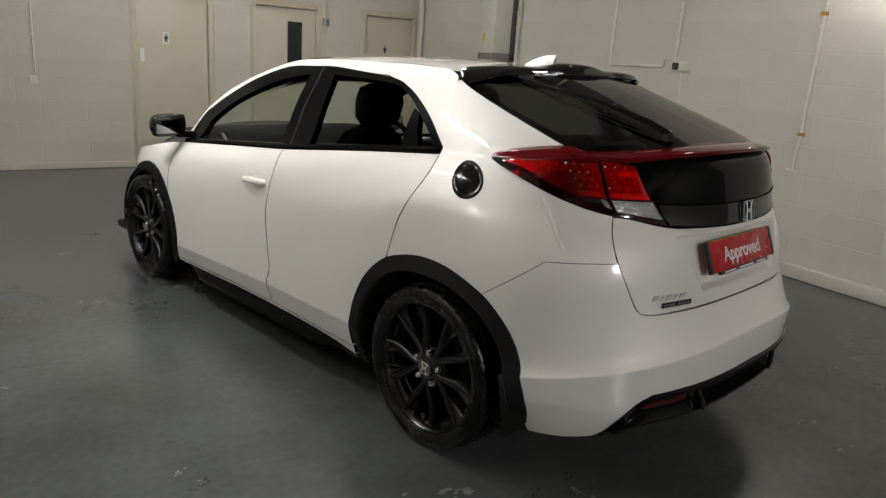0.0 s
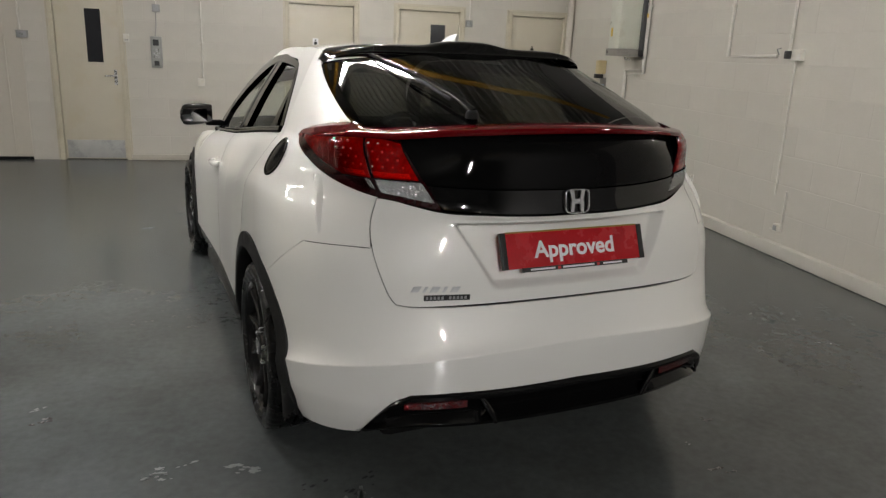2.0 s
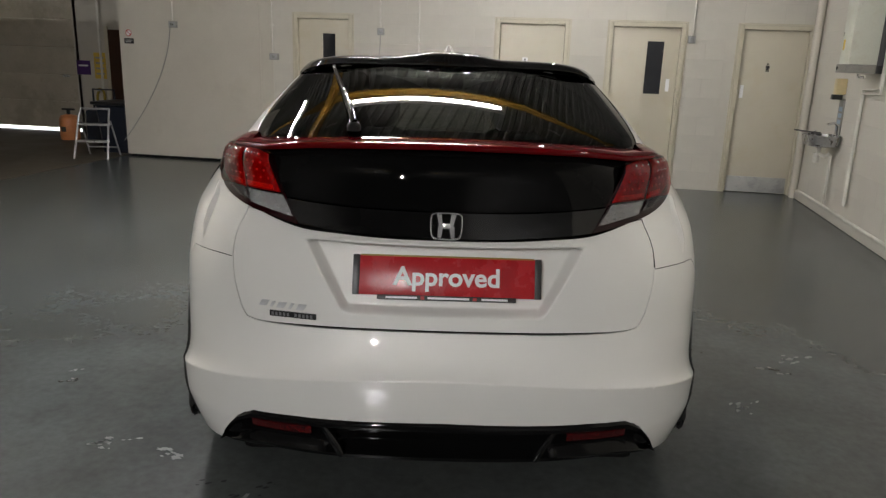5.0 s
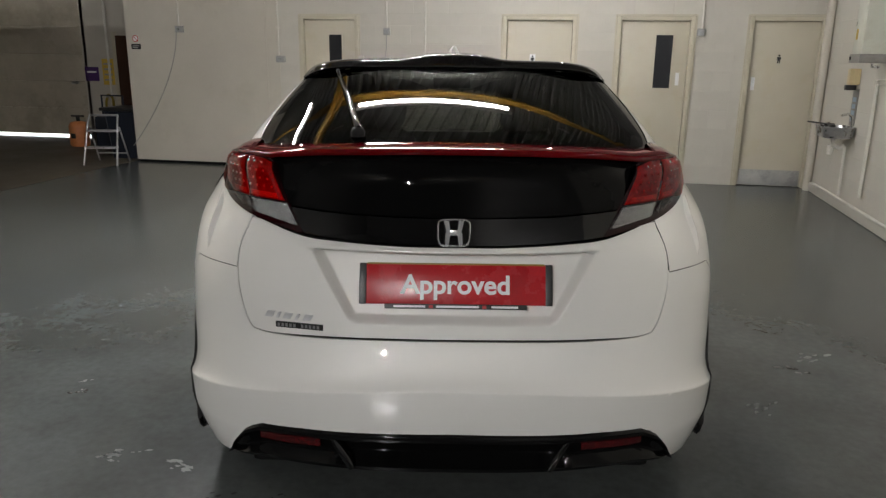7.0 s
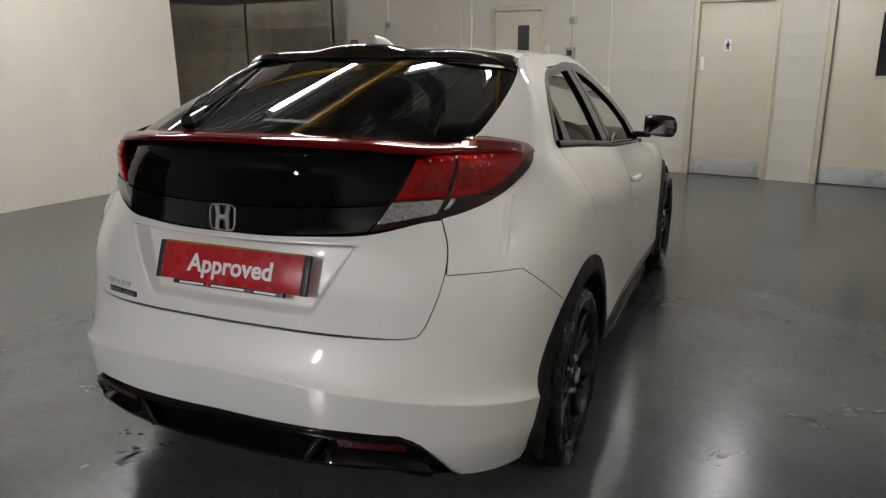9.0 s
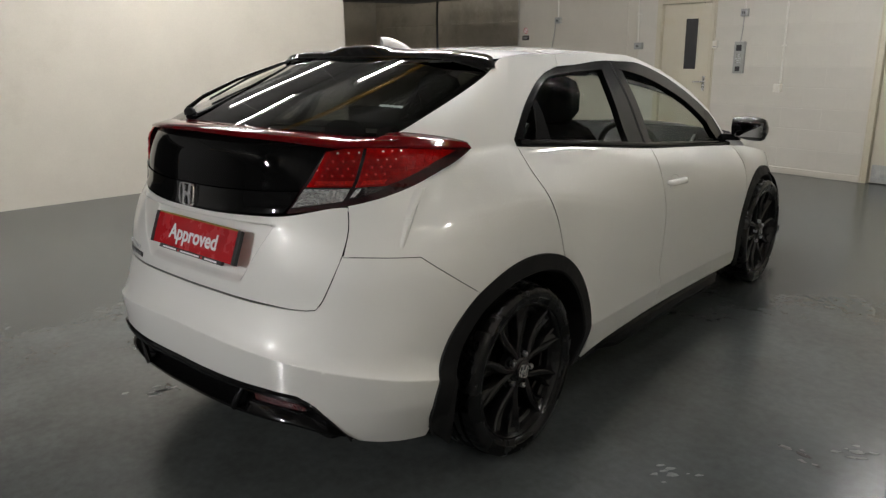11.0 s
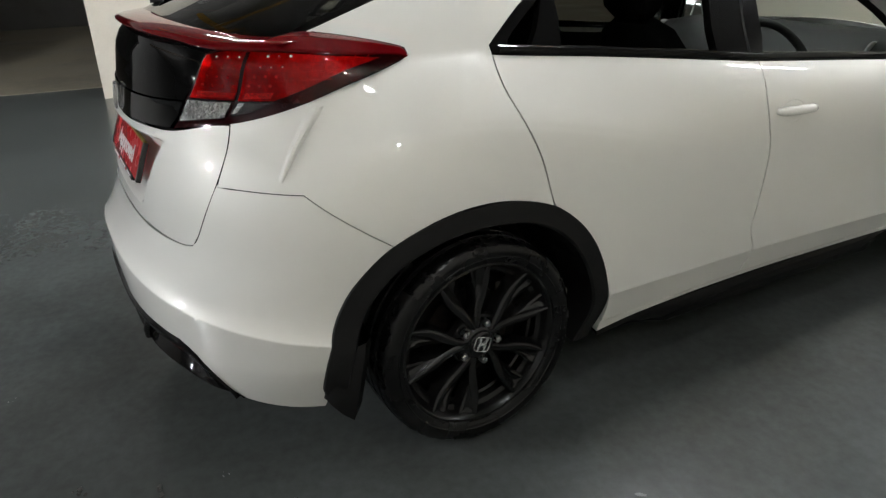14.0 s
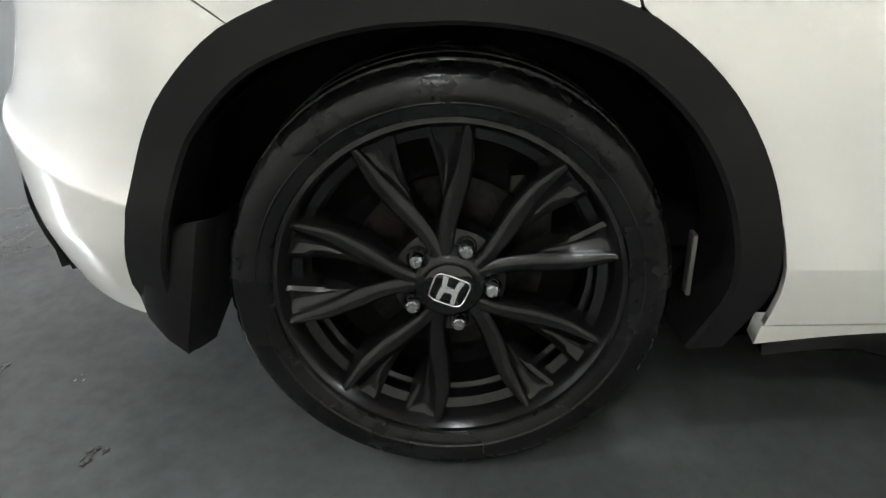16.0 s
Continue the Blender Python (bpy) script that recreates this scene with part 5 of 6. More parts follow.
def emblem(w, h, bar):
    """A rounded frame with two flared uprights and a bridge between them, facing +x."""
    bm = bmesh.new()
    pts = []
    for k in range(40):
        a = 2 * math.pi * k / 40
        c_, s_ = math.cos(a), math.sin(a)
        e = 0.42
        flare = 1 + 0.06 * s_
        pts.append((0.003, math.copysign(abs(c_) ** e, c_) * w / 2 * flare, math.copysign(abs(s_) ** e, s_) * h / 2))
    rod(pts, bar * 0.40, 8, bm, closed=True)
    for side in (-1, 1):
        for i, (y0, z0, y1, z1, wd) in enumerate(((0.215, 0.45, 0.160, 0.0, 0.115), (0.160, 0.0, 0.215, -0.45, 0.115))):
            q = [bm.verts.new((dx, side * y * w + side * d * w, z * h)) for dx in (0.001, 0.0045) for y, z, d in ((y0, z0, -wd / 2), (y0, z0, wd * 0.9), (y1, z1, wd * 0.55), (y1, z1, -wd / 2))]
            for f in ((0, 1, 2, 3), (7, 6, 5, 4), (0, 4, 5, 1), (1, 5, 6, 2), (2, 6, 7, 3), (3, 7, 4, 0)):
                bm.faces.new([q[j] for j in f])
    box(0.001, 0.004, -0.16 * w, 0.16 * w, -0.10 * h, 0.10 * h, 0.0005, bm)
    return bm


first = wheel()
first.parent = car
FACE = 0.882
first.matrix_basis = pose(FACE, 0, 0.3255)
for m in (pose(-FACE, 0, 0.3255, 0, 0, 180) @ pose(0, 0, 0, 17), pose(FACE, 2.6, 0.3255, 31), pose(-FACE, 2.6, 0.3255, 0, 0, 180) @ pose(0, 0, 0, 50)):
    copy_thing(first, m)

# ---- tail details ----
def writing(name, text, size, material, parent, m, label=""):
    curve = bpy.data.curves.new(name, "FONT")
    curve.body, curve.size, curve.align_x, curve.align_y, curve.extrude = text, size, "CENTER", "CENTER", 0.0006
    curve.offset = size * 0.024
    tmp = bpy.data.objects.new(name, curve)
    scene.collection.objects.link(tmp)
    me = bpy.data.meshes.new_from_object(tmp.evaluated_get(bpy.context.evaluated_depsgraph_get()))
    bpy.data.objects.remove(tmp)
    me.materials.clear()
    me.materials.append(material)
    ob = new(name, me)
    ob.parent = parent
    ob.matrix_basis = m
    return tagged(ob, label) if label else ob


PLATE_RED = surface("red_dealer_plate", rgb(0.46, 0.016, 0.022), rough=0.25, coat=0.0, spec=0.3, vary=0.12, scale=14, grain=200, second=rgb(0.36, 0.02, 0.026), amount=0.6, blotch=9)
LETTER = surface("white_plate_letters", rgb(0.85), rough=0.4, vary=0.04)
tilt = math.degrees(math.atan2(0.041, 0.104))
plate_at = pose(0.008, -0.752, 0.857, -tilt, 0, 0)
plate = part("number_plate", box(-0.268, 0.268, -0.008, 0.006, -0.057, 0.057, 0.003), PLATE_RED, car, "red dealer plate in a black holder")
plate.matrix_basis = plate_at
for sx in (-1, 1):
    part("plate_end", box(sx * 0.262 - 0.010, sx * 0.262 + 0.010, -0.0095, 0.004, -0.058, 0.058, 0.002), BLACK_PLASTIC, plate)
part("plate_top_edge", box(-0.25, 0.25, -0.009, 0.004, 0.054, 0.0595, 0.0015), YELLOW, plate)
part("plate_holder", box(-0.20, 0.20, -0.0095, 0.004, -0.070, -0.056, 0.002), BLACK_PLASTIC, plate, "black plate holder lip")
for a, b in ((-0.175, -0.085), (-0.055, 0.065), (0.10, 0.175)):
    part("plate_print", box(a, b, -0.0103, -0.0095, -0.0665, -0.0605), LETTER, plate)
part("plate_print_mark", box(-0.075, -0.064, -0.0103, -0.0095, -0.068, -0.059), RED, plate)
part("plate_print_mark", box(0.075, 0.086, -0.0103, -0.0095, -0.068, -0.059), RED, plate)
writing("plate_word", "Approved", 0.0745, LETTER, plate, pose(0.0, -0.0086, -0.004, 90, 0, 0) @ Matrix.Diagonal((1.02, 1.0, 1.0, 1)), "white lettering")

badge_bm = emblem(0.088, 0.074, 0.0062)
bmesh.ops.rotate(badge_bm, verts=badge_bm.verts, matrix=Matrix.Rotation(radians(-90), 3, "Z"))
badge = part("tail_emblem", badge_bm, EMBLEM, car, "chrome emblem", smooth=30)
badge.matrix_basis = pose(0, -0.756, 1.008, -9, 0, 0) @ Matrix.Diagonal((1, 1.6, 1, 1))
# model badges: chrome strokes and a dark plate with bars
BADGE = surface("satin_badge_chrome", rgb(0.62), rough=0.35, metal=0.45, vary=0.08, scale=40)
# five plain leaning chrome bars in place of the model badge
for k in range(5):
    at = -0.530 + 0.034 * k
    p = skin(chart(at, -0.72, 0.752), 0.752)
    bm = bmesh.new()
    h, sh = 0.0085, 0.005
    w = 0.024 if k % 2 == 0 else 0.009
    shapes = (((-w / 2 - sh, -h), (w / 2 - sh, -h), (w / 2 + sh, h), (-w / 2 + sh, h)),)
    for q in shapes:
        slab(q, 0.004, bm)
    stroke = part("badge_stroke", bm, BADGE, car, "chrome model badge stroke")
    stroke.matrix_basis = pose(float(p[0]), float(p[1]) - 0.004, 0.752, 0, 0, -13)
p = skin(chart(-0.438, -0.75, 0.727), 0.727)
small = part("badge_plate", box(-0.072, 0.072, -0.003, 0.002, -0.0085, 0.0085, 0.001), BLACK_PLASTIC, car, "small dark badge plate")
small.matrix_basis = pose(float(p[0]), float(p[1]) - 0.001, 0.727, 0, 0, -12)
for k in range(11):
    if k != 5:
        part("badge_print", box(-0.066 + 0.012 * k, -0.0585 + 0.012 * k, -0.0038, -0.003, -0.005, 0.005), SILVER, small)

# rear wiper, parked upright on the glass
pivot = glass_skin(-0.395, 1.252)
n = Vector((0, -0.3, 0.95))
a, b = Vector(pivot), Vector((-0.422, 0.01, 1.413))
mid = a.lerp(b, 0.5) + n * 0.034
wiper = part("rear_wiper", rod([a + n * 0.02, a.lerp(b, 0.15) + n * 0.034, mid, b + n * 0.012], [0.013, 0.011, 0.008, 0.005], 10, flat=0.6), GLOSS_BLACK, car, "black rear wiper standing up the glass", smooth=60)
part("wiper_blade", rod([a.lerp(b, 0.2) + n * 0.014, a.lerp(b, 0.6) + n * 0.021, b + n * 0.006 + (b - a) * 0.06], 0.007, 8, flat=0.5), PLASTIC, wiper, smooth=60)
part("wiper_hub", lathe([(0.021, -0.005), (0.021, 0.012), (0.014, 0.022), (0.0005, 0.024)], 20), PLASTIC, wiper, smooth=50).matrix_basis = Matrix.Translation(pivot)

# ---- cabin ----
def cushion(path, half, thick, bm=None):
    """A padded form along a path of (y, z), with a rounded cross section; half: half widths, thick: thicknesses."""
    rows = []
    n = len(path)
    for i, (y, z) in enumerate(path):
        ya, za = path[max(0, i - 1)]
        yb, zb_ = path[min(n - 1, i + 1)]
        d = Vector((0, yb - ya, zb_ - za)).normalized()
        nor = Vector((0, -d.z, d.y))
        row = []
        for k in range(20):
            a = 2 * math.pi * k / 20
            c_, s_ = math.cos(a), math.sin(a)
            row.append(Vector((math.copysign(abs(c_) ** 0.5, c_) * half[i], y, z)) + nor * (math.copysign(abs(s_) ** 0.6, s_) * thick[i] / 2))
        rows.append(row)
    bm = grid_mesh(rows, bm, close=True)
    return bm


def capped(bm, n=20):
    vs = list(bm.verts)
    bm.faces.new(vs[:n])
    bm.faces.new(vs[-n:])
    return bm


for x in (-0.36, 0.36):
    seat = part("front_seat", capped(cushion([(1.24, 0.50), (1.20, 0.62), (1.13, 0.80), (1.06, 0.98), (1.02, 1.08), (1.00, 1.12)], [0.20, 0.245, 0.25, 0.225, 0.17, 0.10], [0.10, 0.16, 0.15, 0.12, 0.10, 0.06])), SEAT, car, "black front seat", smooth=60)
    seat.matrix_basis = pose(x, 0, 0)
    part("head_restraint", capped(cushion([(1.00, 1.13), (0.99, 1.17), (0.975, 1.25), (0.97, 1.31), (0.97, 1.335)], [0.09, 0.125, 0.135, 0.12, 0.07], [0.06, 0.10, 0.11, 0.09, 0.04])), SEAT, seat, smooth=60)
    part("seat_base", capped(cushion([(1.15, 0.46), (1.35, 0.50), (1.60, 0.54), (1.70, 0.52)], [0.22, 0.25, 0.25, 0.22], [0.12, 0.16, 0.16, 0.08])), SEAT, seat, smooth=60)
rear = part("rear_seat", capped(cushion([(0.55, 0.45), (0.46, 0.62), (0.36, 0.85), (0.31, 0.98), (0.29, 1.02)], [0.60, 0.62, 0.60, 0.57, 0.52], [0.10, 0.15, 0.14, 0.11, 0.05])), SEAT, car, "black rear seat", smooth=60)
part("rear_seat_base", capped(cushion([(0.50, 0.46), (0.75, 0.50), (1.0, 0.50)], [0.60, 0.62, 0.58], [0.12, 0.14, 0.10])), SEAT, rear, smooth=60)
for x in (-0.36, 0.0, 0.36):
    part("rear_head_restraint", capped(cushion([(0.30, 1.02), (0.29, 1.06), (0.285, 1.12), (0.29, 1.15)], [0.10, 0.13, 0.12, 0.06], [0.05, 0.09, 0.09, 0.04])), SEAT, rear, smooth=60).matrix_basis = pose(x, 0, 0)
dash_board = part("dashboard", capped(cushion([(2.02, 0.66), (2.08, 0.80), (2.18, 0.90), (2.40, 0.925), (2.68, 0.91)], [0.66, 0.69, 0.70, 0.69, 0.62], [0.20, 0.20, 0.14, 0.10, 0.06])), DASH, car, "black dashboard", smooth=60)
part("centre_console", box(-0.10, 0.10, 1.35, 2.05, 0.30, 0.66, 0.03), DASH, dash_board)
bm = bmesh.new()
ring = [(0.36 + 0.185 * math.cos(a), 1.80 - 0.07 * math.sin(a), 0.875 + 0.175 * math.sin(a)) for a in (2 * math.pi * k / 36 for k in range(36))]
rod(ring, 0.017, 10, bm, closed=True)
rod([(0.185, 1.80, 0.875), (0.36, 1.83, 0.86), (0.535, 1.80, 0.875)], 0.022, 8, bm)
rod([(0.36, 1.83, 0.86), (0.36, 1.98, 0.80)], 0.045, 12, bm)
part("steering_wheel", bm, DASH, car, "black steering wheel", smooth=60)
for turn in (1, -1):
    bm = lathe([(0.052, 0.0), (0.055, 0.006), (0.048, 0.009), (0.046, 0.004), (0.0005, 0.006)], 28, "X")
    sp = part("door_speaker", bm, SILVER, car, "round silver speaker ring", smooth=50)
    sp.matrix_basis = pose(turn * 0.60, 2.14, 0.905, 0, 0, 180 if turn > 0 else 0)
part("cabin_floor", box(-0.70, 0.70, -0.50, 2.6, 0.30, 0.36, 0.02), CAVITY, car)
part("load_cover", grid_mesh([[(x, y, 0.985 + 0.02 * (1 - (x / 0.62) ** 2)) for x in np.linspace(-0.60, 0.60, 9)] for y in np.linspace(-0.58, 0.26, 8)]), SEAT, car, "dark load cover", smooth=60)
part("interior_mirror", box(-0.11, 0.11, 1.72, 1.75, 1.30, 1.36, 0.012), DASH, car)

# ---- the wall with the doors ----
def door(name, x0, x1, label, pane=None, sign=None, push=None, handle=None, kick=(0.012, 0.20)):
    d = thing(name, pose(0, BACK, 0), label, "door", kind="structure")
    bm = box(x0, x1, 0.035, 0.08, 0.008, HEAD, 0.003)
    leaf = part("leaf", bm, DOOR_PAINT, d)
    for a, b, z0, z1 in ((x0 - 0.055, x0 - 0.004, 0, HEAD + 0.055), (x1 + 0.004, x1 + 0.055, 0, HEAD + 0.055), (x0 - 0.004, x1 + 0.004, HEAD + 0.004, HEAD + 0.055)):
        part("frame", box(a, b, -0.018, 0.10, z0, z1, 0.005), FRAME_PAINT, d)
    for a, b, z0, z1 in ((x0 - 0.075, x0 - 0.058, 0, HEAD + 0.075), (x1 + 0.058, x1 + 0.075, 0, HEAD + 0.075), (x0 - 0.058, x1 + 0.058, HEAD + 0.058, HEAD + 0.075)):
        part("architrave", box(a, b, -0.012, 0.0, z0, z1, 0.004), FRAME_PAINT, d)
    part("kick_plate", box(x0 + 0.02, x1 - 0.02, 0.031, 0.036, kick[0], kick[1], 0.001), KICK, d, "scuffed grey kick plate")
    if pane:
        a, b, z0, z1 = pane
        win = part("vision_panel", box(a, b, 0.030, 0.034, z0, z1), DARK_GLASS, d, "dark narrow glass panel")
        for p in ((a - 0.012, a, z0 - 0.012, z1 + 0.012), (b, b + 0.012, z0 - 0.012, z1 + 0.012), (a, b, z1, z1 + 0.012), (a, b, z0 - 0.012, z0)):
            part("bead", box(p[0], p[1], 0.024, 0.037, p[2], p[3], 0.002), DOOR_PAINT, win)
    if sign:
        x, z, card = sign
        if card:
            part("sign_card", box(x - 0.035, x + 0.035, 0.031, 0.034, z - 0.062, z + 0.062), PAPER, d, "white sign card")
        mark_bm = slab([(x - 0.006, z - 0.05), (x - 0.018, z - 0.05), (x - 0.013, z - 0.005), (x - 0.024, z - 0.012), (x - 0.020, z + 0.022), (x + 0.020, z + 0.022), (x + 0.024, z - 0.012), (x + 0.013, z - 0.005), (x + 0.018, z - 0.05), (x + 0.006, z - 0.05), (x, z - 0.015)], 0.003)
        bmesh.ops.translate(mark_bm, verts=mark_bm.verts, vec=(0, 0.028, 0))
        part("sign_mark", mark_bm, INK, d, "black sign mark")
        dot = lathe([(0.0005, 0.028), (0.011, 0.028), (0.011, 0.031)], 16, "Y")
        part("sign_dot", dot, INK, d).location = (x, 0, z + 0.038)
    if push:
        part("push_plate", box(push[0] - 0.022, push[0] + 0.022, 0.031, 0.0355, push[1] - 0.075, push[1] + 0.075, 0.002), PAPER, d, "pale push plate")
    if handle:
        x, z = handle
        part("lock_plate", box(x - 0.018, x + 0.018, 0.028, 0.036, z - 0.09, z + 0.09, 0.004), DARK_CHROME, d)
        part("door_handle", rod([(x, 0.03, z + 0.02), (x, -0.02, z + 0.02), (x - 0.03, -0.025, z + 0.02), (x - 0.11, -0.02, z + 0.018)], 0.009, 10), DARK_CHROME, d, "steel lever handle", smooth=60)
    return d


door("door_1", *DOORS[0], "cream office door with a narrow dark window and grey kick plate", pane=(-2.775, -2.605, 1.15, 1.75), handle=(-2.485, 0.98), kick=(0.02, 0.235))
door("door_2", *DOORS[1], "cream washroom door with a small white sign and kick plate", sign=(-0.135, 1.47, True), push=(-0.40, 1.27))
door("door_3", *DOORS[2], "cream door with a narrow dark window and grey kick plate", pane=(1.335, 1.53, 1.15, 1.77), push=(1.615, 1.26))
door("door_4", *DOORS[3], "cream washroom door with a black sign mark and kick plate", sign=(2.745, 1.51, False), push=(2.485, 1.22))


def conduit(name, points, radius, place, label, group="surface conduits", material=None):
    """A run of surface pipe with saddle clips."""
    t = thing(name, place, label, "pipe", group)
    pts = [Vector(p) for p in points]
    part("pipe", rod(pts, radius, 10), material or WHITE_PLASTIC, t, smooth=60)
    for a, b in zip(pts, pts[1:]):
        n = int((b - a).length / 0.7)
        for k in range(n):
            c_ = a.lerp(b, (k + 0.5) / n)
            part("saddle", box(c_.x - 0.022, c_.x + 0.022, c_.y - radius, c_.y + radius + 0.004, c_.z - 0.008, c_.z + 0.008, 0.002), material or WHITE_PLASTIC, t)
    return t


def switch(name, x, z, label, w=0.085, h=0.085, knob=True, place=None, material=None):
    t = thing(name, place or pose(x, BACK, z), label, "switch")
    body = part("body", box(-w / 2, w / 2, -0.045, 0.0, -h / 2, h / 2, 0.006), material or GREY_BOX, t)
    part("face_plate", box(-w / 2 + 0.01, w / 2 - 0.01, -0.049, -0.045, -h / 2 + 0.01, h / 2 - 0.01, 0.001), SILVER, t)
    if knob:
        part("knob", lathe([(0.014, -0.066), (0.014, -0.049)], 16, "Y"), BLACK_PLASTIC, t)
    return t


switch("wall_switch", 1.835, 1.80, "grey metal wall switch with a black knob")
switch("wall_switch", -1.985, 1.79, "grey metal wall switch above the intercom")
switch("wall_socket", -3.43, 1.435, "grey metal wall socket with a black plug", w=0.12)
switch("wall_socket", -4.85, 1.805, "grey metal wall socket with a trailing cable", w=0.11)
for x, z in ((1.845, 1.845), (-1.99, 1.835), (-3.455, 1.48), (-4.86, 1.85), (-1.49, 1.01)):
    conduit("conduit", [(0, -0.014, 0), (0, -0.014, TOP - z)], 0.011, pose(x, BACK, z), "white surface conduit running up the wall")
t = thing("junction_box", pose(-1.515, BACK, 0.955), "small white junction box on the painted wall", "box")
part("body", box(-0.042, 0.042, -0.04, 0, -0.045, 0.045, 0.006), WHITE_PLASTIC, t)
part("lid", box(-0.036, 0.036, -0.044, -0.04, -0.039, 0.039, 0.003), WHITE_PLASTIC, t)
t = thing("alarm_box", pose(-2.33, BACK, 1.44), "small cream alarm box beside the office door", "box")
part("body", box(-0.032, 0.032, -0.035, 0, -0.045, 0.045, 0.008), WHITE_PLASTIC, t)
part("slot", box(-0.02, 0.02, -0.037, -0.035, -0.03, -0.018), GREY_BOX, t)
t = thing("intercom", pose(-2.005, BACK, 1.29), "grey wall intercom with black speaker and lens", "intercom")
part("body", box(-0.062, 0.062, -0.05, 0, -0.18, 0.18, 0.008), GREY_BOX, t)
part("speaker", box(-0.032, 0.032, -0.054, -0.05, 0.075, 0.145, 0.004), BLACK_PLASTIC, t)
part("lens", box(-0.028, 0.028, -0.054, -0.05, -0.155, -0.10, 0.004), BLACK_PLASTIC, t)
for k in range(5):
    part("grille_slot", box(-0.035, 0.035, -0.053, -0.050, -0.06 + 0.022 * k, -0.052 + 0.022 * k), DARK_CHROME, t)
conduit("cable", [(0, -0.02, 0), (0.015, -0.02, 0.12), (0.02, -0.02, 0.30)], 0.005, pose(-2.01, BACK, 1.47), "grey cable between intercom and switch", "cables", GREY_BOX)
pts = [(0, -0.05, 0)]
for k in range(1, 25):
    f = k / 24
    pts.append((-0.02 - 0.79 * f ** 1.5, -0.03, -1.54 * f ** 0.9 - 0.02))
t = thing("trailing_cable", pose(-4.88, BACK, 1.78), "thin grey cable hanging from the wall socket", "cable")
part("cord", rod(pts, 0.006, 8), GREY_BOX, t, smooth=60)
t = thing("warning_sign", pose(-5.52, BACK - 0.006, 1.68), "small round red and white warning sign", "sign")
part("disc", lathe([(0.0005, -0.003), (0.045, -0.003), (0.045, 0.0)], 24, "Y"), PAPER, t)
part("ring", lathe([(0.034, -0.0045), (0.045, -0.0045), (0.045, -0.003)], 24, "Y"), RED, t)
bar = part("bar", box(-0.034, 0.034, -0.005, -0.003, -0.005, 0.005), RED, t)
bar.rotation_euler = (0, radians(45), 0)
t = thing("label_plate", pose(-5.52, BACK - 0.006, 1.575), "small black label plate on the plain wall", "sign")
part("plate", box(-0.07, 0.07, -0.004, 0, -0.035, 0.035, 0.002), INK, t)
part("print", box(-0.05, 0.05, -0.005, -0.004, 0.004, 0.016), GREY_BOX, t)
part("print", box(-0.05, 0.03, -0.005, -0.004, -0.018, -0.006), GREY_BOX, t)
tagged(part("skirting", box(-2.36, -0.53, BACK - 0.02, BACK + 0.01, 0, 0.07, 0.008), WALL_PAINT), "painted skirting fillet along the blockwork", "skirting", kind="structure")
tagged(part("panel_edge", box(-3.645, -3.625, BACK - 0.014, BACK, 0.035, TOP, 0.004), WALL_PAINT), "painted edge strip of the plain panel", "trim", kind="structure")

# ---- the long side wall ----


def on_side(y, z, out=0.0):
    return SIDE_TURN @ pose(-out, y, z, 0, 0, -90)


# wall things below are drawn with x along the wall (towards the near end), y into the wall, z up
plinth = part("plinth", box(-0.045, 0.03, -17, 6.5, 0, 0.105, 0.02), BLOCK_PAINT)
plinth.matrix_world = SIDE_TURN
tagged(plinth, "uneven painted plinth along the foot of the wall", "skirting", kind="structure")
conduit("base_pipe", [(-6.1, -0.065, 0.13), (-4.9, -0.062, 0.125), (-3.3, -0.060, 0.122), (-3.25, -0.02, 0.16)], 0.016, SIDE_TURN @ pose(0, 0, 0, 0, 0, -90), "painted pipe running along the plinth")
heater = thing("water_heater", on_side(4.52, 1.475), "tall pale wall-mounted water heater with a grey base", "heater")
part("cabinet", box(-0.13, 0.13, -0.31, -0.03, 0.075, 1.0, 0.012), HEATER_PAINT, heater)
part("back_plate", box(0.10, 0.155, -0.075, 0, 0.02, 1.0, 0.006), DARK_GREY, heater, "dark grey back plate")
tray = part("base_tray", box(-0.14, 0.14, -0.325, -0.01, 0.0, 0.075, 0.006), GREY_METAL, heater, "grey metal base tray")
part("tray_screw", lathe([(0.014, -0.331), (0.014, -0.325)], 16, "Y"), BLACK_PLASTIC, tray).location = (-0.10, 0, 0.04)
part("tray_valve", rod([(0.09, -0.20, -0.002), (0.09, -0.20, -0.03), (0.09, -0.14, -0.035)], 0.012, 8), DARK_CHROME, heater)
part("tray_end", box(0.141, 0.160, -0.08, -0.01, 0.0, 0.07, 0.004), BLACK_PLASTIC, heater)
part("caution_label", box(-0.08, -0.035, -0.3125, -0.310, 0.20, 0.29), YELLOW_LABEL, heater, "yellowed caution label")
for dx, bend in ((0.185, 0.03), (0.215, 0.07)):
    conduit("heater_pipe", [(dx, -0.03, 1.2), (dx, -0.03, -0.10 - bend), (dx - 0.42, -0.03, -0.12 - bend), (dx - 0.42, -0.03, -1.25)], 0.011, on_side(4.52, 1.475), "painted water pipe beside the heater")
pipe_tag = thing("pipe_marker", on_side(4.52, 1.475) @ pose(0.185, -0.045, 0.42), "yellow tape marker round the heater pipe", "tape")
part("tape", lathe([(0.014, -0.02), (0.016, 0.0), (0.014, 0.02)], 12), YELLOW_LABEL, pipe_tag).location = (0, 0.015, 0)
disp = thing("soap_dispenser", on_side(5.36, 1.22), "cream plastic soap dispenser on the wall", "dispenser")
part("tank", box(-0.05, 0.05, -0.10, 0, 0.04, 0.20, 0.015), surface("yellowed_plastic", rgb(0.55, 0.45, 0.25), rough=0.4), disp)
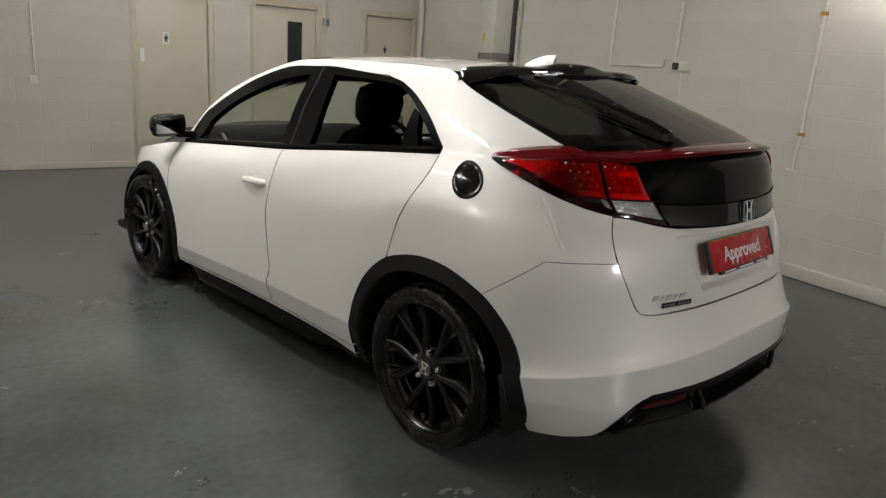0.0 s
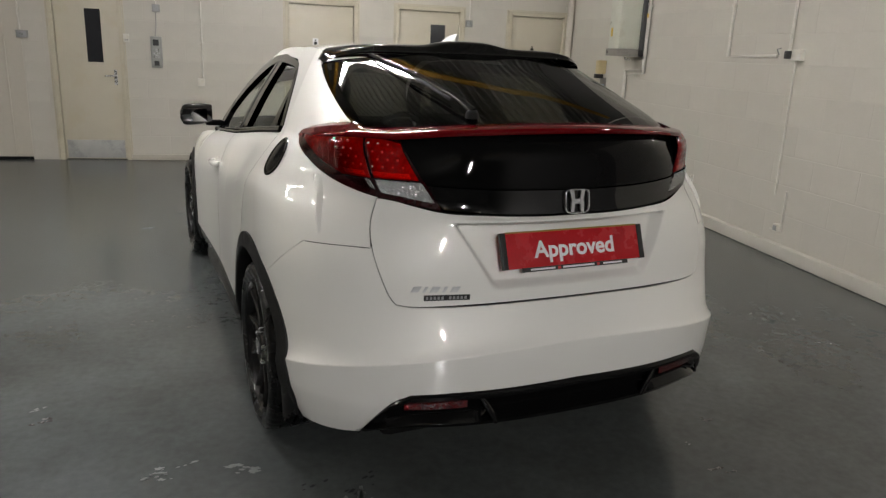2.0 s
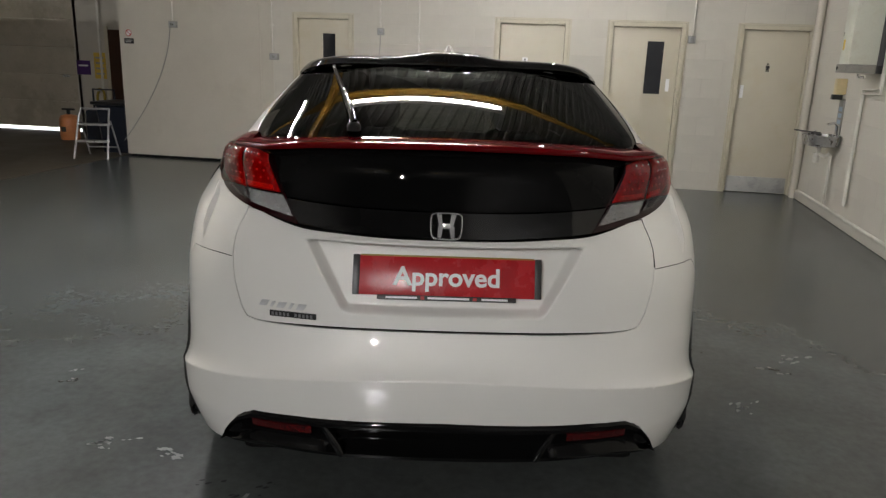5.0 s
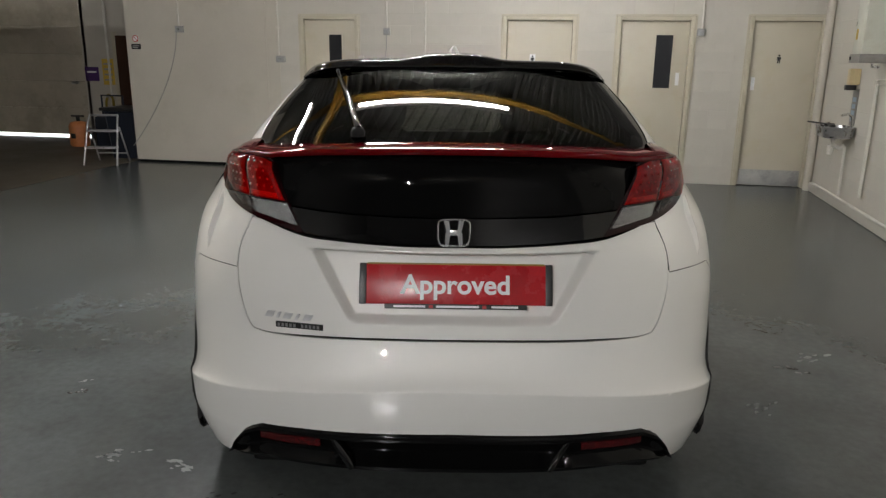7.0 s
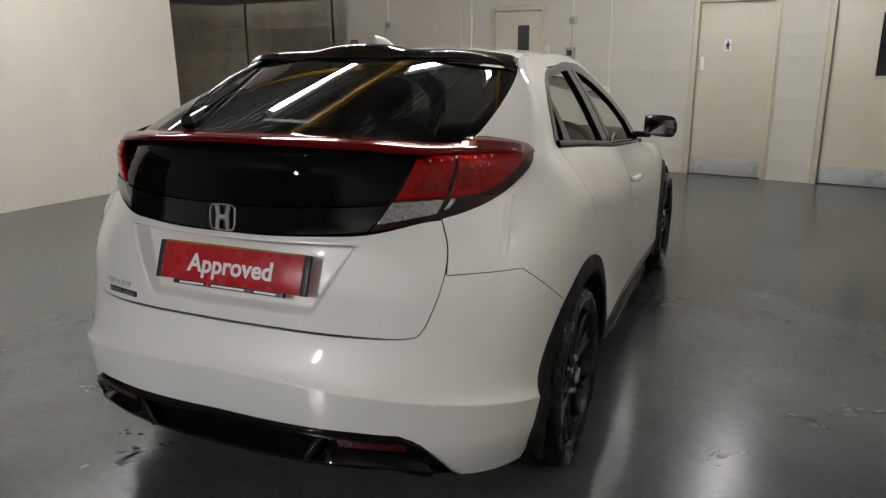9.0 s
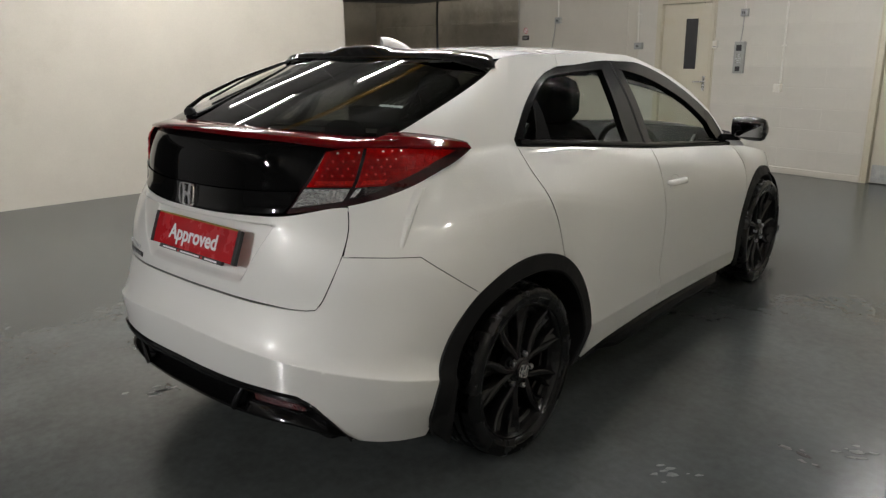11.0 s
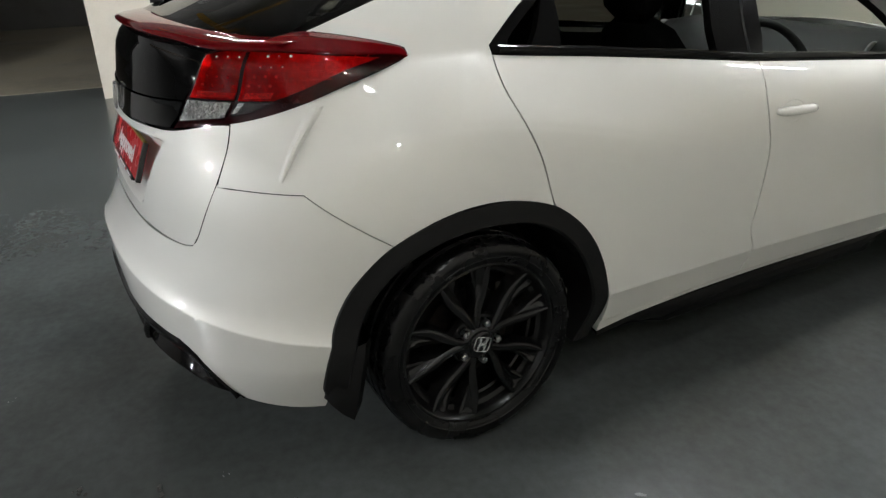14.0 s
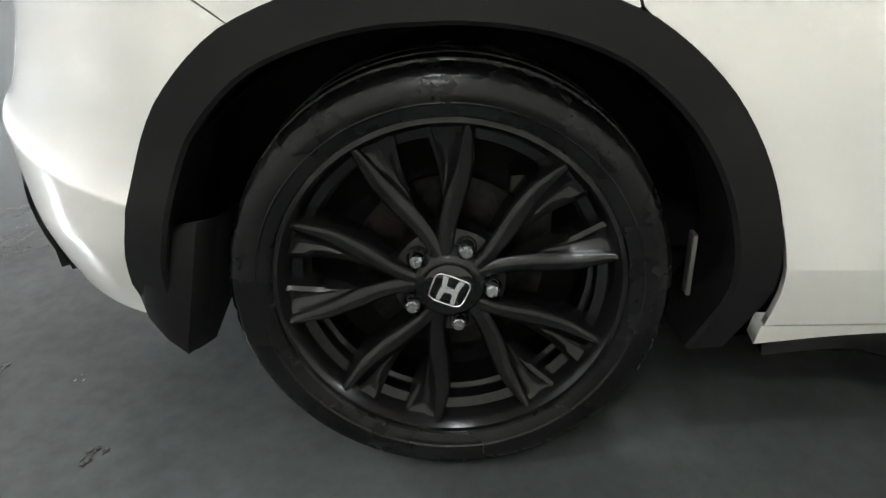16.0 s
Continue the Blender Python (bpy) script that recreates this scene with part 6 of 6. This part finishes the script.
part("nozzle", box(-0.03, 0.03, -0.12, -0.02, -0.01, 0.04, 0.008), BLACK_PLASTIC, disp)
notice = thing("wall_notice", on_side(5.36, 0.98), "narrow grey and blue notice board above the sink", "notice")
part("board", box(-0.075, 0.075, -0.012, 0, -0.12, 0.24, 0.002), GREY_METAL, notice)
for k in range(4):
    part("panel", box(-0.05, 0.05, -0.014, -0.012, -0.08 + 0.065 * k, -0.035 + 0.065 * k), surface("pale_blue_print", rgb(0.25, 0.33, 0.42), rough=0.5), notice)
sink = thing("wash_basin", on_side(5.34, 0.83), "small stainless wall-hung wash basin with clutter", "sink")
part("bowl", grid_mesh([[(x * k, -0.16 + 0.16 * y * k, z) for x, y in [(0.20 * math.copysign(abs(math.cos(a)) ** 0.5, math.cos(a)), math.copysign(abs(math.sin(a)) ** 0.5, math.sin(a))) for a in (2 * math.pi * i / 28 for i in range(28))]] for k, z in ((0.55, -0.10), (0.9, -0.085), (1.0, 0.0), (1.03, 0.02), (0.94, 0.02), (0.86, -0.05), (0.4, -0.075), (0.01, -0.08))], close=True), STAINLESS, sink, smooth=50)
part("tap", rod([(0.05, -0.02, 0.0), (0.05, -0.03, 0.12), (0.05, -0.07, 0.15), (0.05, -0.13, 0.13)], 0.012, 10), CHROME, sink, "chrome tap", smooth=60)
part("waste_trap", rod([(0, -0.16, -0.10), (0, -0.16, -0.17), (0.03, -0.10, -0.20), (0.03, -0.06, -0.17)], 0.022, 10), WHITE_PLASTIC, sink, smooth=60)
part("trap_cup", lathe([(0.0005, -0.27), (0.03, -0.27), (0.032, -0.17), (0.0005, -0.17)], 16), WHITE_PLASTIC, sink).location = (-0.03, -0.17, 0)
part("waste_pipe", rod([(0.03, -0.05, -0.18), (0.03, -0.045, -0.70)], 0.014, 10), WHITE_PLASTIC, sink, smooth=60)
for k, (x, w) in enumerate(((-0.12, 0.14), (0.04, 0.12), (-0.16, 0.17))):
    brush = thing("brush", on_side(5.34, 0.862) @ pose(x, -0.20 - 0.03 * k, 0, 0, 0, 25 * k - 20), "black cleaning brush lying across the basin", "brush", "brushes on the basin")
    part("handle", rod([(-w, 0, 0.006), (w * 0.4, 0, 0.004)], 0.008, 8), BLACK_PLASTIC, brush)
    part("bristles", box(w * 0.4, w, -0.02, 0.02, -0.012, 0.014, 0.006), BLACK_PLASTIC, brush)
conduit("down_pipe", [(0, -0.05, 3.0), (0, -0.05, 0.0)], 0.045, on_side(6.47, 0.0), "white boxed-in pipe in the corner beside the washroom door", material=WALL_PAINT)
switch("wall_socket", 0, 0, "cream wall socket low on the blockwork", place=on_side(3.62, 0.39), knob=False, material=WHITE_PLASTIC)
conduit("conduit", [(0, -0.014, -0.03), (0, -0.014, -0.25)], 0.012, on_side(3.62, 0.37), "painted conduit below a low socket")
conduit("conduit", [(0, -0.014, 0), (0, -0.014, -0.2), (0.05, -0.02, -0.24)], 0.012, on_side(3.13, 0.42), "painted pipe stub at the wall foot")
conduit("conduit", [(-0.80, -0.014, 2.5), (-0.80, -0.014, -0.01), (-0.42, -0.014, 0.0), (-0.14, -0.014, 0.005)], 0.014, on_side(2.03, 1.515), "painted conduit with a bend in the wall")
conduit("conduit", [(0.0, -0.016, 2.5), (0, -0.016, 0.04)], 0.011, on_side(2.03, 1.515), "white conduit dropping to a socket")
box_t = thing("wall_socket", on_side(1.93, 1.53), "white wall socket with a black plug", "socket")
part("body", box(-0.05, 0.06, -0.045, 0, -0.04, 0.04, 0.006), WHITE_PLASTIC, box_t)
part("plug", box(-0.085, -0.035, -0.075, -0.02, -0.03, 0.03, 0.010), BLACK_PLASTIC, box_t, "black plug")
part("hook", rod([(-0.20, -0.03, 0.0), (-0.19, -0.06, 0.04), (-0.17, -0.04, 0.05)], 0.006, 8), GREY_BOX, box_t)
conduit("conduit", [(0, -0.012, 0), (0.01, -0.012, -0.55), (0.02, -0.012, -1.02)], 0.007, on_side(1.95, 1.49), "painted cable down the blockwork")
switch("wall_socket", 0, 0, "small painted socket low on the wall", w=0.06, h=0.06, place=on_side(1.83, 0.23), knob=False, material=WHITE_PLASTIC)
conduit("conduit", [(0, -0.012, 0.30), (0, -0.012, 0.0), (-0.12, -0.014, -0.02)], 0.008, on_side(1.80, 0.22), "bent painted cable at the wall foot")
pipe = conduit("conduit", [(0, -0.012, 2.6), (-0.02, -0.012, 0.55), (-0.03, -0.012, 0.0)], 0.009, on_side(0.72, 0.81), "old painted pipe with rusty clips")
for z in (1.15, 0.28):
    part("rusty_clip", box(-0.045, 0.005, -0.026, 0, z - 0.014, z + 0.014, 0.003), YELLOW_STEEL, pipe)
part("stub", rod([(-0.09, -0.014, 0.005), (0.0, -0.014, 0.0)], 0.008, 8), WHITE_PLASTIC, pipe)

# ---- the next bay ----
gate = thing("sectional_door", pose(-10.6, 9.1, 0), "large dim sectional garage door standing slightly open", "garage door", kind="structure")
for k in range(6):
    part("door_section", box(-2.6, 2.5, -0.04, 0.0, 0.055 + 0.47 * k, 0.055 + 0.47 * k + 0.466, 0.003), GALV, gate)
for x in (2.54, ):
    part("track", box(x - 0.02, x + 0.04, -0.10, 0.0, 0, 2.9, 0.004), GREY_BOX, gate)
part("door_handle", box(2.2, 2.32, -0.08, -0.04, 0.95, 1.0, 0.006), DARK_CHROME, gate)
tagged(part("daylight", box(-13.2, -8.12, 9.06, 9.10, 0.0, 0.05), SLIT), "strip of daylight under the garage door", "daylight", kind="structure")
t = thing("door_track", pose(-9.16, 7.79, 0), "dark curved steel door track in the bay", "rail")
part("rail", rod([(0, 0, 0), (0, 0, 1.95), (0.05, -0.03, 2.25), (0.25, -0.15, 2.45), (0.8, -0.5, 2.52), (2.6, -1.6, 2.52)], 0.022, 8), DARK_GREY, t, smooth=60)
part("hanger", rod([(2.4, -1.5, 2.5), (2.4, -1.5, TOP)], 0.012, 6), BLACK_PLASTIC, t)
t = thing("raised_door", pose(-8.3, 6.6, 2.32), "dark raised overhead door hanging in the bay", "garage door")
for k in range(4):
    part("door_section", box(-1.6 + 0.8 * k, -0.82 + 0.8 * k, -1.3, 1.2, 0, 0.05, 0.006), BLACK_PLASTIC, t)
for y in (-1.1, 1.0):
    part("hanger", rod([(0, y, 0.05), (0, y, TOP - 2.32)], 0.012, 6), GREY_BOX, t)
t = thing("brown_door", pose(-7.42, 9.0, 0), "dark brown stained side door", "door", kind="structure")
part("leaf", box(0.0, 0.75, -0.04, -0.004, 0, 1.78, 0.004), BROWN, t)
part("frame", box(-0.06, -0.003, -0.05, -0.004, 0, 1.84, 0.004), FRAME_PAINT, t)
part("lock_plate", box(0.62, 0.70, -0.05, -0.04, 0.85, 1.02, 0.004), DARK_CHROME, t)
t = thing("purple_notice", pose(-7.95, 9.0, 1.13), "purple notice on the bay wall", "sign")
part("board", box(-0.13, 0.13, -0.012, 0, -0.12, 0.12, 0.003), PURPLE, t)
part("print", box(-0.09, 0.09, -0.014, -0.012, 0.02, 0.05), PAPER, t)
t = thing("yellow_notice", pose(-7.63, 9.0, 1.17), "yellow notice board on the bay wall behind the pipe", "sign")
part("board", box(-0.11, 0.11, -0.012, 0, -0.22, 0.22, 0.003), YELLOW_LABEL, t)
for k in range(4):
    part("print", box(-0.08, 0.08, -0.014, -0.012, 0.12 - 0.09 * k, 0.15 - 0.09 * k), GREY_BOX, t)
t = thing("hose_reel", pose(-7.60, 8.93, 0.62), "yellow hose looped on a hook on the bay wall", "hose")
part("hose", rod([(0.07 * math.cos(a) + 0.01 * math.sin(3 * a), -0.03 - 0.01 * math.sin(5 * a), 0.16 * math.sin(a)) for a in (2 * math.pi * k / 32 for k in range(32))], 0.022, 8, closed=True), YELLOW, t, smooth=60)
part("hook", box(-0.03, 0.03, -0.08, 0.07, 0.12, 0.16, 0.004), GREY_BOX, t)
conduit("down_pipe", [(0, -0.03, 2.9), (0, -0.03, 0.3), (0.1, -0.03, 0.2)], 0.02, pose(-7.58, 8.985, 0), "white pipe down the bay wall")
t = thing("step_ladder", pose(-5.93, 6.28, 0, 0, 0, 12), "small aluminium two-step folding ladder", "ladder")
for x in (-0.20, 0.20):
    part("front_leg", rod([(x * 1.12, -0.18, 0.0), (x, 0.02, 0.56), (x * 0.95, 0.08, 0.66)], 0.014, 8), ALU, t, smooth=60)
    part("rear_leg", rod([(x * 1.05, 0.30, 0.0), (x, 0.06, 0.50)], 0.012, 8), ALU, t, smooth=60)
for y, z in ((-0.10, 0.22), (-0.02, 0.44)):
    part("tread", box(-0.20, 0.20, y - 0.03, y + 0.10, z, z + 0.025, 0.006), ALU, t)
part("top_bar", rod([(-0.19, 0.08, 0.66), (0.19, 0.08, 0.66)], 0.014, 8), ALU, t, smooth=60)
part("rear_brace", rod([(-0.205, 0.24, 0.12), (0.205, 0.24, 0.12)], 0.010, 8), ALU, t, smooth=60)
t = thing("waste_bin", pose(-6.0, 7.05, 0), "dark blue plastic bin beside the wall end", "bin")
part("body", grid_mesh([[(sx * w, sy * w, z) for sx, sy in ((-1, -0.8), (-0.8, -1), (0.8, -1), (1, -0.8), (1, 0.8), (0.8, 1), (-0.8, 1), (-1, 0.8))] for w, z in ((0.001, 0.0), (0.22, 0.0), (0.27, 0.66), (0.29, 0.68))], close=True), BLUE, t)
part("lid", box(-0.30, 0.30, -0.30, 0.30, 0.68, 0.73, 0.02), BLACK_PLASTIC, t)
t = thing("pressure_sprayer", pose(-7.55, 7.95, 0), "orange pump sprayer tank standing on the floor", "sprayer")
part("tank", lathe([(0.001, 0.0), (0.13, 0.0), (0.15, 0.03), (0.15, 0.33), (0.12, 0.39), (0.05, 0.41)], 28), ORANGE, t, smooth=50)
part("pump", rod([(0, 0, 0.40), (0, 0, 0.48)], 0.03, 10), BLACK_PLASTIC, t)
part("pump_handle", rod([(-0.11, 0, 0.49), (0.11, 0, 0.49)], 0.016, 8), BLACK_PLASTIC, t)
part("warning_patch", box(-0.04, 0.04, -0.153, -0.148, 0.14, 0.22), INK, t)
t = thing("hose_machine", pose(-6.65, 7.6, 0), "dark blue cleaning machine with a coiled hose", "machine")
part("body", box(-0.22, 0.22, -0.2, 0.2, 0.05, 0.55, 0.06), BLUE, t)
part("handle", rod([(-0.18, 0, 0.5), (-0.18, 0, 0.85), (0.18, 0, 0.85), (0.18, 0, 0.5)], 0.016, 8), BLUE, t, smooth=60)
for x in (-0.2, 0.2):
    part("wheel", lathe([(0.001, -0.02), (0.09, -0.02), (0.09, 0.02), (0.001, 0.02)], 20, "X"), BLACK_PLASTIC, t).location = (x, 0.1, 0.09)

# ---- the parking bay beyond the left-hand wall ----
parked = thing("parked_car", pose(-9.55, 0.55, 0.006), "white hatchback parked in the dim bay behind the wall", "car")
rows = []
for y, w, z0, z1, roof in ((-2.02, 0.62, 0.34, 0.62, 0.0), (-1.96, 0.74, 0.24, 0.72, 0.0), (-1.70, 0.82, 0.20, 0.80, 0.0), (-1.05, 0.86, 0.20, 0.93, 0.0), (-0.35, 0.87, 0.20, 0.95, 0.42), (0.3, 0.87, 0.20, 0.96, 0.50), (1.2, 0.87, 0.20, 0.97, 0.46), (1.85, 0.80, 0.24, 0.95, 0.10), (1.98, 0.70, 0.34, 0.86, 0.0)):
    rows.append([(-w + 0.05, y, z0), (-w, y, z0 + 0.10), (-w, y, z1 - 0.12), (-w + 0.05, y, z1), (-w * 0.66, y, z1 + 0.03 + roof), (0, y, z1 + 0.06 + roof), (w * 0.66, y, z1 + 0.03 + roof), (w - 0.05, y, z1), (w, y, z1 - 0.12), (w, y, z0 + 0.10), (w - 0.05, y, z0)])
bm = grid_mesh(rows)
bmesh.ops.subdivide_edges(bm, edges=bm.edges[:], cuts=1, use_grid_fill=True, smooth=0.6)
part("body", bm, PEARL, parked, smooth=60)
part("grille", box(-0.42, 0.42, -2.045, -1.99, 0.32, 0.46, 0.02), BLACK_PLASTIC, parked, "black lower grille")
for sx in (-1, 1):
    lamp = lathe([(0.0005, -0.02), (0.08, 0.0), (0.10, 0.06)], 20, "Y")
    part("headlight", lamp, LAMP_GLASS, parked, "clear headlight").location = (sx * 0.60, -1.98, 0.66)
    part("fog_recess", lathe([(0.0005, 0.0), (0.06, 0.0), (0.065, 0.03)], 16, "Y"), BLACK_PLASTIC, parked).location = (sx * 0.62, -2.03, 0.42)
    for y in (-1.25, 1.25):
        tyre_ = part("wheel", lathe([(0.0005, 0.03), (0.20, 0.03), (0.205, 0.06), (0.28, 0.07), (0.305, 0.04), (0.305, -0.10), (0.20, -0.12)], 32, "X"), RUBBER, parked, "black wheel", smooth=40)
        tyre_.matrix_basis = pose(sx * 0.82, y, 0.305, 0, 0, 0 if sx > 0 else 180)
        part("hub_cap", lathe([(0.0005, 0.036), (0.17, 0.034), (0.19, 0.030)], 24, "X"), SILVER, tyre_, "silver wheel trim", smooth=40)
    part("side_window", box(sx * 0.70 - 0.02, sx * 0.70 + 0.02, -0.55, 1.25, 1.0, 1.30, 0.02), DARK_GLASS, parked, "dark side window")

# ---- marks on the floor ----
def mark(x, y, size, seed, material, name, label, count=7, stretch=1.6, turn=0.0):
    """A cluster of thin irregular flakes lying on the floor."""
    rnd = random.Random(seed)
    bm = bmesh.new()
    for _ in range(count):
        cx, cy = rnd.gauss(0, size * stretch * 0.5), rnd.gauss(0, size * 0.4)
        r = size * rnd.uniform(0.06, 0.26)
        n = 11
        lo = [(cx + r * rnd.uniform(0.5, 1.3) * stretch * math.cos(2 * math.pi * k / n), cy + r * rnd.uniform(0.35, 1.0) * math.sin(2 * math.pi * k / n)) for k in range(n)]
        a = [bm.verts.new((p, q, 0.0005)) for p, q in lo]
        b = [bm.verts.new((p * 0.999, q * 0.999, 0.0015)) for p, q in lo]
        bm.faces.new(b)
        for k in range(n):
            bm.faces.new((a[k], a[(k + 1) % n], b[(k + 1) % n], b[k]))
    ob = part(name, bm, material)
    ob.matrix_world = pose(x, y, 0, 0, 0, turn)
    return tagged(ob, label, "floor mark", kind="stuff")


for i, (x, y, size, count, turn) in enumerate(((-1.19, -0.45, 0.10, 10, 20), (-0.92, -0.49, 0.10, 8, -10), (1.33, 0.45, 0.10, 10, 60), (-0.56, -0.74, 0.11, 14, 80), (-1.73, 0.07, 0.05, 5, 30), (-1.22, -0.49, 0.06, 6, 0), (-2.2, 1.05, 0.035, 3, 0), (-2.3, 1.5, 0.03, 3, 0), (-1.7, 3.09, 0.10, 5, 10), (1.7, 1.1, 0.14, 9, 40), (0.75, -0.62, 0.025, 3, 10), (-0.84, -1.62, 0.06, 5, 0), (0.1, -1.28, 0.025, 3, 0), (2.1, 0.2, 0.05, 4, 0), (-3.9, 5.0, 0.10, 4, 0))):
    mark(x, y, size * 0.58, 10 + i, SCUFF, "floor_scuffs", "pale scuffed flakes in the floor paint", count, turn=turn)
for i, (x, y, size) in enumerate(((-1.66, -0.03, 0.05), (0.80, -0.80, 0.05), (0.95, -0.45, 0.04), (0.70, -1.02, 0.04), (-1.4, 3.6, 0.12), (1.55, 0.9, 0.08))):
    mark(x, y, size, 60 + i, STAIN, "floor_stain", "dark damp stain on the floor paint", 5)

for i, (x, y, size, count) in enumerate(((-0.57, -0.70, 0.05, 5), (-0.50, -0.60, 0.03, 4), (-0.70, -0.62, 0.03, 4))):
    mark(x, y, size, 90 + i, WATER, "water_drops", "small puddle of water left behind the car", count, turn=30)

# ---- blocks of the two blockwork walls, each a piece on its wall ----
def block_shape(w, h):
    bm = bmesh.new()
    b = 0.003
    ring = lambda i, y: [bm.verts.new(p) for p in ((-w / 2 + i, y, -h / 2 + i), (w / 2 - i, y, -h / 2 + i), (w / 2 - i, y, h / 2 - i), (-w / 2 + i, y, h / 2 - i))]
    a, c_ = ring(0, 0.012), ring(0, -0.0002)
    d = ring(b, -0.0012)
    for p, q in ((a, c_), (c_, d)):
        for k in range(4):
            bm.faces.new((p[k], p[(k + 1) % 4], q[(k + 1) % 4], q[k]))
    bm.faces.new(d)
    return finish("block", bm, BLOCK_PAINT, 0)


ROW, LONG = 0.225, 0.45
whole, half_ = block_shape(LONG - 0.006, ROW - 0.006), block_shape(LONG / 2 - 0.006, ROW - 0.006)


def lay(parent, me, m):
    ob = new("block", me)
    ob.parent = parent
    ob.matrix_parent_inverse = parent.matrix_world.inverted()
    ob.matrix_world = m


rnd = random.Random(3)
for r in range(13):
    z = 0.11 + ROW * (r + 0.5)
    y = -1.35 + (LONG / 2 if r % 2 else 0)
    while y < 6.4:
        lay(wall_right, whole, SIDE_TURN @ pose(rnd.uniform(-0.0006, 0.0006), y, z, rnd.uniform(-0.08, 0.08), 0, -90))
        y += LONG
for x0, x1, z0, rows_n in ((-2.355, -0.53, 0.07, 8), (-3.44, -3.18, 0.0, 8), (0.41, 0.85, 0.0, 8), (1.785, 2.35, 0.0, 8), (-3.44, 3.2, 2.005, 5)):
    for r in range(rows_n):
        z = z0 + ROW * (r + 0.5)
        if z > 1.95 and z0 < 1:
            continue
        x = x0
        if r % 2 and x1 - x0 > LONG:
            lay(wall_back, half_, pose(x + LONG / 4, BACK, z))
            x += LONG / 2
        while x + LONG <= x1 + 0.02:
            lay(wall_back, whole, pose(x + LONG / 2, BACK + rnd.uniform(-0.0008, 0.0008), z))
            x += LONG
        if x + LONG / 2 <= x1 + 0.02:
            lay(wall_back, half_, pose(x + LONG / 4, BACK, z))
